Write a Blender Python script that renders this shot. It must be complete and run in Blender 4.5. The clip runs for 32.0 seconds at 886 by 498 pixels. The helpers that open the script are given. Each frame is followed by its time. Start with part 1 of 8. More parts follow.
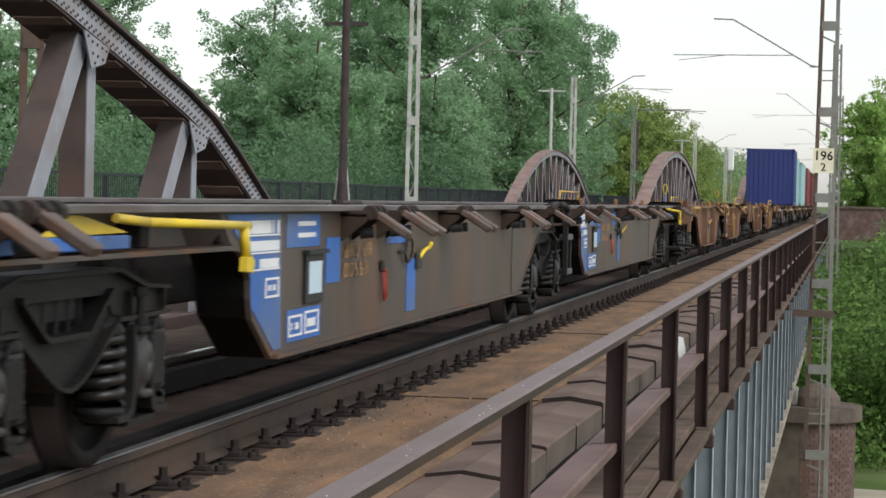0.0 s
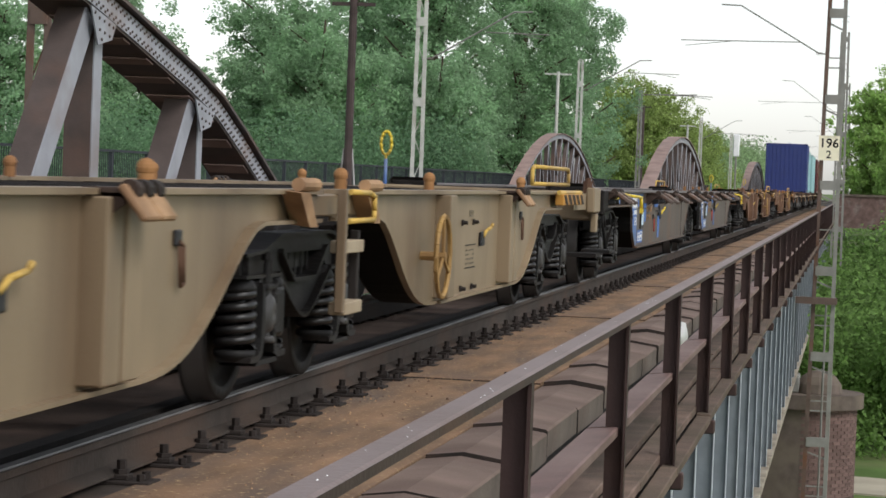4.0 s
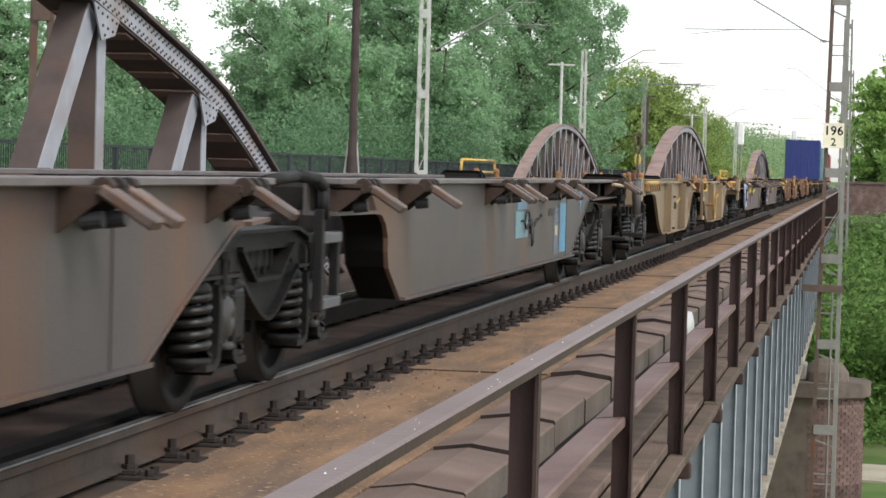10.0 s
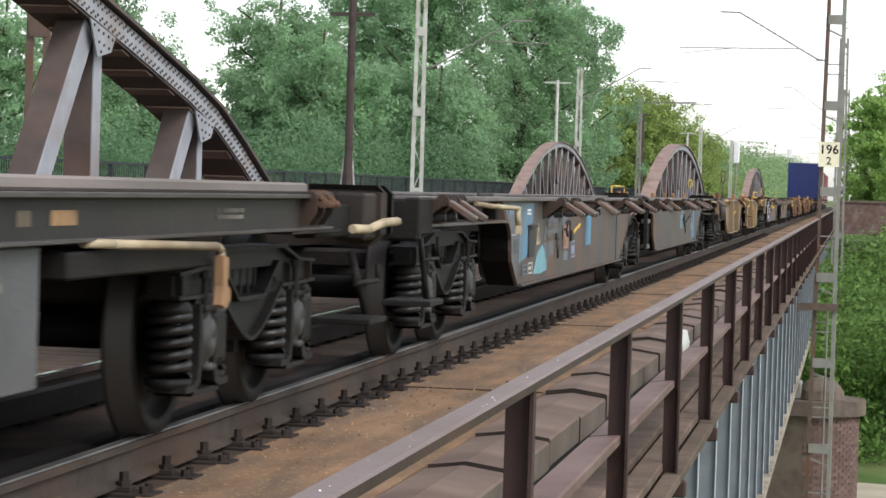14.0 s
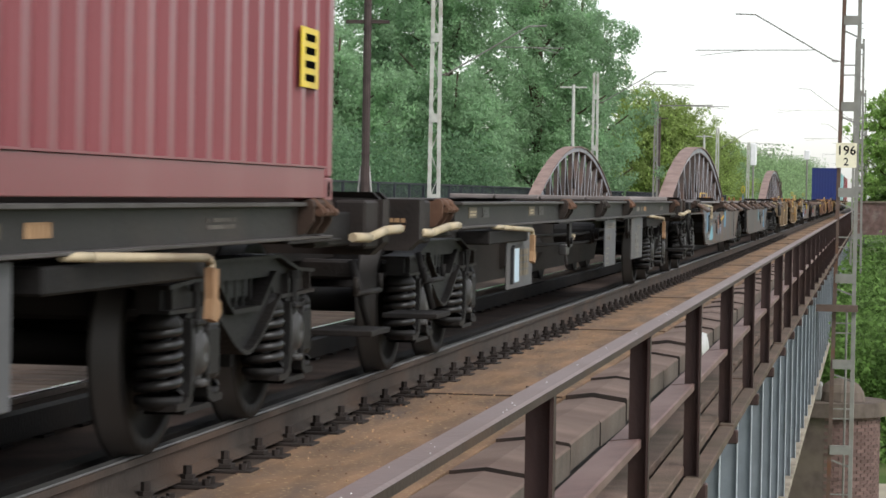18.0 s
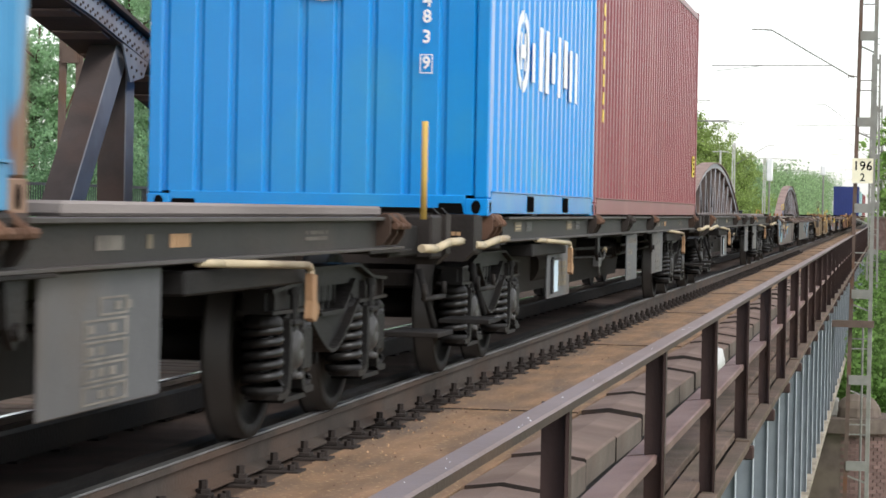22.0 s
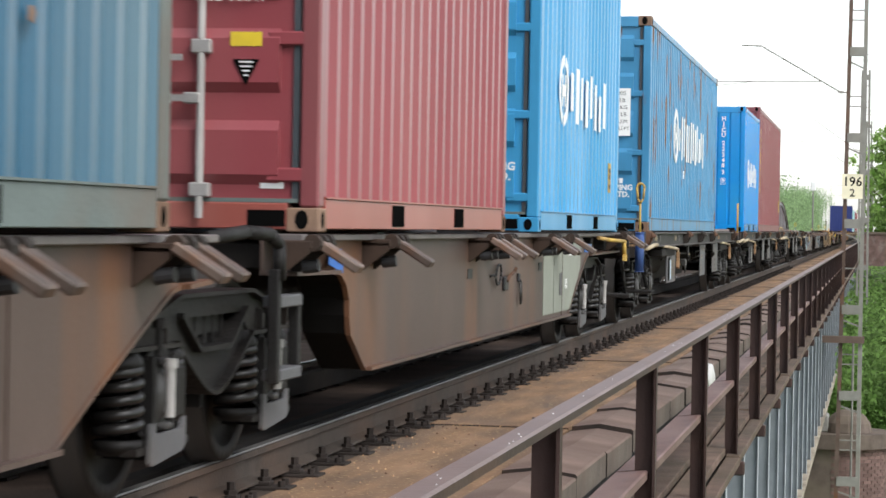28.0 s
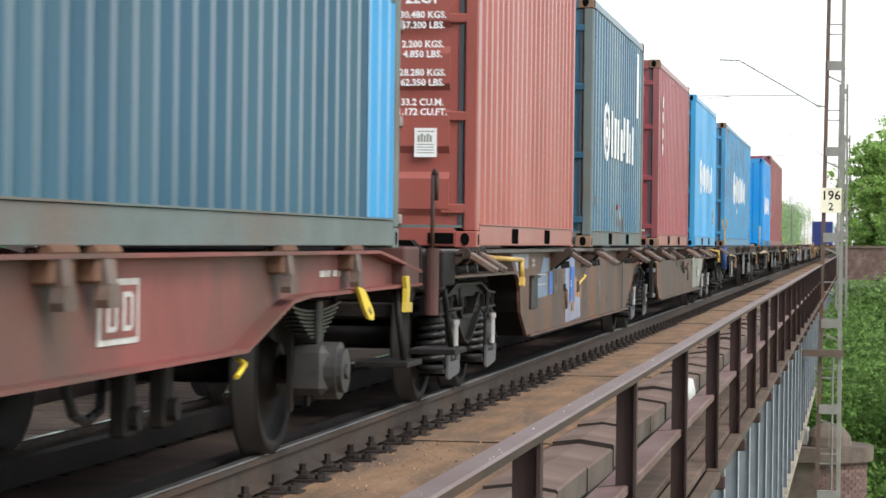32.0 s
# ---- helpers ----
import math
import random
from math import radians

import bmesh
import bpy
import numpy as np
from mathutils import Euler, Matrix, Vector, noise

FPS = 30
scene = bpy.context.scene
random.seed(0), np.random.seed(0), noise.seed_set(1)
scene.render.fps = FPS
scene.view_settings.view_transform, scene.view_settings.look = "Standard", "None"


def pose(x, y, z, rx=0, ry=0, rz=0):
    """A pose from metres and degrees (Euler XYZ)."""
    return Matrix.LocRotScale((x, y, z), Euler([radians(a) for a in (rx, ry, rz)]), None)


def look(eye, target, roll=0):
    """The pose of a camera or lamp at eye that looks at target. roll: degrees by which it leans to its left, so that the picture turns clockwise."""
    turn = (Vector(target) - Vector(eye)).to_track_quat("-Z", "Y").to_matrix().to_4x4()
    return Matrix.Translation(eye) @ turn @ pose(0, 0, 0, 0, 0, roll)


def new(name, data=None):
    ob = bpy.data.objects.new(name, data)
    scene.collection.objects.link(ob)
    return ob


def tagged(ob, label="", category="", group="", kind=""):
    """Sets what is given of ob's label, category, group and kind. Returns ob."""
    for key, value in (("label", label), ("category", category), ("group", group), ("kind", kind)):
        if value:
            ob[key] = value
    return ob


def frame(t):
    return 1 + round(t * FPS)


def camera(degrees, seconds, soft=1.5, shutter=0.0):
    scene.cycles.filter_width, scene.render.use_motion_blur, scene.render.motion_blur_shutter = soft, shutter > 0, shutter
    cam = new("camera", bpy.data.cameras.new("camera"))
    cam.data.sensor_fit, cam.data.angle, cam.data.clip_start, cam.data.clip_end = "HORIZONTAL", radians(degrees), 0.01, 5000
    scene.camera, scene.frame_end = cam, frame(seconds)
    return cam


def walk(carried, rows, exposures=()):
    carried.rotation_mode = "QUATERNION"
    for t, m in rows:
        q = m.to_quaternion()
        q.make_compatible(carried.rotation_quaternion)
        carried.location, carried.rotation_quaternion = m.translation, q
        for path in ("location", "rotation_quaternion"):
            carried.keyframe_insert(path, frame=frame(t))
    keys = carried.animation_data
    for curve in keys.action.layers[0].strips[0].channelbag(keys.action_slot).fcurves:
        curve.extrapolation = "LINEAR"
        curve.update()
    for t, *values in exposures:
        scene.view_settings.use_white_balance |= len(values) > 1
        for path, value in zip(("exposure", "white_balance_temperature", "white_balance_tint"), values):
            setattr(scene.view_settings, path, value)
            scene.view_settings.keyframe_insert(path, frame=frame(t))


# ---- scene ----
# World: y runs along the track and away, x to the right, z = 0 is the top of the rails.
EYE = Vector((0, 0, 1.17))
TRACK_X = -3.91


def aim(yaw, pitch, roll):
    """A pose of the camera on its fixed stand, in degrees; yaw to the left of the track."""
    a, b = radians(yaw), radians(pitch)
    return look(EYE, EYE + Vector((-math.sin(a) * math.cos(b), math.cos(a) * math.cos(b), math.sin(b))), roll)


cam = camera(20.8, 32.0, 1.6, 0.35)
walk(cam, [
    (0, aim(9.466, -1.244, 1.354)),
    (0.5, aim(9.562, -1.294, 1.356)),
    (1, aim(9.576, -1.171, 1.607)),
    (1.5, aim(9.333, -1.420, 1.982)),
    (2, aim(9.303, -1.498, 2.089)),
    (2.5, aim(9.401, -1.527, 1.968)),
    (3, aim(9.459, -1.602, 2.172)),
    (3.5, aim(9.552, -1.706, 2.220)),
    (5.5, aim(9.506, -1.548, 2.208)),
    (6, aim(9.503, -1.557, 2.240)),
    (6.5, aim(9.502, -1.629, 2.138)),
    (7, aim(9.491, -1.718, 2.055)),
    (7.5, aim(9.536, -1.857, 1.971)),
    (8, aim(9.658, -2.098, 1.857)),
    (8.5, aim(9.692, -2.232, 1.816)),
    (9, aim(9.667, -2.144, 1.608)),
    (9.5, aim(9.619, -2.044, 1.649)),
    (10, aim(9.672, -1.879, 1.579)),
    (10.5, aim(9.677, -1.863, 1.509)),
    (11, aim(9.654, -1.824, 1.489)),
    (11.5, aim(9.593, -1.750, 1.790)),
    (12, aim(9.523, -1.840, 1.636)),
    (12.5, aim(9.565, -1.811, 1.729)),
    (13, aim(9.557, -1.656, 1.608)),
    (13.5, aim(9.554, -1.541, 1.684)),
    (14, aim(9.574, -1.458, 1.752)),
    (14.5, aim(9.640, -1.540, 1.621)),
    (16.5, aim(10.049, -1.650, 1.237)),
    (17, aim(10.054, -1.458, 1.173)),
    (17.5, aim(10.057, -1.364, 1.148)),
    (18, aim(10.006, -1.322, 0.995)),
    (18.5, aim(10.020, -1.363, 1.077)),
    (19, aim(10.045, -1.325, 1.032)),
    (19.5, aim(10.161, -1.331, 1.014)),
    (20, aim(10.228, -1.343, 1.074)),
    (20.5, aim(10.153, -1.311, 1.079)),
    (21, aim(10.423, -1.151, 0.974)),
    (21.5, aim(10.356, -1.069, 0.974)),
    (22, aim(10.388, -0.975, 1.077)),
    (22.5, aim(10.428, -0.819, 1.141)),
    (23, aim(10.414, -0.743, 1.131)),
    (23.5, aim(10.390, -0.711, 1.250)),
    (24, aim(10.401, -0.740, 1.125)),
    (24.5, aim(10.399, -0.708, 1.046)),
    (25, aim(10.371, -0.674, 1.094)),
    (25.5, aim(10.440, -0.553, 1.053)),
    (27.5, aim(10.187, -0.608, 0.989)),
    (28, aim(10.164, -0.589, 1.012)),
    (28.5, aim(10.062, -0.538, 1.007)),
    (29, aim(10.010, -0.520, 0.969)),
    (29.5, aim(9.899, -0.470, 0.809)),
    (30, aim(9.906, -0.303, 0.903)),
    (30.5, aim(9.970, -0.272, 0.974)),
    (31, aim(9.878, -0.209, 0.854)),
    (31.5, aim(9.813, -0.256, 0.772)),
    (32, aim(9.682, -0.204, 0.698)),
], [(0, -0.05), (4, 0.01), (7, 0.18), (10, 0.38), (15, 0.36), (19, 0.2), (22, 0.46), (27, 0.5), (32, 0.54)])

# ---- world and sun: bright overcast ----
world = bpy.data.worlds.new("overcast_sky")
scene.world = world
world.use_nodes = True
wn, wl = world.node_tree.nodes, world.node_tree.links
sky = wn.new("ShaderNodeTexSky")
sky.sky_type = "NISHITA"
sky.sun_disc = False
sky.sun_elevation, sky.sun_rotation = radians(46.7), radians(126.4)
sky.air_density, sky.dust_density, sky.ozone_density = 1.0, 1.0, 1.0
hue = wn.new("ShaderNodeHueSaturation")
hue.inputs["Saturation"].default_value = 0.25
wl.new(sky.outputs[0], hue.inputs["Color"])
wl.new(hue.outputs[0], wn["Background"].inputs["Color"])
wn["Background"].inputs["Strength"].default_value = 0.195
sun_data = bpy.data.lights.new("sun", "SUN")
sun_data.energy, sun_data.angle, sun_data.color = 1.75, radians(26), (1.0, 0.98, 0.95)
sun = new("sun", sun_data)
sun.matrix_world = look((38, -28, 50), (0, 0, 0))

# ---- materials ----
def mat(name, base, rough=0.65, metal=0.0, var=0.25, scale=3.0, dirt=None, amount=0.45, dirt_scale=1.2,
        streak=False, bump=0.15, fine=40.0, rand=0.0, island=0.0, spec=0.2, stretch=(1, 1, 1), speck=None, edge=None, fall=0.12):
    """A weathered surface: colour variation, stains of the dirt colour (streaks run down), fine relief."""
    m = bpy.data.materials.new(name)
    m.use_nodes = True
    n, l = m.node_tree.nodes, m.node_tree.links
    p = n["Principled BSDF"]
    p.inputs["Roughness"].default_value, p.inputs["Metallic"].default_value = rough, metal
    p.inputs["Specular IOR Level"].default_value = spec
    co = n.new("ShaderNodeTexCoord")
    a = n.new("ShaderNodeTexNoise")
    a.inputs["Scale"].default_value, a.inputs["Detail"].default_value = scale, 6
    size = n.new("ShaderNodeMapping")
    size.inputs["Scale"].default_value = stretch
    l.new(co.outputs["Object"], size.inputs["Vector"])
    l.new(size.outputs["Vector"], a.inputs["Vector"])
    ramp = n.new("ShaderNodeValToRGB")
    ramp.color_ramp.elements[0].position, ramp.color_ramp.elements[1].position = 0.3, 0.72
    ramp.color_ramp.elements[0].color = (*[c * (1 - var) for c in base], 1)
    ramp.color_ramp.elements[1].color = (*[min(1, c * (1 + var)) for c in base], 1)
    l.new(a.outputs["Fac"], ramp.inputs["Fac"])
    colour = ramp.outputs["Color"]
    if dirt:
        mp = n.new("ShaderNodeMapping")
        mp.inputs["Scale"].default_value = (1, 1, fall) if streak else (1, 1, 1)
        l.new(size.outputs["Vector"], mp.inputs["Vector"])
        b = n.new("ShaderNodeTexNoise")
        b.inputs["Scale"].default_value, b.inputs["Detail"].default_value = dirt_scale, 8
        l.new(mp.outputs["Vector"], b.inputs["Vector"])
        r2 = n.new("ShaderNodeValToRGB")
        r2.color_ramp.elements[0].position, r2.color_ramp.elements[1].position = 0.62 - amount * 0.35, 0.86 - amount * 0.3
        if edge:
            r2.color_ramp.elements[0].position, r2.color_ramp.elements[1].position = edge
        r2.color_ramp.elements[0].color, r2.color_ramp.elements[1].color = (0, 0, 0, 1), (1, 1, 1, 1)
        l.new(b.outputs["Fac"], r2.inputs["Fac"])
        mix = n.new("ShaderNodeMix")
        mix.data_type = "RGBA"
        l.new(r2.outputs["Color"], mix.inputs["Factor"])
        l.new(colour, mix.inputs["A"])
        mix.inputs["B"].default_value = (*dirt, 1)
        colour = mix.outputs["Result"]
    if speck:
        c = n.new("ShaderNodeTexNoise")
        c.inputs["Scale"].default_value, c.inputs["Detail"].default_value = 28, 3
        l.new(co.outputs["Object"], c.inputs["Vector"])
        r3 = n.new("ShaderNodeValToRGB")
        r3.color_ramp.elements[0].position, r3.color_ramp.elements[1].position = 0.6, 0.68
        l.new(c.outputs["Fac"], r3.inputs["Fac"])
        spots = n.new("ShaderNodeMix")
        spots.data_type = "RGBA"
        l.new(r3.outputs["Color"], spots.inputs["Factor"])
        l.new(colour, spots.inputs["A"])
        spots.inputs["B"].default_value = (*speck, 1)
        colour = spots.outputs["Result"]
    for width, source in ((rand, "ShaderNodeObjectInfo"), (island, "ShaderNodeNewGeometry")):
        if width:
            o, h, mr = n.new(source), n.new("ShaderNodeHueSaturation"), n.new("ShaderNodeMapRange")
            mr.inputs["To Min"].default_value, mr.inputs["To Max"].default_value = 1 - width, 1 + width
            l.new(o.outputs["Random" if source == "ShaderNodeObjectInfo" else "Random Per Island"], mr.inputs["Value"])
            l.new(mr.outputs["Result"], h.inputs["Value"])
            l.new(colour, h.inputs["Color"])
            colour = h.outputs["Color"]
    l.new(colour, p.inputs["Base Color"])
    if bump:
        f, bp = n.new("ShaderNodeTexNoise"), n.new("ShaderNodeBump")
        f.inputs["Scale"].default_value, f.inputs["Detail"].default_value = fine, 4
        l.new(co.outputs["Object"], f.inputs["Vector"])
        bp.inputs["Strength"].default_value, bp.inputs["Distance"].default_value = bump, 0.02
        l.new(f.outputs["Fac"], bp.inputs["Height"])
        l.new(bp.outputs["Normal"], p.inputs["Normal"])
    return m


RUST = (0.16, 0.07, 0.035)
GRIME = (0.035, 0.03, 0.027)
M_RAIL = mat("rail_steel_brown", (0.055, 0.044, 0.037), 0.7, 0.0, dirt=(0.085, 0.055, 0.04), scale=5)
M_RAILTOP = mat("rail_head_worn", (0.13, 0.125, 0.12), 0.45, 0.5, var=0.25, bump=0.05)
M_SHINE = mat("polished_rail_head", (0.55, 0.55, 0.56), 0.16, 0.95, var=0.1, bump=0.02)
M_FAST = mat("fastener_steel", (0.035, 0.028, 0.025), 0.8, 0.3, rand=0.3)
M_DECK = mat("rusty_deck_plate", (0.245, 0.15, 0.09), 0.9, 0.0, var=0.36, scale=4, dirt=(0.14, 0.1, 0.077), amount=0.6, dirt_scale=2.2, stretch=(1.3, 0.3, 1), speck=(0.4, 0.29, 0.16), bump=0.35, fine=60, rand=0.07)
M_TRACKBED = mat("oily_track_deck", (0.08, 0.056, 0.045), 0.95, var=0.35, dirt=(0.04, 0.03, 0.025), amount=0.5, scale=2, bump=0.3)
M_COVER = mat("brown_trough_cover", (0.19, 0.137, 0.113), 0.85, var=0.18, scale=3, dirt=(0.135, 0.092, 0.075), amount=0.5, bump=0.25, fine=70, rand=0.06)
M_COVERSIDE = mat("grey_trough_side", (0.15, 0.125, 0.105), 0.9, var=0.3, dirt=(0.15, 0.11, 0.09), amount=0.6, bump=0.3)
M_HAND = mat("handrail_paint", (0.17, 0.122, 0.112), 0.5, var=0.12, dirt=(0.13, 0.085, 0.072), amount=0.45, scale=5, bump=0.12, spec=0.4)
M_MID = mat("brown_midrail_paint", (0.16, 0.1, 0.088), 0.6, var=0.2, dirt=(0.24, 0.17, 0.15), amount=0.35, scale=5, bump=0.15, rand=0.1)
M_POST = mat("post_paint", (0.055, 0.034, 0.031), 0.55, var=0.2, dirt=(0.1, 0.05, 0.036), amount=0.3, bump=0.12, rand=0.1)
M_PLANK = mat("weathered_plank", (0.15, 0.105, 0.083), 0.9, var=0.3, dirt=(0.08, 0.065, 0.045), amount=0.55, bump=0.4, rand=0.2)
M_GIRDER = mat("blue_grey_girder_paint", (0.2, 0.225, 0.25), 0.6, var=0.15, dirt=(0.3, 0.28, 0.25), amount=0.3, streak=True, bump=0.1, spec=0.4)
# girder paint made paler for the light caught on stiffener edges
M_STIFF = mat("lit_stiffener_edge", (0.42, 0.45, 0.48), 0.5, var=0.12, bump=0.05, spec=0.4)
M_FLANGE = mat("dirty_flange", (0.33, 0.29, 0.23), 0.8, var=0.25, dirt=(0.16, 0.13, 0.1), amount=0.5)
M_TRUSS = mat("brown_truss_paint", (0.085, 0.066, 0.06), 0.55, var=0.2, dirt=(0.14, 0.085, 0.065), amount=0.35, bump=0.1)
# truss sides facing right: daylight on them is put into the colour
M_TRUSSLIT = mat("lit_truss_side", (0.3, 0.31, 0.34), 0.5, var=0.15, dirt=(0.22, 0.17, 0.15), amount=0.35, bump=0.08, spec=0.4)
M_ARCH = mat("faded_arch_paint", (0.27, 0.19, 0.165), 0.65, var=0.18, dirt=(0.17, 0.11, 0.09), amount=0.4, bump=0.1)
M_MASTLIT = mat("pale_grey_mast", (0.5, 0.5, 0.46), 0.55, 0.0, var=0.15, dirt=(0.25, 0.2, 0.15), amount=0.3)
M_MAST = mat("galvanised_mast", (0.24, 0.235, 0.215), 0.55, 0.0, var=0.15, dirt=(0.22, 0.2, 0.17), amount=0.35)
M_MASTDARK = mat("rusty_mast", (0.12, 0.085, 0.07), 0.7, var=0.2, dirt=RUST, amount=0.3)
M_POLE = mat("dark_pole", (0.065, 0.048, 0.045), 0.75, var=0.2)
M_FENCE = mat("blue_black_fence", (0.035, 0.04, 0.046), 0.6, var=0.2)
M_SIGN = mat("cream_sign", (0.85, 0.79, 0.6), 0.5, var=0.05, dirt=(0.5, 0.45, 0.33), amount=0.25, spec=0.4)
# for black print, and for the dark inside of holes drawn flat
M_BLACK = mat("black_print_and_hole_shade", (0.005, 0.005, 0.005), 0.9, var=0.2, bump=0, spec=0.0)
M_WHITE = mat("white_paint", (0.8, 0.8, 0.8), 0.5, var=0.06, bump=0)
M_BRICK = mat("brick", (0.14, 0.09, 0.08), 0.9, var=0.3, dirt=(0.26, 0.22, 0.2), amount=0.3, bump=0.4, rand=0.25, island=0.25)
M_STONE = mat("pier_stone", (0.12, 0.095, 0.08), 0.9, var=0.25, dirt=(0.16, 0.13, 0.1), amount=0.5, bump=0.3)
M_LEAF = mat("leaves", (0.285, 0.44, 0.25), 0.6, var=0.35, scale=0.35, bump=0, island=0.2)
M_LEAFY = mat("spring_leaves", (0.29, 0.38, 0.12), 0.6, var=0.3, scale=0.4, bump=0, island=0.4)
M_LEAFR = mat("bank_leaves", (0.18, 0.3, 0.085), 0.6, var=0.35, scale=0.5, bump=0, island=0.45)
# tree green taken darker, for the shadow low at the fence
M_SHRUB = mat("shaded_shrub_leaves", (0.15, 0.265, 0.14), 0.6, var=0.4, scale=0.35, bump=0, island=0.2)
# distance haze is mixed into this leaf colour
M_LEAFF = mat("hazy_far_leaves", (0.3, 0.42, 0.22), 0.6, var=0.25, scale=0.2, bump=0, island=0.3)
M_LEAFB = mat("bright_leaves", (0.34, 0.5, 0.16), 0.6, var=0.25, scale=0.5, bump=0, island=0.3)
M_BARK = mat("bark", (0.09, 0.07, 0.05), 0.9, var=0.3)
M_GRASS = mat("grass", (0.09, 0.15, 0.04), 0.9, var=0.35, scale=0.3, dirt=(0.2, 0.18, 0.1), amount=0.3, dirt_scale=0.1)
M_SAND = mat("sandy_path", (0.4, 0.36, 0.28), 0.9, var=0.15, scale=0.6)
for m in (M_LEAF, M_LEAFY, M_LEAFR, M_LEAFB, M_LEAFF, M_SHRUB):
    n, l = m.node_tree.nodes, m.node_tree.links
    p = n["Principled BSDF"]
    glow, both = n.new("ShaderNodeBsdfTranslucent"), n.new("ShaderNodeMixShader")
    both.inputs[0].default_value = 0.58
    l.new(p.inputs["Base Color"].links[0].from_socket, glow.inputs["Color"])
    l.new(p.outputs[0], both.inputs[1])
    l.new(glow.outputs[0], both.inputs[2])
    l.new(both.outputs[0], n["Material Output"].inputs[0])
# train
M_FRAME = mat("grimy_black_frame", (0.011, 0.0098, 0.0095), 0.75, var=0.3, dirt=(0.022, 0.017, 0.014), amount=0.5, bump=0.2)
# blacker than the frame: shade under the wagon ends is in the colour
M_PITCH = mat("shade_black_underside", (0.006, 0.0055, 0.0052), 0.85, var=0.3, bump=0.1, spec=0.1)
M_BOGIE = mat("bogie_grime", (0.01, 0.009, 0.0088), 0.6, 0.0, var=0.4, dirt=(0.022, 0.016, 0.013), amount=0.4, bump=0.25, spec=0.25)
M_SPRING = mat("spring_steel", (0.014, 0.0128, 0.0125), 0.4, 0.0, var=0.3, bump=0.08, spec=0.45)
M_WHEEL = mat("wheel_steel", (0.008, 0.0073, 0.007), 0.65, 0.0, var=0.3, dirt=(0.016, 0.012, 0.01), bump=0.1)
M_TREAD = mat("wheel_tread", (0.04, 0.036, 0.034), 0.5, 0.2, var=0.2, bump=0)
M_AXLEBOX = mat("axle_box_grey", (0.07, 0.068, 0.067), 0.45, 0.3, var=0.3, dirt=GRIME, amount=0.4)
M_FISH = mat("faded_grey_brown_steel", (0.082, 0.062, 0.053), 0.5, 0.0, var=0.2, scale=1.2, dirt=(0.15, 0.068, 0.033), amount=0.42, dirt_scale=1.6, streak=True, bump=0.1, spec=0.4)
M_FISH2 = mat("slate_grey_steel", (0.075, 0.063, 0.061), 0.5, 0.0, var=0.2, scale=1.1, dirt=(0.13, 0.065, 0.038), amount=0.45, dirt_scale=1.3, streak=True, bump=0.1, spec=0.4)
M_FISH3 = mat("browned_grey_steel", (0.082, 0.056, 0.047), 0.5, 0.0, var=0.25, scale=1.0, dirt=(0.165, 0.072, 0.034), amount=0.45, dirt_scale=1.4, streak=True, bump=0.1, spec=0.3)
M_BEIGE = mat("beige_wagon_paint", (0.24, 0.178, 0.11), 0.5, var=0.14, scale=1.5, dirt=(0.13, 0.085, 0.05), amount=0.45, streak=True, bump=0.08, spec=0.4)
M_BROWNW = mat("rusty_brown_wagon", (0.2, 0.115, 0.075), 0.7, var=0.25, dirt=(0.09, 0.055, 0.04), amount=0.4, streak=True)
M_REDW = mat("traffic_red_wagon", (0.2, 0.055, 0.047), 0.55, var=0.2, dirt=(0.1, 0.055, 0.042), amount=0.5, streak=True, bump=0.1, spec=0.4)
M_SILL = mat("rubbed_sill_steel", (0.13, 0.112, 0.108), 0.5, var=0.2, scale=4, dirt=(0.075, 0.055, 0.047), amount=0.4, bump=0.1, spec=0.4)
M_SLATE = mat("slate_blue_patch", (0.125, 0.135, 0.16), 0.55, var=0.2, dirt=(0.1, 0.085, 0.08), amount=0.45, spec=0.4)
M_GREYED = mat("faded_grey_marking", (0.17, 0.14, 0.1), 0.6, var=0.2, bump=0)
M_FADEW = mat("worn_off_marking", (0.21, 0.19, 0.165), 0.6, var=0.35, scale=9, dirt=(0.09, 0.075, 0.066), amount=0.5, bump=0)
M_CYAN = mat("turquoise_patch", (0.16, 0.34, 0.4), 0.55, var=0.25, dirt=(0.13, 0.16, 0.17), amount=0.45, spec=0.4)
M_SILLW = mat("worn_black_sill", (0.021, 0.0185, 0.0175), 0.6, var=0.3, scale=2, dirt=(0.034, 0.026, 0.022), amount=0.4, bump=0.15, spec=0.3)
M_SILLF = mat("rubbed_black_flange", (0.055, 0.048, 0.045), 0.55, var=0.3, scale=5, dirt=(0.04, 0.03, 0.025), amount=0.5, bump=0.1, spec=0.4)
M_NAVYP = mat("worn_navy_paint", (0.03, 0.075, 0.24), 0.5, var=0.2, scale=8, dirt=(0.07, 0.08, 0.11), amount=0.4, spec=0.4)
M_TONGUE = mat("worn_tongue_steel", (0.115, 0.084, 0.07), 0.5, 0.1, var=0.35, scale=9, dirt=(0.14, 0.07, 0.04), amount=0.4, dirt_scale=6, rand=0.35, spec=0.4)
M_RUSTY = mat("rusted_iron", (0.13, 0.07, 0.045), 0.8, var=0.35, dirt=(0.09, 0.05, 0.035), amount=0.45)
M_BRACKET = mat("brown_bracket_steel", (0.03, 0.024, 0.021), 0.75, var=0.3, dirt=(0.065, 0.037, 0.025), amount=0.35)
M_SPIGOT = mat("orange_spigot", (0.3, 0.15, 0.06), 0.65, var=0.25, dirt=RUST, amount=0.4)
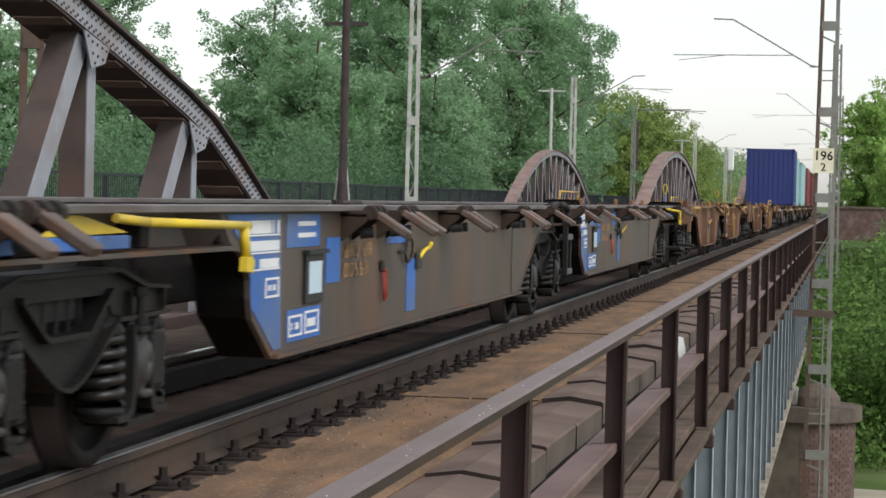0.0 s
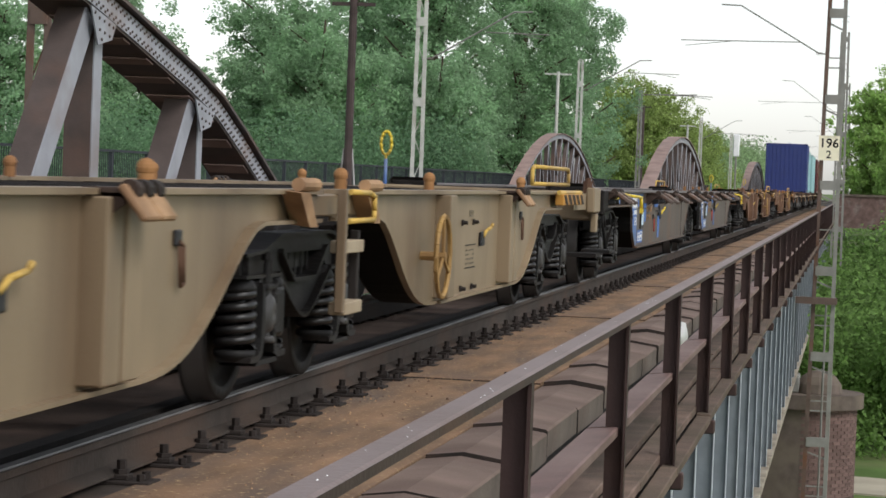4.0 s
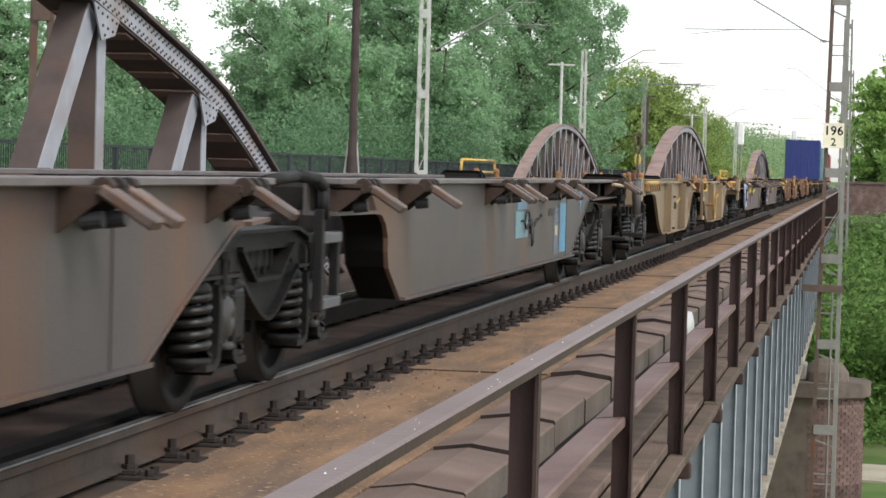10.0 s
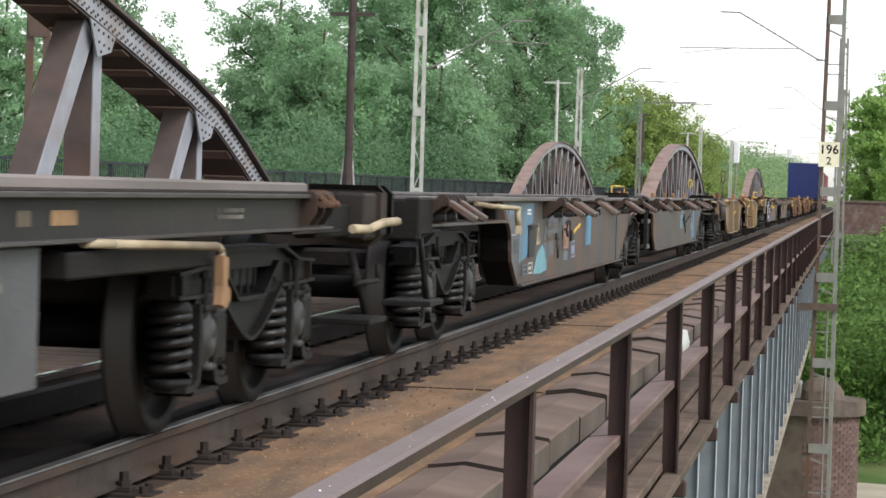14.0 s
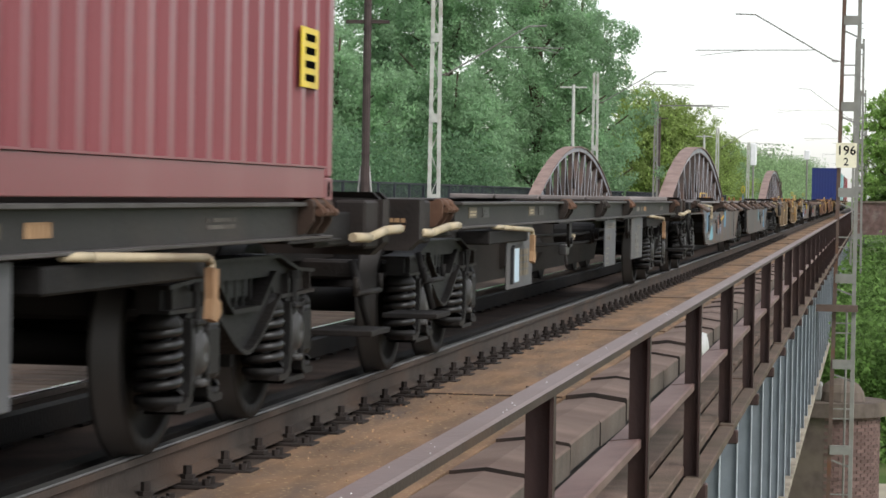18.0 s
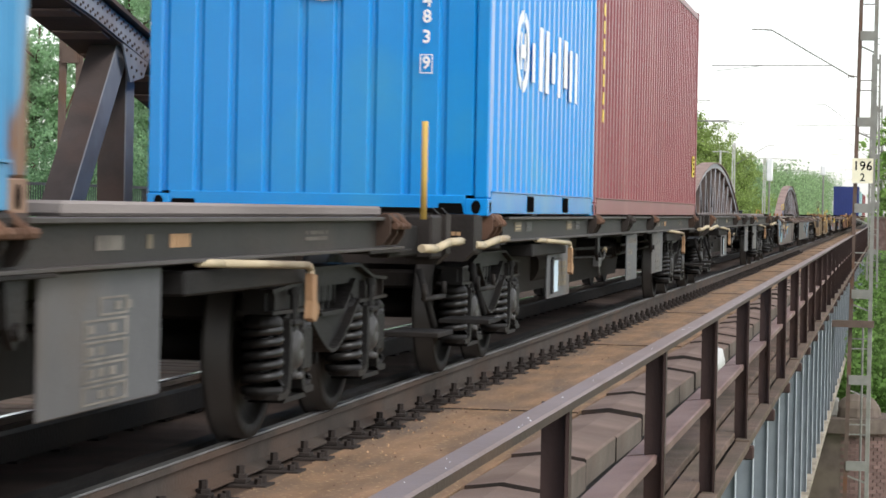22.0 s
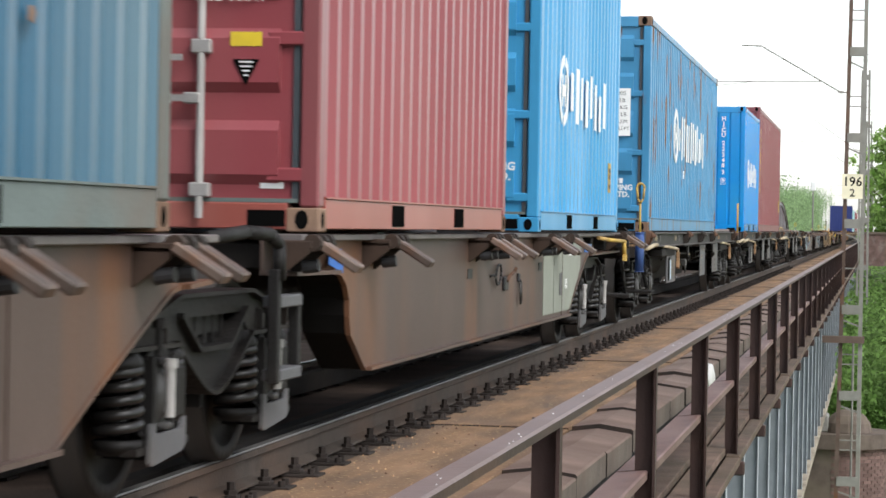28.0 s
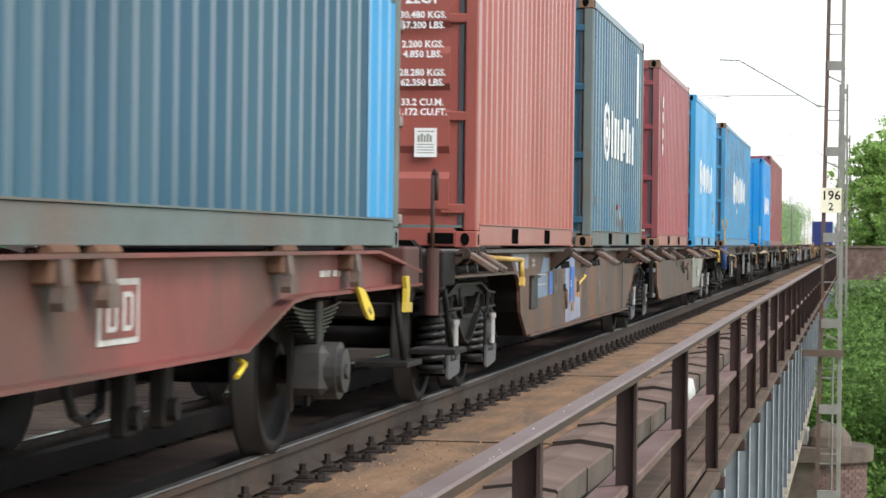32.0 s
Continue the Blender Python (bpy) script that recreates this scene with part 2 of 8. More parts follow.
M_STOCK = mat("dark_headstock_steel", (0.026, 0.021, 0.019), 0.7, var=0.3, dirt=(0.05, 0.032, 0.023), amount=0.4, bump=0.2)
M_FLAP = mat("pale_rubbed_flap", (0.36, 0.22, 0.12), 0.7, var=0.3, scale=6, dirt=(0.14, 0.07, 0.04), amount=0.4)
M_YEL = mat("yellow_paint", (0.75, 0.55, 0.04), 0.45, var=0.12, dirt=(0.3, 0.2, 0.06), amount=0.25, bump=0.05, spec=0.4)
M_YELD = mat("dull_yellow_paint", (0.55, 0.36, 0.09), 0.5, var=0.15, dirt=(0.25, 0.16, 0.08), amount=0.35)
M_AMBER = mat("worn_amber_paint", (0.42, 0.21, 0.045), 0.55, var=0.2, dirt=(0.2, 0.11, 0.05), amount=0.4)
M_PALEB = mat("pale_worn_beige", (0.36, 0.29, 0.2), 0.6, var=0.2, dirt=(0.2, 0.13, 0.08), amount=0.35)
M_TAN = mat("tan_wheel_paint", (0.36, 0.22, 0.07), 0.55, var=0.2, dirt=(0.18, 0.1, 0.05), amount=0.35)
M_REDBROWN = mat("brown_red_paint", (0.1, 0.045, 0.04), 0.6, var=0.2, dirt=(0.06, 0.035, 0.03), amount=0.4)
M_CREAM = mat("dirty_cream_bar", (0.45, 0.37, 0.25), 0.55, var=0.2, dirt=(0.2, 0.14, 0.09), amount=0.4)
M_BLUE = mat("blue_patch", (0.035, 0.135, 0.44), 0.5, var=0.12, dirt=(0.15, 0.17, 0.2), amount=0.3, spec=0.4)
M_SKY = mat("light_blue_patch", (0.1, 0.29, 0.46), 0.55, var=0.2, dirt=(0.12, 0.13, 0.14), amount=0.5, spec=0.4)
M_LILAC = mat("pale_blue_patch", (0.27, 0.32, 0.46), 0.5, var=0.15, dirt=(0.2, 0.16, 0.14), amount=0.4)
M_LILAC2 = mat("grey_blue_patch", (0.15, 0.2, 0.27), 0.5, var=0.15, dirt=(0.15, 0.14, 0.14), amount=0.45)
M_SALMONP = mat("salmon_patch", (0.34, 0.2, 0.18), 0.6, var=0.15, dirt=(0.18, 0.16, 0.16), amount=0.3)
M_PALE = mat("pale_grey_green_paint", (0.25, 0.265, 0.225), 0.5, var=0.1, dirt=(0.24, 0.2, 0.16), amount=0.35, streak=True)
M_PLATE = mat("grey_data_plate", (0.1, 0.1, 0.105), 0.55, var=0.12, dirt=(0.1, 0.085, 0.075), amount=0.4)
M_MARK = mat("faded_white_marking", (0.5, 0.49, 0.46), 0.6, var=0.25, scale=9, dirt=(0.25, 0.23, 0.2), amount=0.4)
M_FLOOR = mat("wagon_deck", (0.2, 0.175, 0.165), 0.8, var=0.3, dirt=(0.12, 0.09, 0.075), amount=0.5, stretch=(1, 0.15, 1), bump=0.25)
M_CARD = mat("label_card", (0.55, 0.68, 0.78), 0.35, var=0.06, bump=0)
M_BLKP = mat("black_box", (0.03, 0.03, 0.032), 0.5, var=0.2)
M_REDP = mat("red_paint", (0.45, 0.07, 0.05), 0.5, var=0.2)
C_RED = mat("oxide_red_container", (0.2, 0.052, 0.06), 0.32, var=0.08, scale=1, dirt=(0.27, 0.11, 0.11), amount=0.35, dirt_scale=0.8, streak=True, bump=0.03, spec=0.35)
C_DRED = mat("dark_red_container", (0.25, 0.055, 0.065), 0.32, var=0.09, scale=1, dirt=(0.29, 0.1, 0.1), amount=0.4, dirt_scale=0.7, streak=True, bump=0.03, spec=0.5)
C_SALM = mat("faded_red_container", (0.3, 0.085, 0.068), 0.32, var=0.1, scale=1, dirt=(0.38, 0.16, 0.14), amount=0.42, dirt_scale=0.6, streak=True, bump=0.03, spec=0.5)
C_BBLUE = mat("bright_blue_container", (0.003, 0.225, 0.6), 0.22, var=0.05, scale=1, dirt=(0.025, 0.26, 0.52), amount=0.3, bump=0.04, spec=0.6)
C_LBLUE = mat("rust_streaked_blue_container", (0.052, 0.225, 0.41), 0.35, var=0.14, scale=1.4, dirt=(0.15, 0.07, 0.032), edge=(0.585, 0.65), fall=0.5, dirt_scale=2.0, stretch=(2.6, 2.6, 1), streak=True, bump=0.03, spec=0.35)
C_SBLUE = mat("sky_blue_container", (0.045, 0.275, 0.52), 0.32, var=0.07, scale=1, dirt=(0.13, 0.36, 0.6), amount=0.4, streak=True, bump=0.03, spec=0.35)
C_TEAL = mat("dull_teal_container", (0.026, 0.102, 0.172), 0.32, var=0.14, scale=1, dirt=(0.1, 0.17, 0.21), amount=0.42, streak=True, bump=0.05, spec=0.5)
C_TEALD = mat("deep_teal_container", (0.022, 0.082, 0.13), 0.3, var=0.14, scale=0.9, dirt=(0.05, 0.115, 0.15), amount=0.45, dirt_scale=0.9, streak=True, bump=0.05, spec=0.4)
C_NAVY = mat("navy_container", (0.02, 0.035, 0.16), 0.3, var=0.08, scale=1, bump=0.03, spec=0.5)
C_TURQ = mat("pale_turquoise_container", (0.3, 0.5, 0.52), 0.3, var=0.08, scale=1, spec=0.6)
M_GREYRAIL = mat("grey_bottom_rail", (0.135, 0.165, 0.16), 0.6, var=0.12, dirt=(0.15, 0.12, 0.1), amount=0.35)
M_CAST = mat("weathered_casting", (0.22, 0.14, 0.1), 0.75, var=0.25, scale=6, dirt=(0.12, 0.065, 0.04), amount=0.45)
M_GASKET = mat("door_gasket", (0.06, 0.07, 0.08), 0.7, var=0.15, bump=0)
M_ROD = mat("galvanised_rod", (0.42, 0.4, 0.39), 0.45, 0.4, var=0.2)


# ---- mesh helpers ----
def box(bm, x0, x1, y0, y1, z0, z1, bevel=0.0):
    """A block between two corners; its edges eased by bevel."""
    r = bmesh.ops.create_cube(bm, size=1, matrix=Matrix.LocRotScale(((x0 + x1) / 2, (y0 + y1) / 2, (z0 + z1) / 2), None, (abs(x1 - x0), abs(y1 - y0), abs(z1 - z0))))
    if bevel:
        edges = {e for v in r["verts"] for e in v.link_edges}
        bmesh.ops.bevel(bm, geom=list(edges), offset=bevel, segments=1, affect="EDGES")


def prism(bm, outline, lo, hi, axis="x"):
    """A flat outline of (a, b) points drawn out from lo to hi along an axis: x takes (y, z), y takes (x, z), z takes (x, y)."""
    def at(a, b, c):
        return {"x": (c, a, b), "y": (a, c, b), "z": (a, b, c)}[axis]
    low = [bm.verts.new(at(a, b, lo)) for a, b in outline]
    high = [bm.verts.new(at(a, b, hi)) for a, b in outline]
    bm.faces.new(low[::-1])
    bm.faces.new(high)
    n = len(outline)
    for i in range(n):
        bm.faces.new((low[i], low[(i + 1) % n], high[(i + 1) % n], high[i]))


def rod(bm, a, b, r, sides=8, r2=None):
    """A round bar from a to b."""
    a, b = Vector(a), Vector(b)
    m = Matrix.Translation((a + b) / 2) @ (b - a).to_track_quat("Z", "Y").to_matrix().to_4x4()
    bmesh.ops.create_cone(bm, cap_ends=True, segments=sides, radius1=r, radius2=r if r2 is None else r2, depth=(b - a).length, matrix=m)


def bar(bm, a, b, w, h):
    """A square bar from a to b, w wide and h high across."""
    a, b = Vector(a), Vector(b)
    m = Matrix.Translation((a + b) / 2) @ (b - a).to_track_quat("Y", "Z").to_matrix().to_4x4() @ Matrix.Diagonal((w, (b - a).length, h, 1))
    bmesh.ops.create_cube(bm, size=1, matrix=m)


def pipe(bm, points, r, sides=6):
    """A bent bar through the points."""
    for a, b in zip(points, points[1:]):
        rod(bm, a, b, r, sides)
    for p in points[1:-1]:
        bmesh.ops.create_icosphere(bm, subdivisions=1, radius=r * 0.98, matrix=Matrix.Translation(p))


def mesh_of(bm, name, material, smooth=False):
    bmesh.ops.recalc_face_normals(bm, faces=bm.faces[:])
    me = bpy.data.meshes.new(name)
    bm.to_mesh(me)
    bm.free()
    if material:
        me.materials.append(material)
    if smooth:
        for p in me.polygons:
            p.use_smooth = len(p.vertices) == 4
    return me


def part(name, bm, material, parent, label="", smooth=False, at=None):
    """One mesh object under a thing or a part; bm may be a bmesh or a ready mesh."""
    me = mesh_of(bm, name, material, smooth) if isinstance(bm, bmesh.types.BMesh) else bm
    ob = new(name, me)
    ob.parent = parent
    if at is not None:
        ob.matrix_basis = at
    if label:
        ob["label"] = label
    return ob


def thing(name, label, category, group="", kind="", at=None):
    ob = new(name)
    ob.empty_display_size = 0.2
    if at is not None:
        ob.matrix_basis = at
    return tagged(ob, label, category, group, kind)


def lettering(name, text, size, material, parent, at, bold=0.0):
    """Built-in lettering as a flat mesh, centred on its pose."""
    cu = bpy.data.curves.new(name, "FONT")
    cu.body, cu.size, cu.align_x, cu.align_y, cu.offset = text, size, "CENTER", "CENTER", bold
    cu.resolution_u = 2
    tmp = bpy.data.objects.new(name, cu)
    me = bpy.data.meshes.new_from_object(tmp)
    bpy.data.objects.remove(tmp)
    me.materials.clear()
    me.materials.append(material)
    return part(name, me, None, parent, at=at)


def B():
    return bmesh.new()


# ---- the train's way ----
PACE = [(0, 5.05), (13, 5.05), (14.5, 5.2), (16.5, 5.55), (19, 5.62), (21, 5.75), (23.5, 5.72), (25.5, 5.6), (28, 5.5), (32, 5.45)]
_T = np.arange(0, 32.005, 0.01)
_V = np.interp(_T, [a for a, b in PACE], [b for a, b in PACE])
_S = np.concatenate([[0], np.cumsum((_V[1:] + _V[:-1]) / 2 * 0.01)])


def way(t):
    """Metres that the train has gone at t seconds."""
    return float(np.interp(t, _T, _S))


ROLLING = []   # (thing, its place along the train at the start, height)
TURNING = []   # (wheelset, y on its bogie)


def rolling(ob, s, z=0.0):
    ob.matrix_basis = pose(TRACK_X, s, z)
    ROLLING.append((ob, s, z))
    return ob


def motions():
    steps = [0.5 * i for i in range(65)]
    for ob, s, z in ROLLING:
        walk(ob, [(t, pose(TRACK_X, s + way(t), z)) for t in steps])
    fine = [0.1 * i for i in range(321)]
    for ob, y in TURNING:
        walk(ob, [(t, pose(0, y, 0.46, -math.degrees(way(t) / 0.46))) for t in fine])


# ---- the bridge: own track ----
def rail(name, x, head):
    r = thing(name, "brown steel rail with a bright worn head on base plates", "rail", "rails", "structure")
    bm = B()
    prism(bm, [(x - 0.075, -0.172), (x + 0.075, -0.172), (x + 0.075, -0.16), (x + 0.012, -0.135), (x + 0.012, -0.05), (x + 0.036, -0.038),
               (x + 0.036, -0.008), (x - 0.036, -0.008), (x - 0.036, -0.038), (x - 0.012, -0.05), (x - 0.012, -0.135), (x - 0.075, -0.16)], -12, 420, "y")
    part("rail_body", bm, M_RAIL, r)
    bm = B()
    prism(bm, [(x - 0.034, -0.0078), (x + 0.02, -0.0078), (x + 0.016, 0.0), (x - 0.03, 0.0)], -12, 420, "y")
    part("running_surface", bm, head, r, "bright worn steel running surface")
    return r


rail_near = rail("rail_near", TRACK_X + 0.755, M_RAILTOP)
rail_far = rail("rail_far", TRACK_X - 0.755, M_SHINE)
for x in (TRACK_X + 0.52, TRACK_X - 0.52):
    bm = B()
    box(bm, x - 0.05, x + 0.05, -12, 420, -0.17, -0.03)
    tagged(new("guard_rail", mesh_of(bm, "guard_rail", M_FRAME)), "dark steel guard rail between the running rails", "guard rail", kind="structure")

# deck between and beside the rails
floor = thing("floor", "brown steel deck of the railway bridge", "deck", kind="structure")
bm = B()
box(bm, -6.2, -3.34, -12, 420, -0.42, -0.205)
part("track_deck", bm, M_TRACKBED, floor, "oily dark brown deck under the track")
bm = B()
box(bm, -3.34, -2.98, -12, 420, -0.42, -0.2)
part("rail_bearer", bm, M_RAIL, floor, "dark steel bearer under the rail")
PLATE = 8.35
bm = B()
box(bm, -2.976, -2.02, 0.012, PLATE - 0.012, -0.03, 0.0, 0.004)
plate_me = mesh_of(bm, "deck_plate", M_DECK)
plate_me.materials.append(M_BRACKET)
for p in plate_me.polygons:
    if abs(p.normal.y) > 0.9:
        p.material_index = 1
for k in range(-2, 30):
    part("deck_plate", plate_me, None, floor, at=pose(0, 16.2 - 2 * PLATE + k * PLATE, -0.19, -0.07))
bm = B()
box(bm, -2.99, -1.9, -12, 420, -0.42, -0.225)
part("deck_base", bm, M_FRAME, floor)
# timbers beyond the far rail
plank_bm = B()
box(plank_bm, -6.1, -4.9, 0.01, 0.27, -0.05, 0.0, 0.006)
far_plank = mesh_of(plank_bm, "deck_plank", M_PLANK)
for k in range(200):
    part("deck_plank", far_plank, None, floor, at=pose(0, 8 + 0.28 * k, -0.12 + 0.004 * ((k * 7) % 3)))

# fastenings: base plate, clip and coach screws
bm = B()
box(bm, -0.02, 0.2, -0.09, 0.09, 0, 0.016, 0.003)
box(bm, 0.0, 0.09, -0.045, 0.045, 0.016, 0.04, 0.004)
rod(bm, (0.05, 0, 0.04), (0.05, 0, 0.1), 0.022, 6)
rod(bm, (0.05, 0, 0.04), (0.05, 0, 0.06), 0.036, 6)
rod(bm, (0.15, 0.04, 0.016), (0.15, 0.04, 0.05), 0.02, 6)
rod(bm, (0.15, -0.04, 0.016), (0.15, -0.04, 0.045), 0.02, 6)
fast = mesh_of(bm, "rail_fastening", M_FAST)
for k in range(-2, 118):
    part("rail_fastening", fast, None, rail_near, at=pose(TRACK_X + 0.80, 11.35 + 0.655 * k, -0.2))
for k in range(0, 60):
    part("rail_fastening", fast, None, rail_far, at=pose(TRACK_X - 0.70, 11.35 + 0.655 * k, -0.203))
    part("rail_fastening", fast, None, rail_far, at=pose(TRACK_X - 0.80, 11.35 + 0.655 * k, -0.203, 0, 0, 180))

# cable trough with covers
trough = thing("cable_trough", "concrete cable trough with brown ridged covers along the track", "cable trough", kind="structure")
bm = B()
box(bm, -1.9, -1.56, -12, 420, -0.42, -0.18)
part("trough_body", bm, M_FRAME, trough)
bm = B()
L = 1.47
prism(bm, [(-1.925, -0.2), (-1.925, -0.135), (-1.745, -0.112), (-1.535, -0.142), (-1.525, -0.152), (-1.525, -0.29), (-1.555, -0.29), (-1.555, -0.175), (-1.745, -0.15), (-1.9, -0.17), (-1.9, -0.2)], 0.024, L - 0.024, "y")
cover = mesh_of(bm, "trough_cover", M_COVER)
cover.materials.append(M_COVERSIDE)
cover.materials.append(M_BRACKET)
for p in cover.polygons:
    if p.normal.x > 0.9:
        p.material_index = 1
    if abs(p.normal.y) > 0.9:
        p.material_index = 2
for k in range(-6, 150):
    part("trough_cover", cover, None, trough, at=pose(0.004 * ((k * 5) % 3), 14.05 + L * k, 0.003 * ((k * 3) % 4), -0.38, 0.25 * ((k * 7) % 3 - 1), 0.1 * ((k * 5) % 4 - 1.5)))

# lower ledge with planks outside the trough
ledge = thing("service_ledge", "weathered brown plank ledge below the railing", "ledge", kind="structure")
for name, x0, x1, z, long_, first in (("plank", -1.36, -1.2, -0.37, 4.9, 3.0), ("plank", -1.18, -1.04, -0.40, 4.2, 4.4), ("plank", -1.03, -0.925, -0.45, 3.33, 4.0)):
    bm = B()
    box(bm, x0, x1, 0.012, long_ - 0.012, -0.055, 0, 0.006)
    me = mesh_of(bm, name, M_PLANK)
    for k in range(-2, 62):
        part(name, me, None, ledge, at=pose(0, first + long_ * k, z + 0.006 * ((k * 5) % 3), 0, 0.5 * ((k * 3) % 3 - 1), 0))
bm = B()
box(bm, -1.56, -1.0, -12, 300, -0.62, -0.5)
part("ledge_beam", bm, M_FRAME, ledge)

# railing
railing = thing("bridge_railing", "brown painted steel railing with flat handrail and angle posts", "railing", kind="structure")
POST_Y, STEP = 7.47, 3.34
bm = B()
prism(bm, [(-1.012, 0.585), (-0.948, 0.585), (-0.937, 0.58), (-0.937, 0.556), (-0.95, 0.556), (-0.953, 0.572), (-1.012, 0.572)], -6, 300, "y")
bar_ob = part("handrail", bm, M_HAND, railing, "pinkish brown handrail with lit top and lip darkened as shade")
# shade on the right-hand lip, painted with the darker post colour
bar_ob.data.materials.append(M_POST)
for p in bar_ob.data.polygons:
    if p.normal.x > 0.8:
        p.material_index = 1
bm = B()
prism(bm, [(-1.045, -0.47), (-0.95, -0.47), (-0.95, 0.572), (-1.045, 0.572)], -0.012, 0.0, "y")
prism(bm, [(-0.062, -0.47), (0.0, -0.47), (0.0, 0.572), (-0.062, 0.572)], -0.962, -0.95, "x")
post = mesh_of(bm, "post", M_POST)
bm = B()
prism(bm, [(-1.13, 0.07), (-0.995, 0.085), (-0.985, 0.08), (-0.985, 0.045), (-0.997, 0.045), (-1.0, 0.07), (-1.13, 0.055)], 0.02, STEP - 0.02, "y")
mid = mesh_of(bm, "midrail", M_MID)
bm = B()
box(bm, -1.5, -0.9, -0.05, 0.05, -0.6, -0.5, 0.01)
prism(bm, [(-1.7, -1.2), (-1.62, -1.2), (-1.1, -0.7), (-1.1, -0.6), (-1.7, -0.6)], -0.02, 0.02, "y")
bracket = mesh_of(bm, "bracket", M_POST)
for k in range(-2, 40):
    part("post", post, None, railing, at=pose(0, POST_Y + STEP * k, 0))
    part("midrail", mid, None, railing, at=pose(0, POST_Y + STEP * k, 0))
    part("bracket", bracket, None, railing, at=pose(0, POST_Y + STEP * k, 0))
bm = B()
prism(bm, [(18.05, -0.07), (18.75, -0.07), (18.7, 0.04), (18.4, 0.14), (18.0, 0.17), (17.85, 0.1)], -1.21, -1.2, "x")
scrap = tagged(new("paper_scrap", mesh_of(bm, "paper_scrap", M_WHITE)), "white paper scrap caught on the planks", "litter")

# flakes on the deck and droppings on the handrail
rnd = random.Random(77)
for name, owner, m, n, x0, x1, y0, y1, z, size in (("flakes", floor, M_FLAP, 420, -2.95, -2.1, 8.5, 45, -0.192, 0.008), ("dark_flakes", floor, M_RUSTY, 150, -2.97, -2.2, 8.5, 45, -0.192, 0.009), ("droppings", railing, M_WHITE, 60, -1.006, -0.952, 4.2, 40, 0.5868, 0.006)):
    bm = B()
    for k in range(n):
        x, y = rnd.uniform(x0, x1), y0 + (y1 - y0) * rnd.random() ** 1.5
        if name != "droppings":
            x = x0 + (x1 - x0) * abs(rnd.gauss(0, 0.45)) % (x1 - x0) if k % 3 else x
            x = min(max(x, x0), x1)
        g = size * rnd.uniform(0.5, 1.3)
        base = [bm.verts.new((x + g * math.cos(a), y + g * 1.6 * math.sin(a), z - 0.006)) for a in (0.2, 1.7, 3.0, 4.6)]
        top = bm.verts.new((x, y, z + g * (0.15 if name == "droppings" else 0.6)))
        for i in range(4):
            bm.faces.new((base[i], base[(i + 1) % 4], top))
    tagged(part(name, bm, m, owner), kind="stuff")

# main girder on the near side, with stiffeners
girder = thing("main_girder", "blue-grey riveted plate girder with upright stiffeners", "girder", kind="structure")
bm = B()
box(bm, -1.9, -1.76, 4, 300, -4.5, -0.6)
part("web", bm, M_GIRDER, girder)
bm = B()
box(bm, -1.98, -1.44, 4, 300, -4.62, -4.5, 0.01)
part("bottom_flange", bm, M_FLANGE, girder, "dirty beige bottom flange")
bm = B()
box(bm, -1.76, -1.5, -0.008, 0.008, -4.5, -0.6)
face = mesh_of(bm, "stiffener", M_GIRDER)
# outer edge of the stiffener, its brightness painted in
bm = B()
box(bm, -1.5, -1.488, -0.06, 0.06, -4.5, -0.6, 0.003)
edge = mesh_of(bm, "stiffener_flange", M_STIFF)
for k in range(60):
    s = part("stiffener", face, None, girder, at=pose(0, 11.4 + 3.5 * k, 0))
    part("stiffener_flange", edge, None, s)

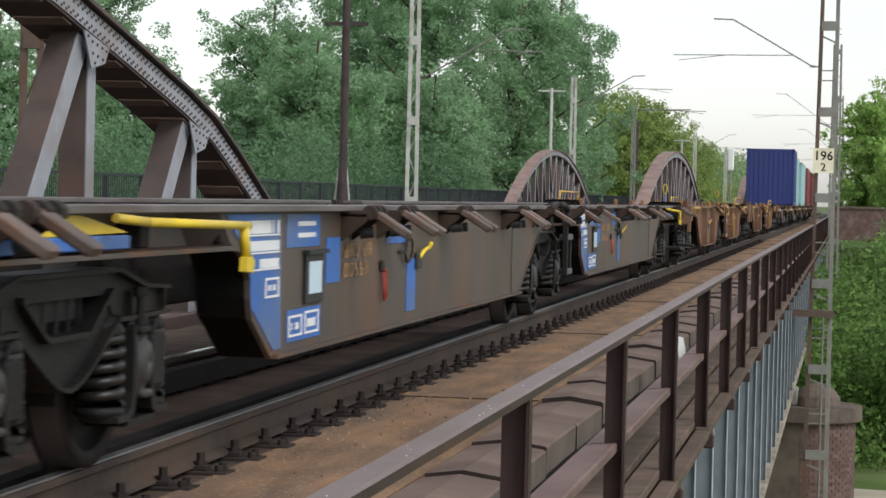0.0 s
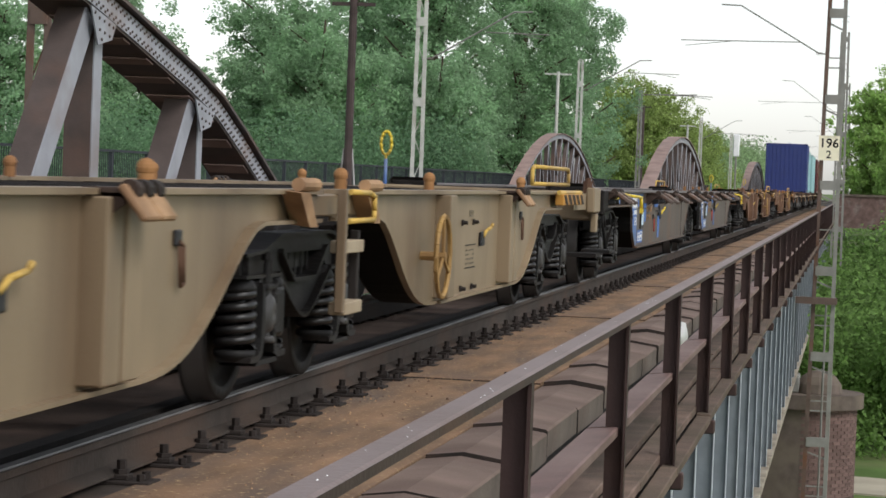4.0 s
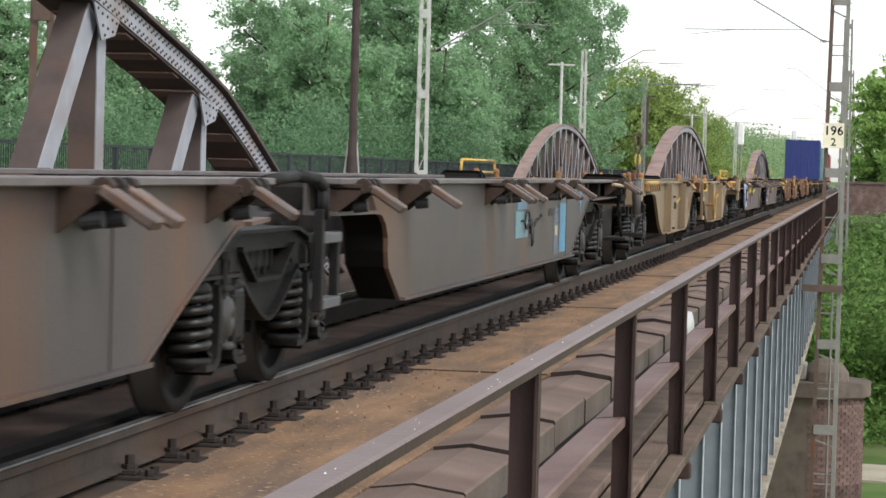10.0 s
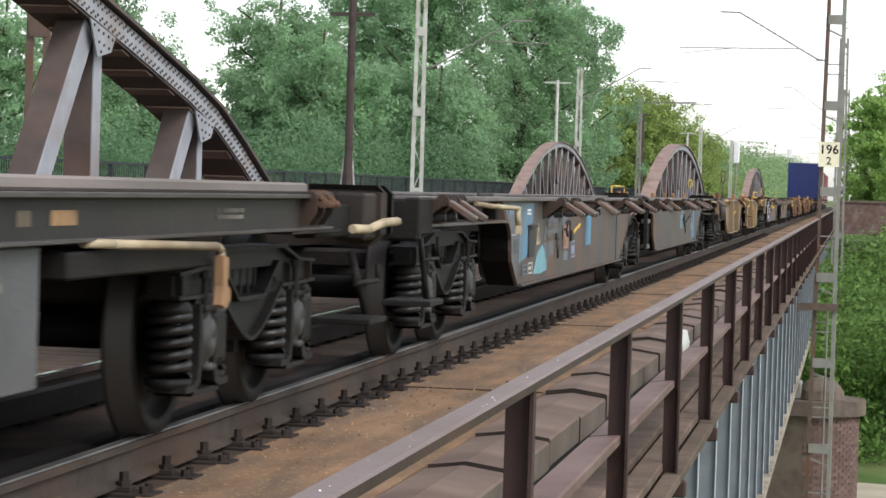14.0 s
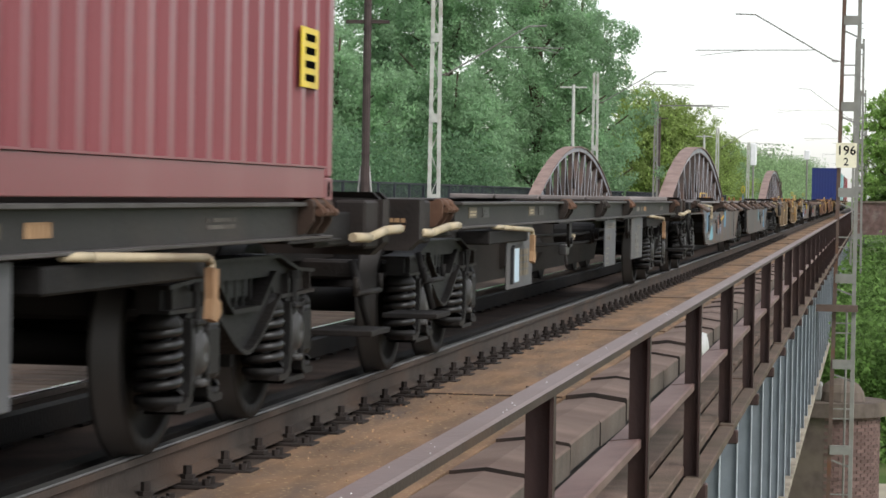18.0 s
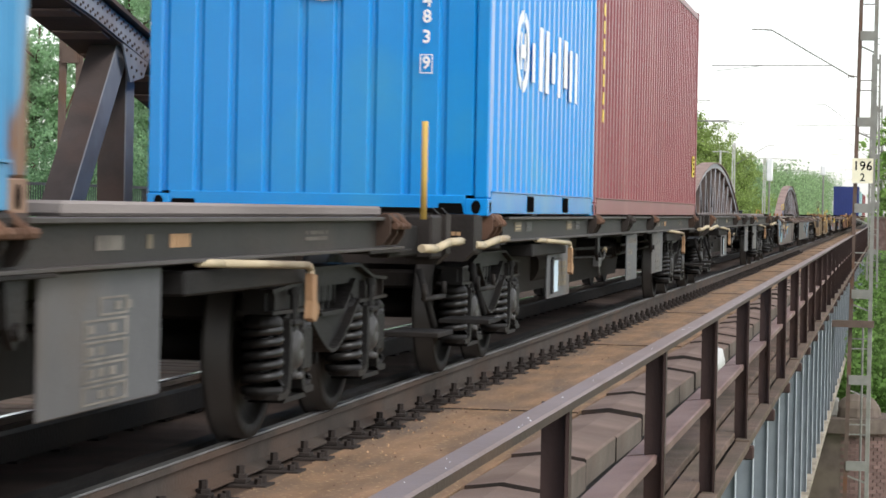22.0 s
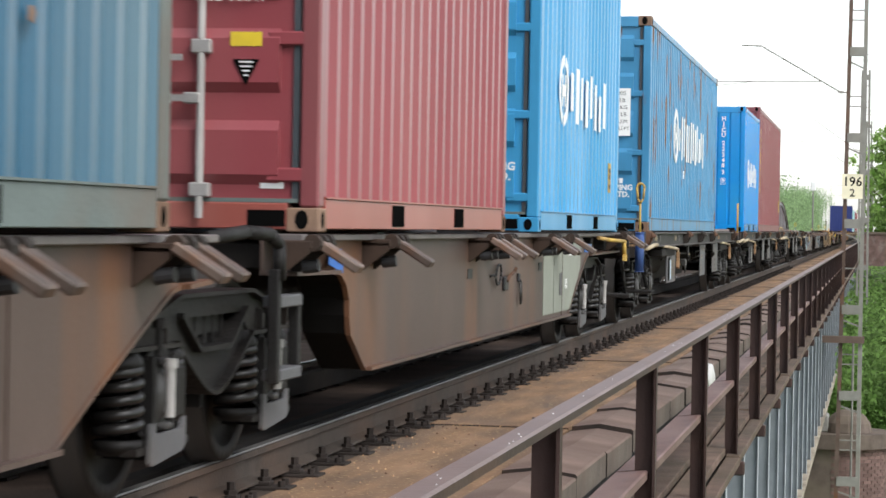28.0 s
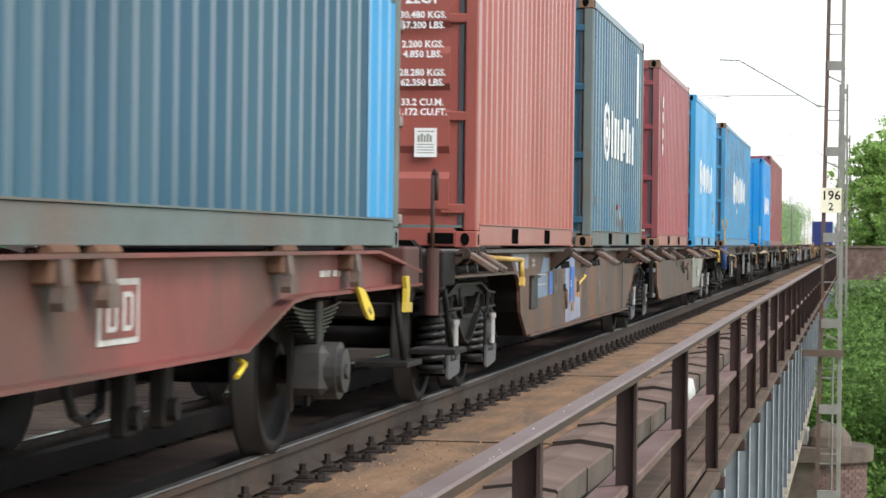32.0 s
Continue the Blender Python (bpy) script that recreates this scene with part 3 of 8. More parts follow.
# ---- trusses ----
def truss(name, x, ys, zs, depth, wide, members, low, chord, lit, label):
    """A bowed top chord through (ys, zs) with posts and diagonals down to a bottom chord. lit: paler colour of the
    sides turned to the light.
    """
    t = thing(name, label, "truss", "arched trusses", "structure")
    top = [(y, z + depth / 2) for y, z in zip(ys, zs)]
    bot = [(y, z - depth / 2) for y, z in zip(ys, zs)]
    for i in range(len(ys) - 1):
        bm = B()
        prism(bm, [bot[i], bot[i + 1], top[i + 1], top[i]], x - wide / 2, x + wide / 2, "x")
        part("chord_box", bm, chord, t)
        bm = B()
        a, b = top[i], top[i + 1]
        prism(bm, [(a[0], a[1]), (b[0], b[1]), (b[0], b[1] + 0.035), (a[0], a[1] + 0.035)], x - wide / 2 - 0.06, x + wide / 2 + 0.07, "x")
        part("cover_plate", bm, chord, t)
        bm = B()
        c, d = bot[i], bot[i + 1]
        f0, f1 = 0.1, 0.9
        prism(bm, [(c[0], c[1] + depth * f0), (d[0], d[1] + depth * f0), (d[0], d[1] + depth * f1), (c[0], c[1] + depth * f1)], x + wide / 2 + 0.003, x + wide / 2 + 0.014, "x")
        plate = part("side_plate", bm, lit, t, "side plate in lit grey with rows of rivets")
        if wide == 0.5 and ys[i] > 12:
            bm = B()
            n = max(3, int(math.hypot(d[0] - c[0], d[1] - c[1]) / 0.12))
            for row in (0.2, 0.33, 0.67, 0.8):
                for k in range(n):
                    u = (k + 0.5 * (row in (0.33, 0.67)) + 0.25) / n
                    y, z = c[0] + (d[0] - c[0]) * u, c[1] + (d[1] - c[1]) * u + depth * row
                    r = bmesh.ops.create_cone(bm, cap_ends=True, segments=5, radius1=0.017, radius2=0.008, depth=0.012, matrix=pose(x + wide / 2 + 0.02, y, z, 0, 90, 0))
            part("rivets", bm, M_TRUSS, plate)
    for (y0, z0), (y1, z1), w in members:
        along = Vector((0, y1 - y0, z1 - z0))
        across = Vector((0, along.z, -along.y)).normalized() * w / 2
        bm = B()
        prism(bm, [(y0 - across.y, z0 - across.z), (y0 + across.y, z0 + across.z), (y1 + across.y, z1 + across.z), (y1 - across.y, z1 - across.z)], x - wide * 0.1, x + wide * 0.38, "x")
        m = part("strut", bm, M_TRUSS, t)
        # right face of the strut, coloured as lit
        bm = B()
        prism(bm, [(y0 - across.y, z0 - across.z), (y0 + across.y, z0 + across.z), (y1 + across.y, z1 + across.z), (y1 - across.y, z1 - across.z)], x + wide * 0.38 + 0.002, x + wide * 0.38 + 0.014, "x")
        part("strut_flange", bm, lit, m, "strut flange in lit pale grey")
    if wide == 0.5:
        for k in range(16):
            y = 17.2 + 0.75 * k
            z = float(np.interp(y, ys, zs)) - depth / 2
            slope = (float(np.interp(y + 0.2, ys, zs)) - float(np.interp(y - 0.2, ys, zs))) / 0.4
            bm = B()
            bar(bm, (x, y - 0.11, z - 0.012 - 0.11 * slope), (x, y + 0.11, z - 0.012 + 0.11 * slope), wide - 0.06, 0.016)
            part("tie_plate", bm, M_ARCH, t, "faded tie plate under the chord")
    bm = B()
    box(bm, x - wide / 2, x + wide / 2, ys[0], ys[-1], low - 0.5, low, 0.02)
    part("bottom_chord", bm, chord, t)
    return t


ys = [6, 10, 13.5, 16.8, 19, 21, 23, 24.05, 25.1, 26.3, 28.4, 30.2]
zs = [3.9, 3.75, 3.45, 3.1, 2.78, 2.41, 2.03, 1.79, 1.44, 1.0, 0.25, -0.35]
members = [((20.2, 2.5), (20.2, -0.1), 0.22), ((19.95, 2.45), (17.7, -0.2), 0.27), ((23.6, 1.8), (23.6, -0.1), 0.17), ((23.3, 1.82), (21.5, -0.2), 0.25),
           ((16.8, 3.05), (16.8, -0.1), 0.22), ((16.6, 3.0), (14.0, -0.2), 0.27), ((26.6, 0.9), (25.2, -0.2), 0.2)]
near_truss = truss("near_truss", -6.7, ys, zs, 0.235, 0.5, members, -0.05, M_TRUSS, M_TRUSSLIT, "dark brown riveted bowed truss with lit-grey flanges beside the track")
# gussets share the lit side colour
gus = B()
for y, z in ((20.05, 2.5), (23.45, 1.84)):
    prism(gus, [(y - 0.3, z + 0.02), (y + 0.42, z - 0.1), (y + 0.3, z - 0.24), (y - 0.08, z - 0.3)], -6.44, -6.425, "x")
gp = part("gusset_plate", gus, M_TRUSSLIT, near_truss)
gus = B()
for y, z in ((20.05, 2.5), (23.45, 1.84)):
    for dy, dz in ((-0.2, -0.03), (-0.08, -0.07), (0.06, -0.09), (0.2, -0.11), (0.32, -0.13), (-0.06, -0.17), (0.08, -0.19), (0.22, -0.21), (0.0, -0.25)):
        rod(gus, (-6.425, y + dy, z + dz), (-6.413, y + dy, z + dz), 0.016, 6, 0.01)
part("rivets", gus, M_TRUSS, gp)


def bow(yc, half, peak, base, n=14):
    return [yc - half + 2 * half * i / n for i in range(n + 1)], [base + (peak - base) * (1 - (2 * i / n - 1) ** 2) for i in range(n + 1)]


for name, x, yc, half, peak in (("middle_truss", -6.7, 94.3, 18.0, 3.0), ("outer_truss", -12.6, 104.2, 16.4, 3.17), ("far_truss", -6.7, 168.5, 19.5, 3.0), ("far_outer_truss", -12.6, 184, 18, 3.0)):
    ys, zs = bow(yc, half, peak, -0.2)
    members = []
    for i in range(1, 14):
        members.append(((ys[i], zs[i]), (ys[i], -0.2), 0.16))
        members.append(((ys[i], zs[i]), (ys[i + (1 if i < 7 else -1)], -0.2), 0.1))
    truss(name, x, ys, zs, 0.2, 0.34, members, -0.2, M_ARCH, M_TRUSSLIT, "faded brown bowstring truss with slender struts in lit pale grey")

# ---- second bridge deck beyond, with its fence ----
bm = B()
box(bm, -15.2, -6.25, -12, 420, -0.9, -0.25)
tagged(new("second_deck", mesh_of(bm, "second_deck", M_TRACKBED)), "dark deck of the neighbouring track", "deck", kind="structure")
for x in (-8.75, -10.25):
    bm = B()
    prism(bm, [(x - 0.07, -0.25), (x + 0.07, -0.25), (x + 0.036, -0.05), (x + 0.036, 0), (x - 0.036, 0), (x - 0.036, -0.05)], -12, 420, "y")
    tagged(new("second_rail", mesh_of(bm, "second_rail", M_RAIL)), "rusty rail of the neighbouring track", "rail", "rails", "structure")
fence = thing("mesh_fence", "dark steel fence with fine upright bars beside the far track", "fence", kind="structure")
bm = B()
box(bm, -14.34, -14.28, 20, 260, 1.43, 1.48)
part("top_rail", bm, M_FENCE, fence)
bm = B()
box(bm, -14.33, -14.29, 20, 260, -0.1, -0.06)
part("bottom_rail", bm, M_FENCE, fence)
bm = B()
box(bm, -14.35, -14.27, -0.04, 0.04, -0.3, 1.44)
fp = mesh_of(bm, "fence_post", M_FENCE)
bm = B()
for k in range(20):
    box(bm, -14.314, -14.3, 0.12 * k + 0.05, 0.12 * k + 0.064, -0.06, 1.43)
fb = mesh_of(bm, "fence_panel", M_FENCE)
for k in range(90):
    part("fence_post", fp, None, fence, at=pose(0, 26 + 2.44 * k, 0))
    part("fence_panel", fb, None, fence, at=pose(0, 26 + 2.44 * k, 0))

# ---- masts ----
def lattice_mast(name, x, y, z0, z1, wide, lean, material, side, arm_z, reach, label, rise=1.65, share=0.3, tube=1.3, thin=1.0, second=None, braced=True):
    """Two channel legs with battens and bracing, and a cantilever arm towards the track (side -1: to the left). share, tube: where the level
    registration tube leaves the arm, and how far it runs past the arm's tip."""
    m = thing(name, label, "catenary mast", "catenary masts", at=pose(x, y, 0))
    def leg_x(sgn, z):
        return sgn * wide / 2 * (1.25 - 0.5 * (z - z0) / (z1 - z0)) + lean * z
    for sgn in (-1, 1):
        bm = B()
        bar(bm, (leg_x(sgn, z0), 0, z0), (leg_x(sgn, z1), 0, z1), 0.06 if wide < 0.4 else 0.07, 0.12)
        part("leg", bm, second if second and sgn < 0 else material, m)
    z, flip = z0 + 0.5, 1
    while z < z1 - 1.2 and braced:
        bm = B()
        bar(bm, (leg_x(-flip, z), 0.05, z), (leg_x(flip, z + 0.75), 0.05, z + 0.75), 0.012, 0.03)
        part("brace", bm, material, m)
        z, flip = z + 0.75, -flip
    for k, z in enumerate(np.arange(z0 + 2, z1, 2.6)):
        bm = B()
        box(bm, leg_x(-1, z), leg_x(1, z), -0.07, 0.07, z - 0.14, z + 0.14)
        part("batten", bm, material, m)
        if not braced:
            for d in (0.95, 1.25):
                bm = B()
                bar(bm, (leg_x(-1, z + d), 0, z + d), (leg_x(1, z + d), 0, z + d), 0.02, 0.04)
                part("rung", bm, material, m)
            bm = B()
            bar(bm, (leg_x(-1, z - 0.3), 0.03, z - 0.3), (leg_x(1, z - 0.52), 0.03, z - 0.52), 0.03, 0.05)
            part("brace", bm, material, m)
    bm = B()
    root, tip = Vector((side * wide / 2 + lean * arm_z, 0, arm_z)), Vector((side * reach, 0, arm_z + rise))
    pipe(bm, [root, root + Vector((side * 0.22, 0, 0.02)), tip - Vector((side * 0.6, 0, 0.02)), tip], 0.022 * thin)
    arm = part("cantilever_arm", bm, M_MAST, m)
    knee = root.lerp(tip, share)
    bm = B()
    end = Vector((side * (reach + tube), 0, knee.z - 0.03))
    rod(bm, knee, end, 0.015 * thin)
    rod(bm, knee.lerp(end, 0.55), end + Vector((-side * 0.15, 0, -0.16)), 0.01 * thin)
    part("registration_tube", bm, M_MAST, arm)
    bm = B()
    for k in range(4):
        rod(bm, root + Vector((side * (0.12 + 0.05 * k), 0, 0.01)), root + Vector((side * (0.14 + 0.05 * k), 0, 0.01)), 0.05)
    part("insulator", bm, M_MASTDARK, arm)
    return m


mast = lattice_mast("catenary_mast", -0.69, 74, -11, 11.5, 0.55, 0.006, M_MAST, -1, 5.36, 3.45, "grey lattice catenary mast beside the bridge with a kilometre sign", 1.42, 0.24, 1.2, 1.0, M_MASTDARK, False)
bm = B()
box(bm, -0.35, 0.27, -0.16, -0.14, 2.15, 2.9, 0.004)
board = part("kilometre_sign", bm, M_SIGN, mast, "cream sign board with black figures")
lettering("number", "196", 0.39, M_BLACK, board, pose(-0.04, -0.164, 2.66, 90, 0, 0), 0.006)
lettering("figure", "2", 0.33, M_BLACK, board, pose(-0.04, -0.164, 2.32, 90, 0, 0), 0.004)
bm = B()
box(bm, -1.05, 0.4, -0.25, 0.15, -2.2, -2.0)
part("platform", bm, M_MASTDARK, mast, "dark steel platform bracket tied to the girder")
for a in (0.07, 0.31):
    bm = B()
    rod(bm, (a, 0.5, -11), (a, 0.5, -2.2), 0.035)
    part("stay", bm, M_MAST, mast)
for y in (134, 196, 262, 330):
    lattice_mast("catenary_mast", -0.7, y, -8, 10, 0.5, 0.0, M_MAST, -1, 5.6, 3.3, "grey lattice catenary mast far along the track", thin=0.7, braced=False)
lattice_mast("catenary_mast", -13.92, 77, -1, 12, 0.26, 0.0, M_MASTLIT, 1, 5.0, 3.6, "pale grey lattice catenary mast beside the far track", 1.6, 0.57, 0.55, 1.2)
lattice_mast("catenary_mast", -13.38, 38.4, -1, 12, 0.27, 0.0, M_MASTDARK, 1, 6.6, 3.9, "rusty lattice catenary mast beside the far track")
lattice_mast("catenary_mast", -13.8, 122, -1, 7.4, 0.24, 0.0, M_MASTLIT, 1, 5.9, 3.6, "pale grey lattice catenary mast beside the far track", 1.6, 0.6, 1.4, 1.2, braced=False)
lattice_mast("catenary_mast", -13.6, 155, -1, 7.3, 0.2, 0.0, M_MAST, 1, 7.0, 3.6, "pale grey lattice catenary mast beside the far track", 0.1, 0.3, 1.0, 1.6, braced=False)
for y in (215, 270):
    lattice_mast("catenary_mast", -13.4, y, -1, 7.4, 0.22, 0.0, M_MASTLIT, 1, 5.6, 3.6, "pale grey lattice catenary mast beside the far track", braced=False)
pole = thing("timber_pole", "dark timber pole with a cross-arm and stays", "pole", at=pose(-13.99, 66.5, 0))
bm = B()
rod(bm, (0, 0, 0), (0, 0, 1.9), 0.15, 10, 0.13)
rod(bm, (0, 0, 1.9), (0, 0, 13), 0.115, 10, 0.095)
for k in range(14):
    rod(bm, (0, 0, 2.2 + 0.7 * k), (0, 0, 2.26 + 0.7 * k), 0.125, 10)
part("shaft", bm, M_POLE, pole)
bm = B()
box(bm, -0.62, 0.62, -0.04, 0.04, 5.9, 6.0)
part("cross_arm", bm, M_POLE, pole)
bm = B()
for dx in (-0.35, -0.15, 0.3):
    rod(bm, (dx, 0, -0.2), (dx * 0.35, 0, 1.9), 0.03)
part("foot_stay", bm, M_ROD, pole)
for x, y, top, r, material in ((-13.22, 108, 6.15, 0.075, M_MASTLIT), (-13.6, 157, 6.4, 0.14, M_POLE), (-12.2, 180, 5.85, 0.08, M_MASTLIT)):
    p = thing("post_pole", "plain upright pole beside the far track", "pole", at=pose(x, y, 0))
    bm = B()
    rod(bm, (0, 0, -0.5), (0, 0, top), r, 10)
    part("shaft", bm, material, p)
    bm = B()
    box(bm, -0.6, 0.6, -0.05, 0.05, top - 0.15, top - 0.08)
    part("cross_arm", bm, material, p)
for x, y, z0, z1 in ((-12.07, 254, 4.6, 6.95), (-7.7, 300, 6.05, 7.25)):
    sgl = thing("signal_post", "railway signal with a pale back board", "signal", at=pose(x, y, 0))
    bm = B()
    rod(bm, (0, 0, -0.5), (0, 0, 6), 0.1)
    part("post", bm, M_MAST, sgl)
    bm = B()
    box(bm, -0.33, 0.33, -0.15, 0.15, z0, z1, 0.1)
    part("back_board", bm, M_WHITE, sgl, "pale grey signal back board")

# ---- pier ----
pier = thing("bridge_pier", "rounded brick pier with a stone cap under the girder", "pier", kind="structure")
PX, PY, PR = -1.1, 77.5, 1.55
bm = B()
ring = [(PX + PR * math.sin(a), PY - PR * math.cos(a)) for a in np.linspace(0, math.pi, 25)]
prism(bm, [(-14, PY - PR)] + ring + [(-14, PY + PR)], -14, -5.6, "z")
part("pier_core", bm, M_STONE, pier)
ring = [(PX + (PR + 0.22) * math.sin(a), PY - (PR + 0.22) * math.cos(a)) for a in np.linspace(0, math.pi, 25)]
bm = B()
prism(bm, [(-14, PY - PR - 0.22)] + ring + [(-14, PY + PR + 0.22)], -5.6, -5.15, "z")
part("stone_cap", bm, M_STONE, pier, "rounded stone cap")
bm = B()
bmesh.ops.create_uvsphere(bm, u_segments=16, v_segments=8, radius=0.75, matrix=Matrix.Translation((-0.75, PY - 0.5, -5.12)) @ Matrix.Diagonal((1, 1, 0.95, 1)))
part("cap_stone", bm, M_STONE, pier, "domed stone on the cap")
bm = B()
box(bm, -2.05, -1.35, PY - 0.9, PY + 0.4, -5.15, -4.62, 0.05)
part("bearing", bm, M_MAST, pier, "grey steel bearing block")
bm = B()
H, Wd = 0.11, 0.30
box(bm, -Wd / 2 + 0.008, Wd / 2 - 0.008, -0.02, 0.02, 0.006, H - 0.008)
brick_me = mesh_of(bm, "brick", M_BRICK)
arc = np.arange(0.0, math.pi * 0.62, Wd / PR)
joined = B()
for r in range(60):
    z = -5.6 - H * (r + 1)
    for i, a in enumerate(arc):
        a2 = a + (0.5 * Wd / PR if r % 2 else 0)
        m = pose(PX + PR * math.sin(a2), PY - PR * math.cos(a2), z, 0, 0, math.degrees(a2))
        if r < 25:
            part("brick", brick_me, None, pier, at=m)
        else:
            bmesh.ops.create_cube(joined, size=1, matrix=m @ Matrix.Translation((0, 0, H / 2)) @ Matrix.Diagonal((Wd - 0.016, 0.04, H - 0.014, 1)))
part("brickwork", joined, M_BRICK, pier)["kind"] = "stuff"

# ---- the train: running gear ----
def lathe(bm, outline, at, sides=32):
    """A ring of (along x, radius) points turned about the x axis."""
    rings = []
    for k in range(sides):
        a = math.tau * k / sides
        rings.append([bm.verts.new(at @ Vector((u, r * math.cos(a), r * math.sin(a)))) for u, r in outline])
    n = len(outline)
    for k in range(sides):
        p, q = rings[k], rings[(k + 1) % sides]
        for i in range(n):
            bm.faces.new((p[i], p[(i + 1) % n], q[(i + 1) % n], q[i]))


def wheelset_mesh():
    bm = B()
    for s in (-1, 1):
        turn = Matrix.Translation((s * 0.755, 0, 0)) @ Matrix.Diagonal((s, 1, 1, 1))
        lathe(bm, [(-0.075, 0.455), (-0.068, 0.488), (-0.045, 0.488), (-0.035, 0.464), (0.058, 0.457), (0.064, 0.45), (0.064, 0.392), (0.05, 0.385), (0.012, 0.365), (-0.004, 0.3), (0.02, 0.185),
                   (0.06, 0.15), (0.085, 0.145), (0.085, 0.075), (-0.085, 0.075), (-0.085, 0.15), (-0.03, 0.18), (-0.045, 0.33), (-0.06, 0.385)], turn)
    rod(bm, (-1.02, 0, 0), (1.02, 0, 0), 0.08, 10)
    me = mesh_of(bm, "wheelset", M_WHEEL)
    me.materials.append(M_TREAD)
    for p in me.polygons:
        c = p.center
        p.use_smooth = len(p.vertices) == 4
        r = math.hypot(c.y, c.z)
        if r > 0.454:
            p.material_index = 1
    return me


WHEELSET = wheelset_mesh()
bm = B()
# end beams and bridge of the side frame
prism(bm, [(-1.34, 0.655), (-1.34, 0.745), (-0.98, 0.76), (-0.6, 0.835), (0.6, 0.835), (0.98, 0.76), (1.34, 0.745), (1.34, 0.655), (0.62, 0.65), (0.52, 0.745), (-0.52, 0.745), (-0.62, 0.65)], -0.055, 0.055, "x")
for a, b in (((-1.34, 0.745), (-0.98, 0.76)), ((-0.98, 0.76), (-0.6, 0.835)), ((-0.6, 0.835), (0.6, 0.835)), ((0.6, 0.835), (0.98, 0.76)), ((0.98, 0.76), (1.34, 0.745)), ((-1.34, 0.64), (-0.6, 0.632)), ((0.6, 0.632), (1.34, 0.64))):
    prism(bm, [a, b, (b[0], b[1] + 0.018), (a[0], a[1] + 0.018)], -0.09, 0.095, "x")
# hanging belly with its flange and the window above it
outer = [(0.62 * u, 0.408 + 0.25 * abs(u) ** 1.7 * (1.35 - 0.35 * abs(u))) for u in np.linspace(-1, 1, 17)]
prism(bm, outer + [(0.52, 0.745), (0.24, 0.6), (-0.24, 0.6), (-0.52, 0.745)], -0.045, 0.045, "x")
for a, b in zip(outer, outer[1:]):
    prism(bm, [a, b, (b[0], b[1] - 0.02), (a[0], a[1] - 0.02)], -0.085, 0.09, "x")
for a, b in (((-0.54, 0.75), (-0.25, 0.59)), ((-0.25, 0.59), (0.25, 0.59)), ((0.25, 0.59), (0.54, 0.75))):
    prism(bm, [a, b, (b[0], b[1] + 0.022), (a[0], a[1] + 0.022)], 0.0, 0.085, "x")
for k in (-0.27, -0.13, 0.02, 0.16, 0.3):
    box(bm, -0.04, 0.02, k - 0.016, k + 0.016, 0.61, 0.745)
for k in (-1.28, -0.8, 0.78, 1.26):
    box(bm, 0.055, 0.088, k, k + 0.018, 0.65, 0.75)
box(bm, -0.06, -0.045, -0.52, 0.52, 0.6, 0.75)
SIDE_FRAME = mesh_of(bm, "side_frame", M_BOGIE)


def coil(bm, r, wire, z0, z1, turns, steps=16, sides=6):
    """A coil spring as one swept wire."""
    rings = []
    for i in range(turns * steps + 1):
        a = math.tau * i / steps
        c = Vector((r * math.cos(a), r * math.sin(a), z0 + (z1 - z0) * i / (turns * steps)))
        out = Vector((math.cos(a), math.sin(a), 0))
        rings.append([bm.verts.new(c + wire * (out * math.cos(math.tau * k / sides) + Vector((0, 0, math.sin(math.tau * k / sides))))) for k in range(sides)])
    for p, q in zip(rings, rings[1:]):
        for k in range(sides):
            bm.faces.new((p[k], p[(k + 1) % sides], q[(k + 1) % sides], q[k]))


bm = B()
coil(bm, 0.084, 0.0225, 0.29, 0.565, 5, 18, 8)
coil(bm, 0.042, 0.011, 0.29, 0.565, 7, 10, 5)
SPRING = mesh_of(bm, "spring", M_SPRING, True)
bm = B()
lathe(bm, [(0.57, 0.1), (0.6, 0.1), (0.655, 0.065), (0.655, 0.004), (0.57, 0.004)], Matrix.Rotation(radians(-90), 4, "Y"), 14)
CAP = mesh_of(bm, "spring_cap", M_BOGIE, True)
bm = B()
lathe(bm, [(0.225, 0.07), (0.255, 0.104), (0.285, 0.104), (0.285, 0.004), (0.225, 0.004)], Matrix.Rotation(radians(-90), 4, "Y"), 14)
SEAT = mesh_of(bm, "spring_seat", M_BOGIE, True)
# axle box: casting with curved wings that carry the springs
bm = B()
box(bm, -0.1, 0.06, -0.12, 0.12, 0.3, 0.6, 0.02)
for sgn in (-1, 1):
    wing = [(0.36, 0.225), (0.2, 0.222), (0.13, 0.25), (0.105, 0.32), (0.1, 0.52), (0.125, 0.6), (0.16, 0.615), (0.15, 0.52), (0.155, 0.34), (0.18, 0.275), (0.24, 0.255), (0.36, 0.255)]
    prism(bm, [(sgn * a, b) for a, b in wing], -0.07, 0.105, "x")
prism(bm, [(-0.17, 0.6), (0.17, 0.6), (0.13, 0.635), (-0.13, 0.635)], -0.09, 0.08, "x")
for sgn in (-1, 1):
    box(bm, -0.06, 0.0 if sgn < 0 else 0.11, *sorted((sgn * 0.1, sgn * 0.3)), 0.34, 0.56, 0.012)
prism(bm, [(-0.22, 0.2), (0.24, 0.2), (0.2, 0.225), (-0.18, 0.225)], -0.09, 0.095, "x")
AXLE_BOX = mesh_of(bm, "axle_box", M_BOGIE)
bm = B()
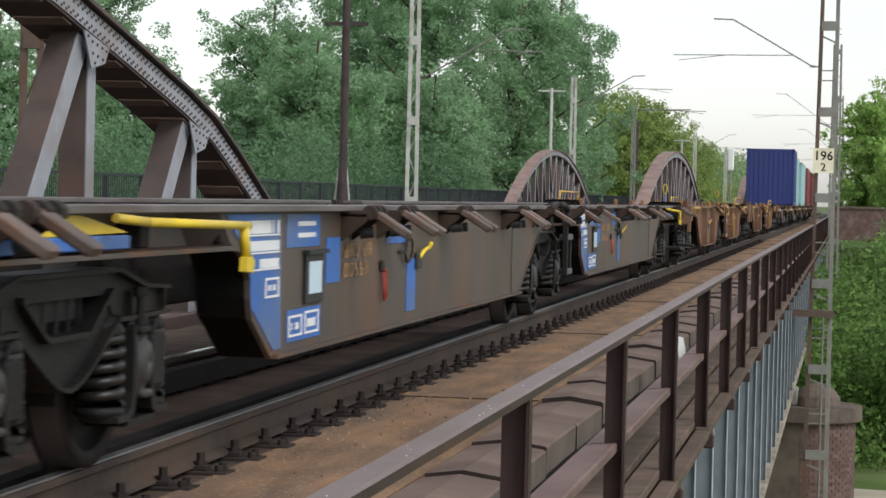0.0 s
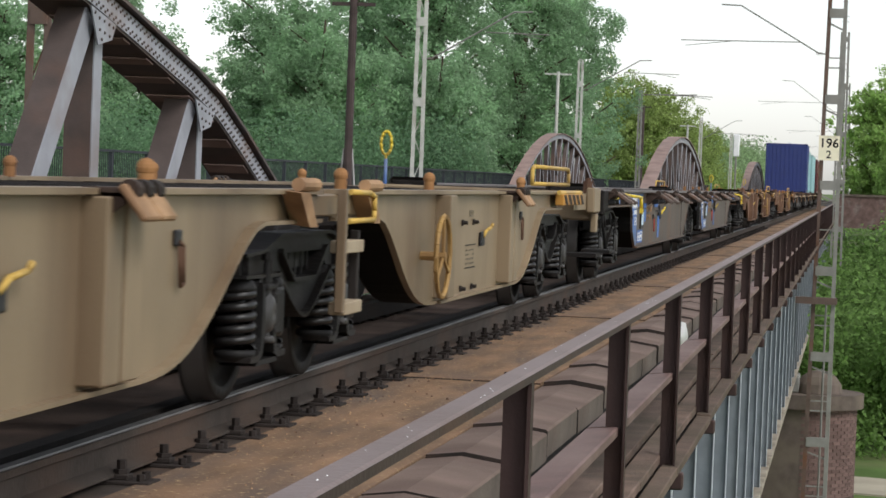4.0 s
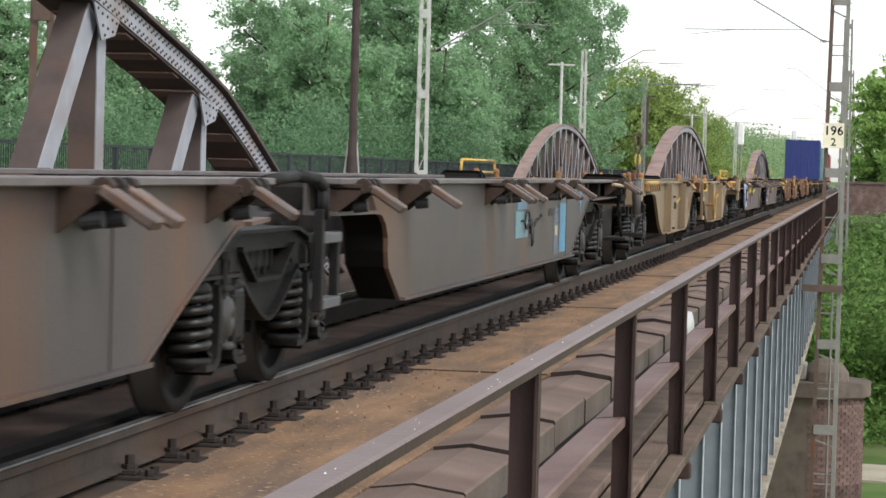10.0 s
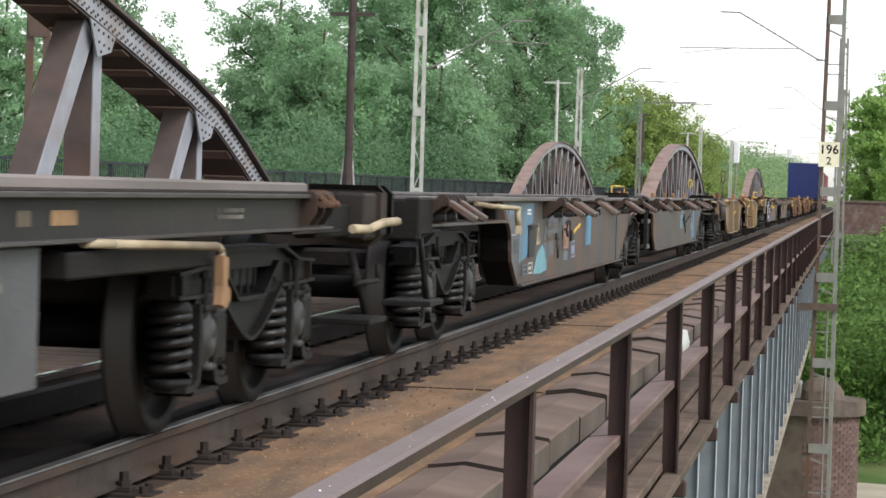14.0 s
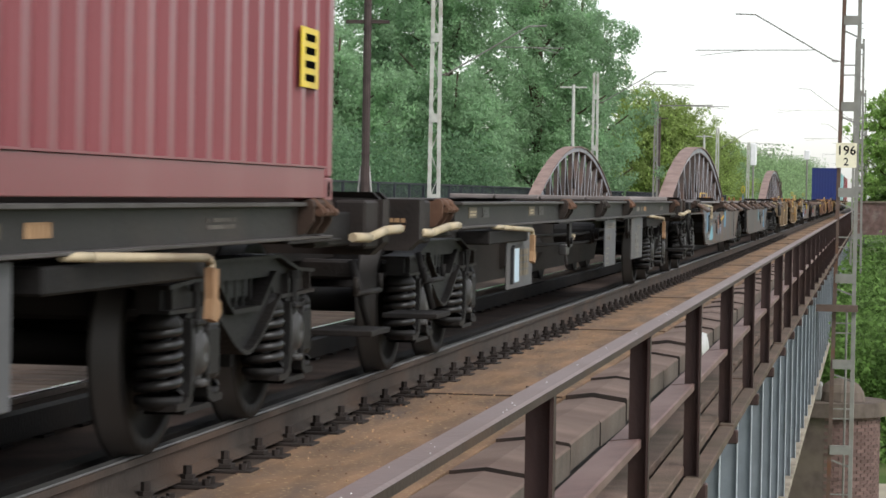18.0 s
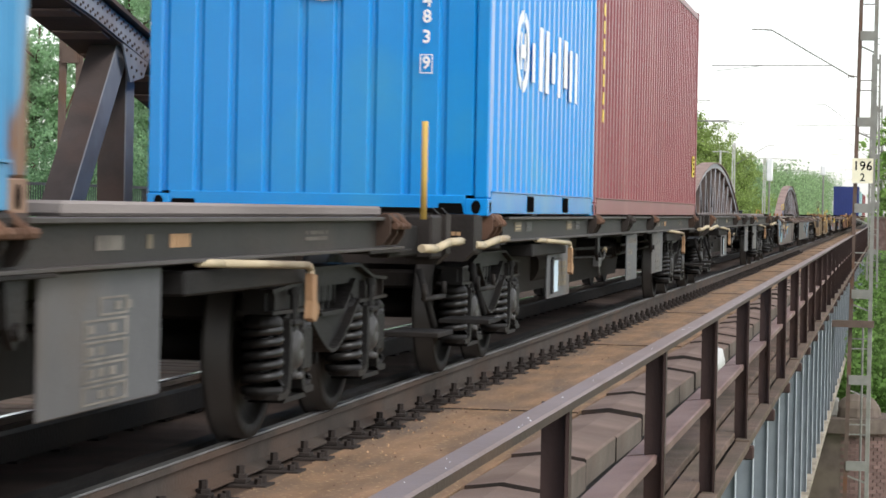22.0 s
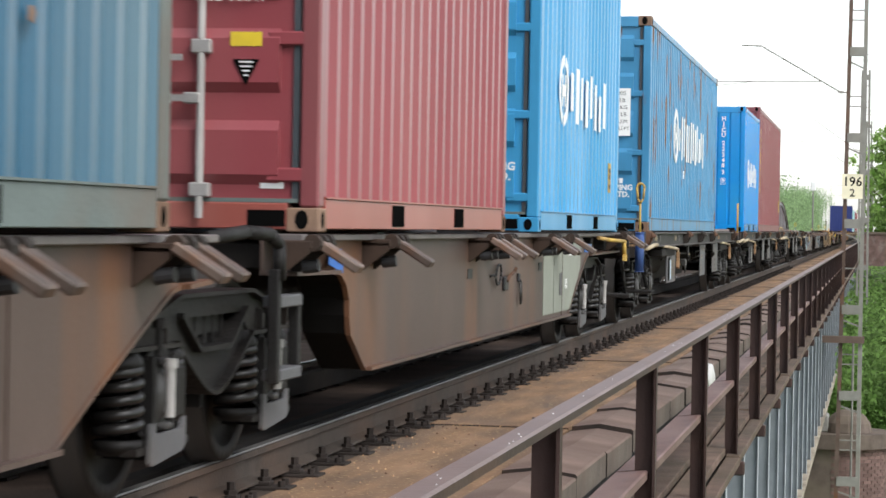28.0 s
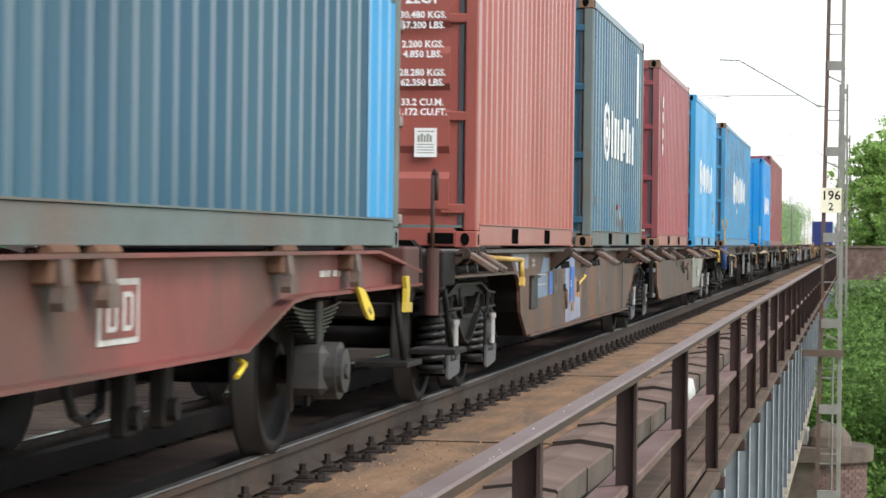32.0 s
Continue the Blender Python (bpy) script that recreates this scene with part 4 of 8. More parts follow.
lathe(bm, [(0.05, 0.13), (0.085, 0.13), (0.092, 0.122), (0.094, 0.1), (0.116, 0.088), (0.128, 0.055), (0.13, 0.004), (0.05, 0.004)], pose(0, 0, 0.455), 18)
for k in range(6):
    a = math.tau * (k + 0.5) / 6
    rod(bm, (0.085, 0.112 * math.cos(a), 0.455 + 0.112 * math.sin(a)), (0.103, 0.112 * math.cos(a), 0.455 + 0.112 * math.sin(a)), 0.012, 6)
box(bm, 0.06, 0.125, -0.03, 0.04, 0.305, 0.34, 0.008)
rod(bm, (0.1, 0.03, 0.32), (0.1, 0.1, 0.315), 0.016, 6)
COVER = mesh_of(bm, "axle_cover", M_AXLEBOX, True)
bm = B()
rod(bm, (0.09, -0.03, 0.58), (0.09, -0.03, 0.74), 0.018, 8)
rod(bm, (0.09, -0.03, 0.725), (0.09, -0.03, 0.765), 0.032, 8)
box(bm, 0.05, 0.12, -0.1, 0.05, 0.575, 0.605, 0.008)
box(bm, 0.06, 0.1, -0.055, -0.005, 0.48, 0.6, 0.008)
LINK = mesh_of(bm, "damper_link", M_BOGIE)
bm = B()
box(bm, -0.95, 0.95, -0.3, 0.3, 0.62, 0.83, 0.04)
box(bm, -0.9, 0.9, -1.2, -1.05, 0.6, 0.73, 0.02)
box(bm, -0.9, 0.9, 1.05, 1.2, 0.6, 0.73, 0.02)
for s in (-1, 1):
    box(bm, s * 0.66, s * 0.84, -0.42, -0.36, 0.3, 0.66)
    box(bm, s * 0.66, s * 0.84, 0.36, 0.42, 0.3, 0.66)
BOLSTER = mesh_of(bm, "bolster", M_BOGIE)
bm = B()
prism(bm, [(-0.24, 0.35), (-0.26, 0.19), (-0.22, 0.175), (0.2, 0.205), (0.24, 0.225), (0.25, 0.345), (0.2, 0.335), (0.18, 0.3), (-0.17, 0.3), (-0.19, 0.345)], 0.11, 0.128, "x")
SHIELD = mesh_of(bm, "damper_plate", M_PLATE)
bm = B()
rod(bm, (0.135, -0.02, 0.36), (0.135, -0.02, 0.56), 0.022, 10)
rod(bm, (0.135, -0.02, 0.56), (0.135, -0.02, 0.6), 0.03, 10)
DAMPER = mesh_of(bm, "damper", M_ROD)


def bogie(wagon, y, turning=True, plates=False):
    b = thing("bogie", "", "")
    b.parent = wagon
    b.matrix_basis = pose(0, y, 0)
    b["label"] = "grimy two-axle bogie with coil springs"
    for s in (-1, 1):
        part("side_frame", SIDE_FRAME, None, b, at=pose(s * 0.935, 0, 0, 0, 0, 0 if s > 0 else 180))
    part("bolster", BOLSTER, None, b)
    for a in (-0.9, 0.9):
        w = part("wheelset", WHEELSET, None, b, at=pose(0, a, 0.46))
        if turning:
            TURNING.append((w, a))
        for s in (-1, 1):
            r = 0 if s > 0 else 180
            part("axle_box", AXLE_BOX, None, b, at=pose(s * 0.94, a, 0, 0, 0, r))
            part("axle_cover", COVER, None, b, at=pose(s * 0.94, a, 0, 0, 0, r))
            for d in (-0.29, 0.29):
                part("spring", SPRING, None, b, at=pose(s * 0.94, a + d, 0))
                part("spring_seat", SEAT, None, b, at=pose(s * 0.94, a + d, 0))
                part("spring_cap", CAP, None, b, at=pose(s * 0.94, a + d, 0))
            part("damper_link", LINK, None, b, at=pose(s * 0.94, a, 0, 0, 0, r))
            if plates and s > 0:
                part("damper_plate", SHIELD, None, b, at=pose(s * 0.94, a, 0), label="grey stencilled plate")
                part("damper", DAMPER, None, b, at=pose(s * 0.94, a, 0), label="bright steel damper")
    return b


bm = B()
rod(bm, (0, 0, 0), (0, 0.4, 0), 0.09, 12)
rod(bm, (0, 0.4, 0), (0, 0.56, 0), 0.065, 12)
box(bm, -0.26, 0.26, 0.56, 0.6, -0.17, 0.17, 0.05)
BUFFER = mesh_of(bm, "buffer", M_FRAME)


def buffers(wagon, y, sgn):
    for x in (-0.875, 0.875):
        part("buffer", BUFFER, None, wagon, at=pose(x, y, 1.0, 0, 0, 0 if sgn > 0 else 180))
    bm = B()
    rod(bm, (0, y, 0.98), (0, y + sgn * 0.55, 0.9), 0.04)
    pipe(bm, [(0.35, y, 0.9), (0.35, y + sgn * 0.25, 0.55), (0.3, y + sgn * 0.55, 0.5)], 0.025)
    part("coupling", bm, M_FRAME, wagon)


def bracket_mesh():
    """A fold-down container stop at the sill: gussets, hinge roll, cheek plates and rubber bumper."""
    bm = B()
    for y in (-0.17, 0.15):
        prism(bm, [(-0.06, 0.0), (-0.06, -0.16), (-0.03, -0.15), (0.11, -0.04), (0.11, 0.0)], y, y + 0.02, "y")
    for y in (-0.16, -0.02, 0.12):
        rod(bm, (0.12, y, 0.01), (0.12, y + 0.07, 0.01), 0.042, 10)
    box(bm, -0.06, 0.12, -0.17, 0.17, -0.02, 0.02, 0.005)
    return bm


HINGE = mesh_of(bracket_mesh(), "stop_hinge", M_BRACKET)
bm = B()
m = pose(0.12, 0, 0.01, 0, 32, 0)
bmesh.ops.create_cube(bm, size=1, matrix=m @ Matrix.Translation((0.12, 0, 0)) @ Matrix.Diagonal((0.24, 0.12, 0.045, 1)))
bmesh.ops.bevel(bm, geom=bm.edges[:], offset=0.008, segments=1, affect="EDGES")
TONGUE = mesh_of(bm, "stop_tongue", M_TONGUE)
bm = B()
rod(bm, (0.04, 0, -0.11), (0.12, 0, -0.1), 0.032, 12)
BUMPER = mesh_of(bm, "rubber_bumper", M_BLKP)


def stop(wagon, x, y, z, tongues=(-0.08, 0.08)):
    for s in (-1, 1):
        r = 0 if s > 0 else 180
        h = part("stop_hinge", HINGE, None, wagon, at=pose(s * x, y, z, 0, 0, r))
        for d in tongues:
            part("stop_tongue", TONGUE, None, h, at=pose(0, d, 0), label="worn steel tongue")
            part("rubber_bumper", BUMPER, None, h, at=pose(0, d, 0))


def patch(wagon, y0, y1, z0, z1, material, x, name="paint_patch", label=""):
    bm = B()
    box(bm, x, x + 0.004, y0, y1, z0, z1)
    return part(name, bm, material, wagon, label)


def bars(wagon, y0, y1, z0, z1, x, rows, material=None, fill=0.55, seed=1):
    """Unreadable markings as rows of short bars."""
    rnd = random.Random(seed)
    bm = B()
    h = (z1 - z0) / rows
    for r in range(rows):
        y = y0
        while y < y1 - 0.03:
            w = rnd.choice((0.03, 0.045, 0.06))
            if rnd.random() < 0.85:
                box(bm, x, x + 0.003, y, min(y1, y + w * 0.8), z0 + r * h, z0 + r * h + h * fill)
            y += w
    tagged(part("marking", bm, material or M_MARK, wagon), kind="stuff")


def handle(wagon, points, material, r=0.022, name="grab_handle", label=""):
    bm = B()
    pipe(bm, points, r)
    return part(name, bm, material, wagon, label, smooth=True)


WEB = 1.1
NEAR_CORNER = -11.6   # rear end of the bottom edge on all deep-sided wagons
bm = B()
box(bm, -WEB + 0.01, WEB - 0.01, -0.06, 0.06, 0.93, 1.06, 0.008)
CROSS = mesh_of(bm, "cross_member", M_FRAME)


def slab(bm, quad, thick):
    """A flat plate through four corners, thickened along its normal."""
    q = [Vector(p) for p in quad]
    n = (q[1] - q[0]).cross(q[3] - q[0]).normalized() * thick / 2
    lo, hi = [bm.verts.new(p - n) for p in q], [bm.verts.new(p + n) for p in q]
    bm.faces.new(lo[::-1])
    bm.faces.new(hi)
    for i in range(4):
        bm.faces.new((lo[i], lo[(i + 1) % 4], hi[(i + 1) % 4], hi[i]))


def fish_unit(wagon, n0, f0, body, near_end, far_end):
    """One deep-sided half: proud side webs with sloped ends, set-back end sills behind slanted facets, flanges and cross-members.
    n0, f0: ends of the bottom edge; near_end, far_end: ends of the top sill."""
    top, low, back = 1.075, 0.365, 0.13
    near = [(n0, low), (n0 - 0.42, 0.58), (n0 - 0.46, 0.68), (n0 - 0.47, 0.77), (n0 - 0.54, 0.85), (n0 - 0.66, 0.905), (n0 - 0.8, 0.92)]
    far = [(f0, low), (f0 + 0.5, 0.56), (f0 + 1.3, 0.85), (f0 + 1.42, 0.89), (f0 + 1.55, 0.905)]
    for s in (-1, 1):
        bm = B()
        prism(bm, [*near[::-1], *far, (f0 + 1.05, top), (n0 - 1.05, top)], s * WEB - 0.008, s * WEB + 0.008, "x")
        part("side_web", bm, body, wagon)
        for p, q, d, end in ((near[-1], (n0 - 1.05, top), -0.28, near_end), (far[-1], (f0 + 1.05, top), 0.28, far_end)):
            bm = B()
            slab(bm, [(s * WEB, q[0], top), (s * WEB, p[0], p[1]), (s * (WEB - back), p[0] + d, p[1]), (s * (WEB - back), q[0] + d, top)], 0.014)
            part("facet_plate", bm, body, wagon)
            bm = B()
            y0, y1 = sorted((end, p[0] + d * 0.6))
            a, b = sorted((s * (WEB - back) - 0.008, s * (WEB - back) + 0.008))
            box(bm, a, b, y0, y1, 0.92, top)
            part("end_sill", bm, body, wagon)
        bm = B()
        a, b = sorted((s * (WEB - 0.13), s * (WEB + 0.07)))
        box(bm, a, b, near_end, far_end, top, top + 0.034, 0.005)
        part("top_flange", bm, M_SILL, wagon, "rubbed grey top flange")
        bm = B()
        line = [(near_end, 0.925)] + near[::-1] + far + [(far_end, 0.92)]
        for k, (p, q) in enumerate(zip(line, line[1:])):
            wide, lip = (0.14, 0.05) if k in (0, len(line) - 2) else (0.01, 0.05 if p[1] == q[1] else 0.018)
            a, b = sorted((s * (WEB - wide), s * (WEB + lip)))
            prism(bm, [p, q, (q[0], q[1] - 0.02), (p[0], p[1] - 0.02)], a, b, "x")
        part("edge_flange", bm, body, wagon)
        bm = B()
        box(bm, *sorted((s * (WEB + 0.008), s * (WEB + 0.016))), f0 - 0.46, f0 - 0.44, low, top)
        part("weld_seam", bm, body, wagon)
    y = near_end + 0.3
    while y < far_end - 0.2:
        part("cross_member", CROSS, None, wagon, at=pose(0, y, 0))
        y += 1.25
    bm = B()
    box(bm, -0.25, 0.25, near_end, far_end, 0.75, 1.05)
    part("centre_sill", bm, M_FRAME, wagon)
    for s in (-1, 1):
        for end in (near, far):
            # underside of the sloped end, painted as dark as its shade
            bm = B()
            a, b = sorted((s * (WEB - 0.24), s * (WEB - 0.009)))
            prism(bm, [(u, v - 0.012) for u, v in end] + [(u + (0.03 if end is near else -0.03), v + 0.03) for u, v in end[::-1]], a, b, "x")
            part("end_plate", bm, M_PITCH, wagon, "sloping end plate darkened as shade")
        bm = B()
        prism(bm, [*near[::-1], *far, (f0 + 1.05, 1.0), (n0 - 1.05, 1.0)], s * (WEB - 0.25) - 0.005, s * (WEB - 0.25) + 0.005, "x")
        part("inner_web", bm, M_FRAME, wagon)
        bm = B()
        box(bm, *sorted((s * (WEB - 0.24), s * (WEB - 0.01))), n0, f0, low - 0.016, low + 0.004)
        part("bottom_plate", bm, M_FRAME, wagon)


def deep_twin(label, s_mid, body, half, front, plates=False, turning=True, places=((1.8, 1), (2.85, 2), (5.1, 2), (8.2, 2), (10.2, 1))):
    """Two deep-sided container flats on three bogies; place 0 is the middle bogie, half the bogie spacing."""
    w = thing("container_flat_wagon", label, "railway wagon", "wagons of the train")
    for y in (-half, 0, half):
        bogie(w, y, turning, plates)
    for c in (-1, 1):
        n0, f0 = (NEAR_CORNER, -2.45) if c < 0 else (front, half - 2.5)
        fish_unit(w, n0, f0, body, -half - 2.08 if c < 0 else 0.95, -0.55 if c < 0 else half + 2.08)
        # container stops along the sill
        one, two = (0.0,), (-0.13, 0.14)
        for y, tongues in ((-1.85, one), (0.05, one), (3.6, two), (4.3, one), (6.8, two), (8.0, one)) if c > 0 else [(y, two if n == 2 else one) for y, n in places]:
            stop(w, WEB + 0.05, n0 + y, 1.06, tongues)
    for sgn, end in ((-1, -half - 2.2), (1, half + 2.2)):
        bm = B()
        box(bm, -1.2, 1.2, end - 0.12 if sgn > 0 else end, end if sgn > 0 else end + 0.12, 0.82, 1.09, 0.02)
        box(bm, 1.1, 1.2, *sorted((end, end - sgn * 0.5)), 0.86, 1.1, 0.012)
        part("headstock", bm, M_FRAME, w)
        buffers(w, end, sgn)
        handle(w, [(1.14, end - sgn * 0.35, 0.9), (1.2, end - sgn * 0.35, 0.44)], M_BOGIE, 0.02, "step_hanger")
        handle(w, [(1.2, end - sgn * 0.1, 0.84), (1.21, end - sgn * 0.1, 0.7), (1.21, end - sgn * 0.7, 0.7), (1.2, end - sgn * 0.7, 0.84)], M_BOGIE, 0.012, "grab_handle")
        bm = B()
        box(bm, 0.95, 1.27, *sorted((end - sgn * 0.1, end - sgn * 0.6)), 0.4, 0.435, 0.004)
        step_ob = part("footstep", bm, M_BOGIE, w)
        bm = B()
        for k in range(9):
            yy = end - sgn * (0.13 + 0.052 * k)
            box(bm, 0.97, 1.262, yy - 0.012, yy + 0.012, 0.4352, 0.442)
        part("tread_bars", bm, M_AXLEBOX, step_ob)
        for k, d in enumerate((0.35, 0.8)):
            stop(w, 1.14, end - sgn * (0.3 + d), 1.075, (0.0,))
    # hose loop and small ladder at the joint
    handle(w, [(1.1, -0.5, 1.09), (1.14, 0.0, 1.12), (1.19, 0.25, 1.11), (1.21, 0.34, 1.06), (1.21, 0.36, 0.9)], M_BOGIE, 0.032, "hose_loop", "thick black hose")
    bm = B()
    box(bm, 1.17, 1.22, 0.3, 0.36, 0.42, 0.95, 0.006)
    box(bm, 1.15, 1.2, 0.78, 0.84, 0.42, 0.83, 0.006)
    part("step_frame", bm, M_BOGIE, w)
    for z in (0.43, 0.77):
        bm = B()
        box(bm, 1.13, 1.22, 0.36, 0.78, z, z + 0.055, 0.006)
        part("step_rung", bm, M_PLATE, w, "grey worn rung")
    return rolling(w, s_mid)


X0 = WEB + 0.009


def shape(w, outline, material, x=X0, name="paint_patch", label=""):
    """A painted area of a free outline of (y, z) on the side web."""
    bm = B()
    prism(bm, outline, x, x + 0.004, "x")
    return part(name, bm, material, w, label)


def label_box(w, y0, y1, z0, z1, card=None):
    bm = B()
    box(bm, X0, X0 + 0.018, y0, y1, z0, z1, 0.004)
    box(bm, X0, X0 + 0.04, y0 - 0.03, y1 + 0.04, z1 - 0.01, z1 + 0.012)
    b = part("label_box", bm, M_BLKP, w, "black label holder with a hood")
    if card:
        bm = B()
        box(bm, X0 + 0.019, X0 + 0.021, y0 + 0.06, y1 - 0.06, z0 + 0.05, z1 - 0.05)
        part("card", bm, card, b)


def hook(w, y, z, material=M_REDP):
    bm = B()
    box(bm, X0, X0 + 0.02, y - 0.04, y + 0.05, z - 0.02, z + 0.05, 0.008)
    h = part("hook_bracket", bm, M_BLKP, w)
    handle(h, [(X0 + 0.02, y, z), (X0 + 0.025, y + 0.05, z - 0.02), (X0 + 0.025, y + 0.07, z - 0.18), (X0 + 0.025, y + 0.02, z - 0.19), (X0 + 0.02, y, z - 0.02)], material, 0.009, "hook", "lashing hook")


def crank(w, y, z, material, ring=True):
    """A ring handle and a small crank on the web."""
    pts = [(X0 + 0.02, y + 0.13 * math.cos(a), z + 0.075 * math.sin(a) + 0.02 * math.cos(a)) for a in np.linspace(0, math.tau, 13)]
    if ring:
        handle(w, [(X0, y - 0.3, z - 0.01), (X0 + 0.02, y - 0.25, z)] + [pts[6]] + pts[6:] + pts[1:7], M_BLKP, 0.009, "ring_handle")
    bm = B()
    box(bm, X0, X0 + 0.025, y + 0.3, y + 0.48, z - 0.13, z - 0.02, 0.01)
    k = part("crank_bracket", bm, M_BLKP, w)
    handle(k, [(X0 + 0.02, y + 0.39, z - 0.06), (X0 + 0.04, y + 0.45, z - 0.01), (X0 + 0.05, y + 0.6, z + 0.01), (X0 + 0.06, y + 0.62, z + 0.04)], material, 0.014, "crank_arm", "small crank lever")


def text_block(w, y0, z0, z1, seed, material=M_MARK, long_=1.0):
    """Two rows of worn stencilled figures, as upright strokes with short cross strokes."""
    rnd = random.Random(seed)
    h = (z1 - z0) * 0.42
    for row, (zb, length) in enumerate(((z1 - h, long_), (z0, long_ * 0.75))):
        bm = B()
        y = y0
        while y < y0 + length - 0.05:
            if rnd.random() < 0.2:
                y += 0.09
                continue
            for d in (0.0, 0.075):
                a, b = rnd.choice(((0, 1), (0, 1), (0, 0.5), (0.5, 1)))
                box(bm, X0 + 0.006, X0 + 0.009, y + d, y + d + 0.026, zb + a * h, zb + b * h)
            for v in rnd.sample((0.0, 0.44, 0.86), 2):
                box(bm, X0 + 0.006, X0 + 0.009, y + 0.026, y + 0.075, zb + v * h, zb + (v + 0.14) * h)
            y += 0.15
        tagged(part("marking", bm, material, w), kind="stuff")


def end_handle(w, y, material, drop=True):
    """A long bar along the headstock corner with a bent-down end."""
    bar_ob = handle(w, [(1.2, y, 1.06), (1.27, y + 0.2, 1.045), (1.29, y + 1.7, 1.02)], material, 0.019, "shunter_bar", "bent shunter's bar with a weighted end")
    if drop:
        handle(bar_ob, [(1.285, y + 1.62, 1.02), (1.29, y + 1.66, 0.88)], material, 0.024, "bar_stem")
        bm = B()
        prism(bm, [(y + 1.6, 0.82), (y + 1.72, 0.81), (y + 1.75, 0.86), (y + 1.69, 0.89), (y + 1.61, 0.88)], 1.275, 1.31, "x")
        part("bar_weight", bm, material, bar_ob)
    return bar_ob


def outline_box(w, y0, y1, z0, z1, material, x=X0 + 0.005):
    """A thin painted frame with short rows of marks inside."""
    bm = B()
    t = 0.012
    for a, b, c, d in ((y0, y1, z0, z0 + t), (y0, y1, z1 - t, z1), (y0, y0 + 2 * t, z0 + t, z1 - t), (y1 - 2 * t, y1, z0 + t, z1 - t)):
        box(bm, x, x + 0.003, a, b, c, d)
    part("painted_frame", bm, material, w)
    bars(w, y0 + 0.06, y1 - 0.05, z0 + 0.035, z1 - 0.03, x, 1, material, 0.8, int(y0 * 7) % 50)


twin_a = deep_twin("grey-brown deep-sided twin container wagon with blue patches, empty", 23.25, M_FISH, 14.45, 2.95)
for n0 in (NEAR_CORNER, 2.95):
    shape(twin_a, [(n0 + 0.05, 0.385), (n0 + 0.22, 0.385), (n0 + 0.16, 1.065), (n0 - 0.92, 1.065), (n0 - 0.66, 0.935), (n0 - 0.52, 0.87), (n0 - 0.44, 0.77), (n0 - 0.42, 0.62)], M_BLUE)
    patch(twin_a, n0 + 0.3, n0 + 1.08, 0.89, 1.062, M_BLUE, X0)
    patch(twin_a, n0 + 1.26, n0 + 1.62, 0.68, 0.93, M_BLUE, X0)
    patch(twin_a, n0 + 0.34, n0 + 1.13, 0.405, 0.57, M_BLUE, X0)
    patch(twin_a, n0 + 3.0, n0 + 3.65, 0.87, 1.03, M_BLUE, X0)
    patch(twin_a, n0 + 3.72, n0 + 4.05, 0.42, 0.76, M_BLUE, X0)
    label_box(twin_a, n0 + 0.71, n0 + 1.14, 0.59, 0.86, M_CARD)
    text_block(twin_a, n0 + 1.72, 0.7, 0.89, 5, M_FLAP, 1.05)
    for y0, z0, z1 in ((-0.52, 0.97, 1.04), (-0.51, 0.885, 0.94), (-0.27, 0.8, 0.85)):
        bars(twin_a, n0 + y0, n0 + 0.13, z0, z1, X0 + 0.005, 1, M_WHITE, 0.9, 60 + int(z0 * 10))
    for z in (0.958, 0.872, 0.79):
        patch(twin_a, n0 - 0.5, n0 + 0.14, z, z + 0.008, M_WHITE, X0 + 0.005, "painted_line")
    outline_box(twin_a, n0 - 0.15, n0 + 0.14, 0.65, 0.75, M_WHITE)
    for z in (0.94, 1.0):
        bars(twin_a, n0 + 0.55, n0 + 1.0, z, z + 0.03, X0 + 0.005, 1, M_WHITE, 0.8, 66)
    outline_box(twin_a, n0 + 0.37, n0 + 0.68, 0.43, 0.54, M_WHITE)
    outline_box(twin_a, n0 + 0.74, n0 + 1.08, 0.43, 0.55, M_WHITE)
    hook(twin_a, n0 + 2.84, 0.72)
    crank(twin_a, n0 + 3.7, 0.82, M_YEL)
end_handle(twin_a, -14.5, M_YEL)
end_handle(twin_a, 13.75, M_YEL)
for y in (-15.6, 15.2):
    bm = B()
    box(bm, X0, X0 + 0.03, y - 0.5, y + 1.5, 0.935, 0.99, 0.006)
    part("blue_sill_board", bm, M_BLUE, twin_a, "blue sill board")
    bm = B()
    prism(bm, [(y + 0.2, 0.99), (y + 1.5, 1.0), (y + 0.9, 1.07), (y + 0.3, 1.075)], X0, X0 + 0.02, "x")
    part("yellow_flap", bm, M_YEL, twin_a, "yellow triangular flap")

twin_c = deep_twin("slate-grey deep-sided twin container wagon with light-blue patches, empty", -38.7, M_FISH2, 14.72, 3.05)
shape(twin_c, [(-11.62, 0.39), (-11.57, 1.06), (-12.62, 1.06), (-12.32, 0.94), (-12.14, 0.87), (-12.05, 0.77), (-12.02, 0.6)], M_SLATE)
patch(twin_c, -12.28, -11.62, 0.96, 1.05, M_LILAC2, X0 + 0.005)
patch(twin_c, -11.9, -11.6, 0.63, 0.75, M_PLATE, X0 + 0.005)
patch(twin_c, -12.06, -11.62, 0.785, 0.795, M_MARK, X0 + 0.005, "painted_line")
shape(twin_c, [(-11.54, 0.54), (-11.01, 0.59), (-11.0, 0.85), (-10.69, 0.89), (-10.67, 1.055), (-11.54, 1.055)], M_SKY)
for z in (0.955, 0.985):
    bars(twin_c, -11.08, -10.84, z, z + 0.02, X0 + 0.005, 1, M_WHITE, 0.9, 69)
label_box(twin_c, -11.0, -10.6, 0.58, 0.85)
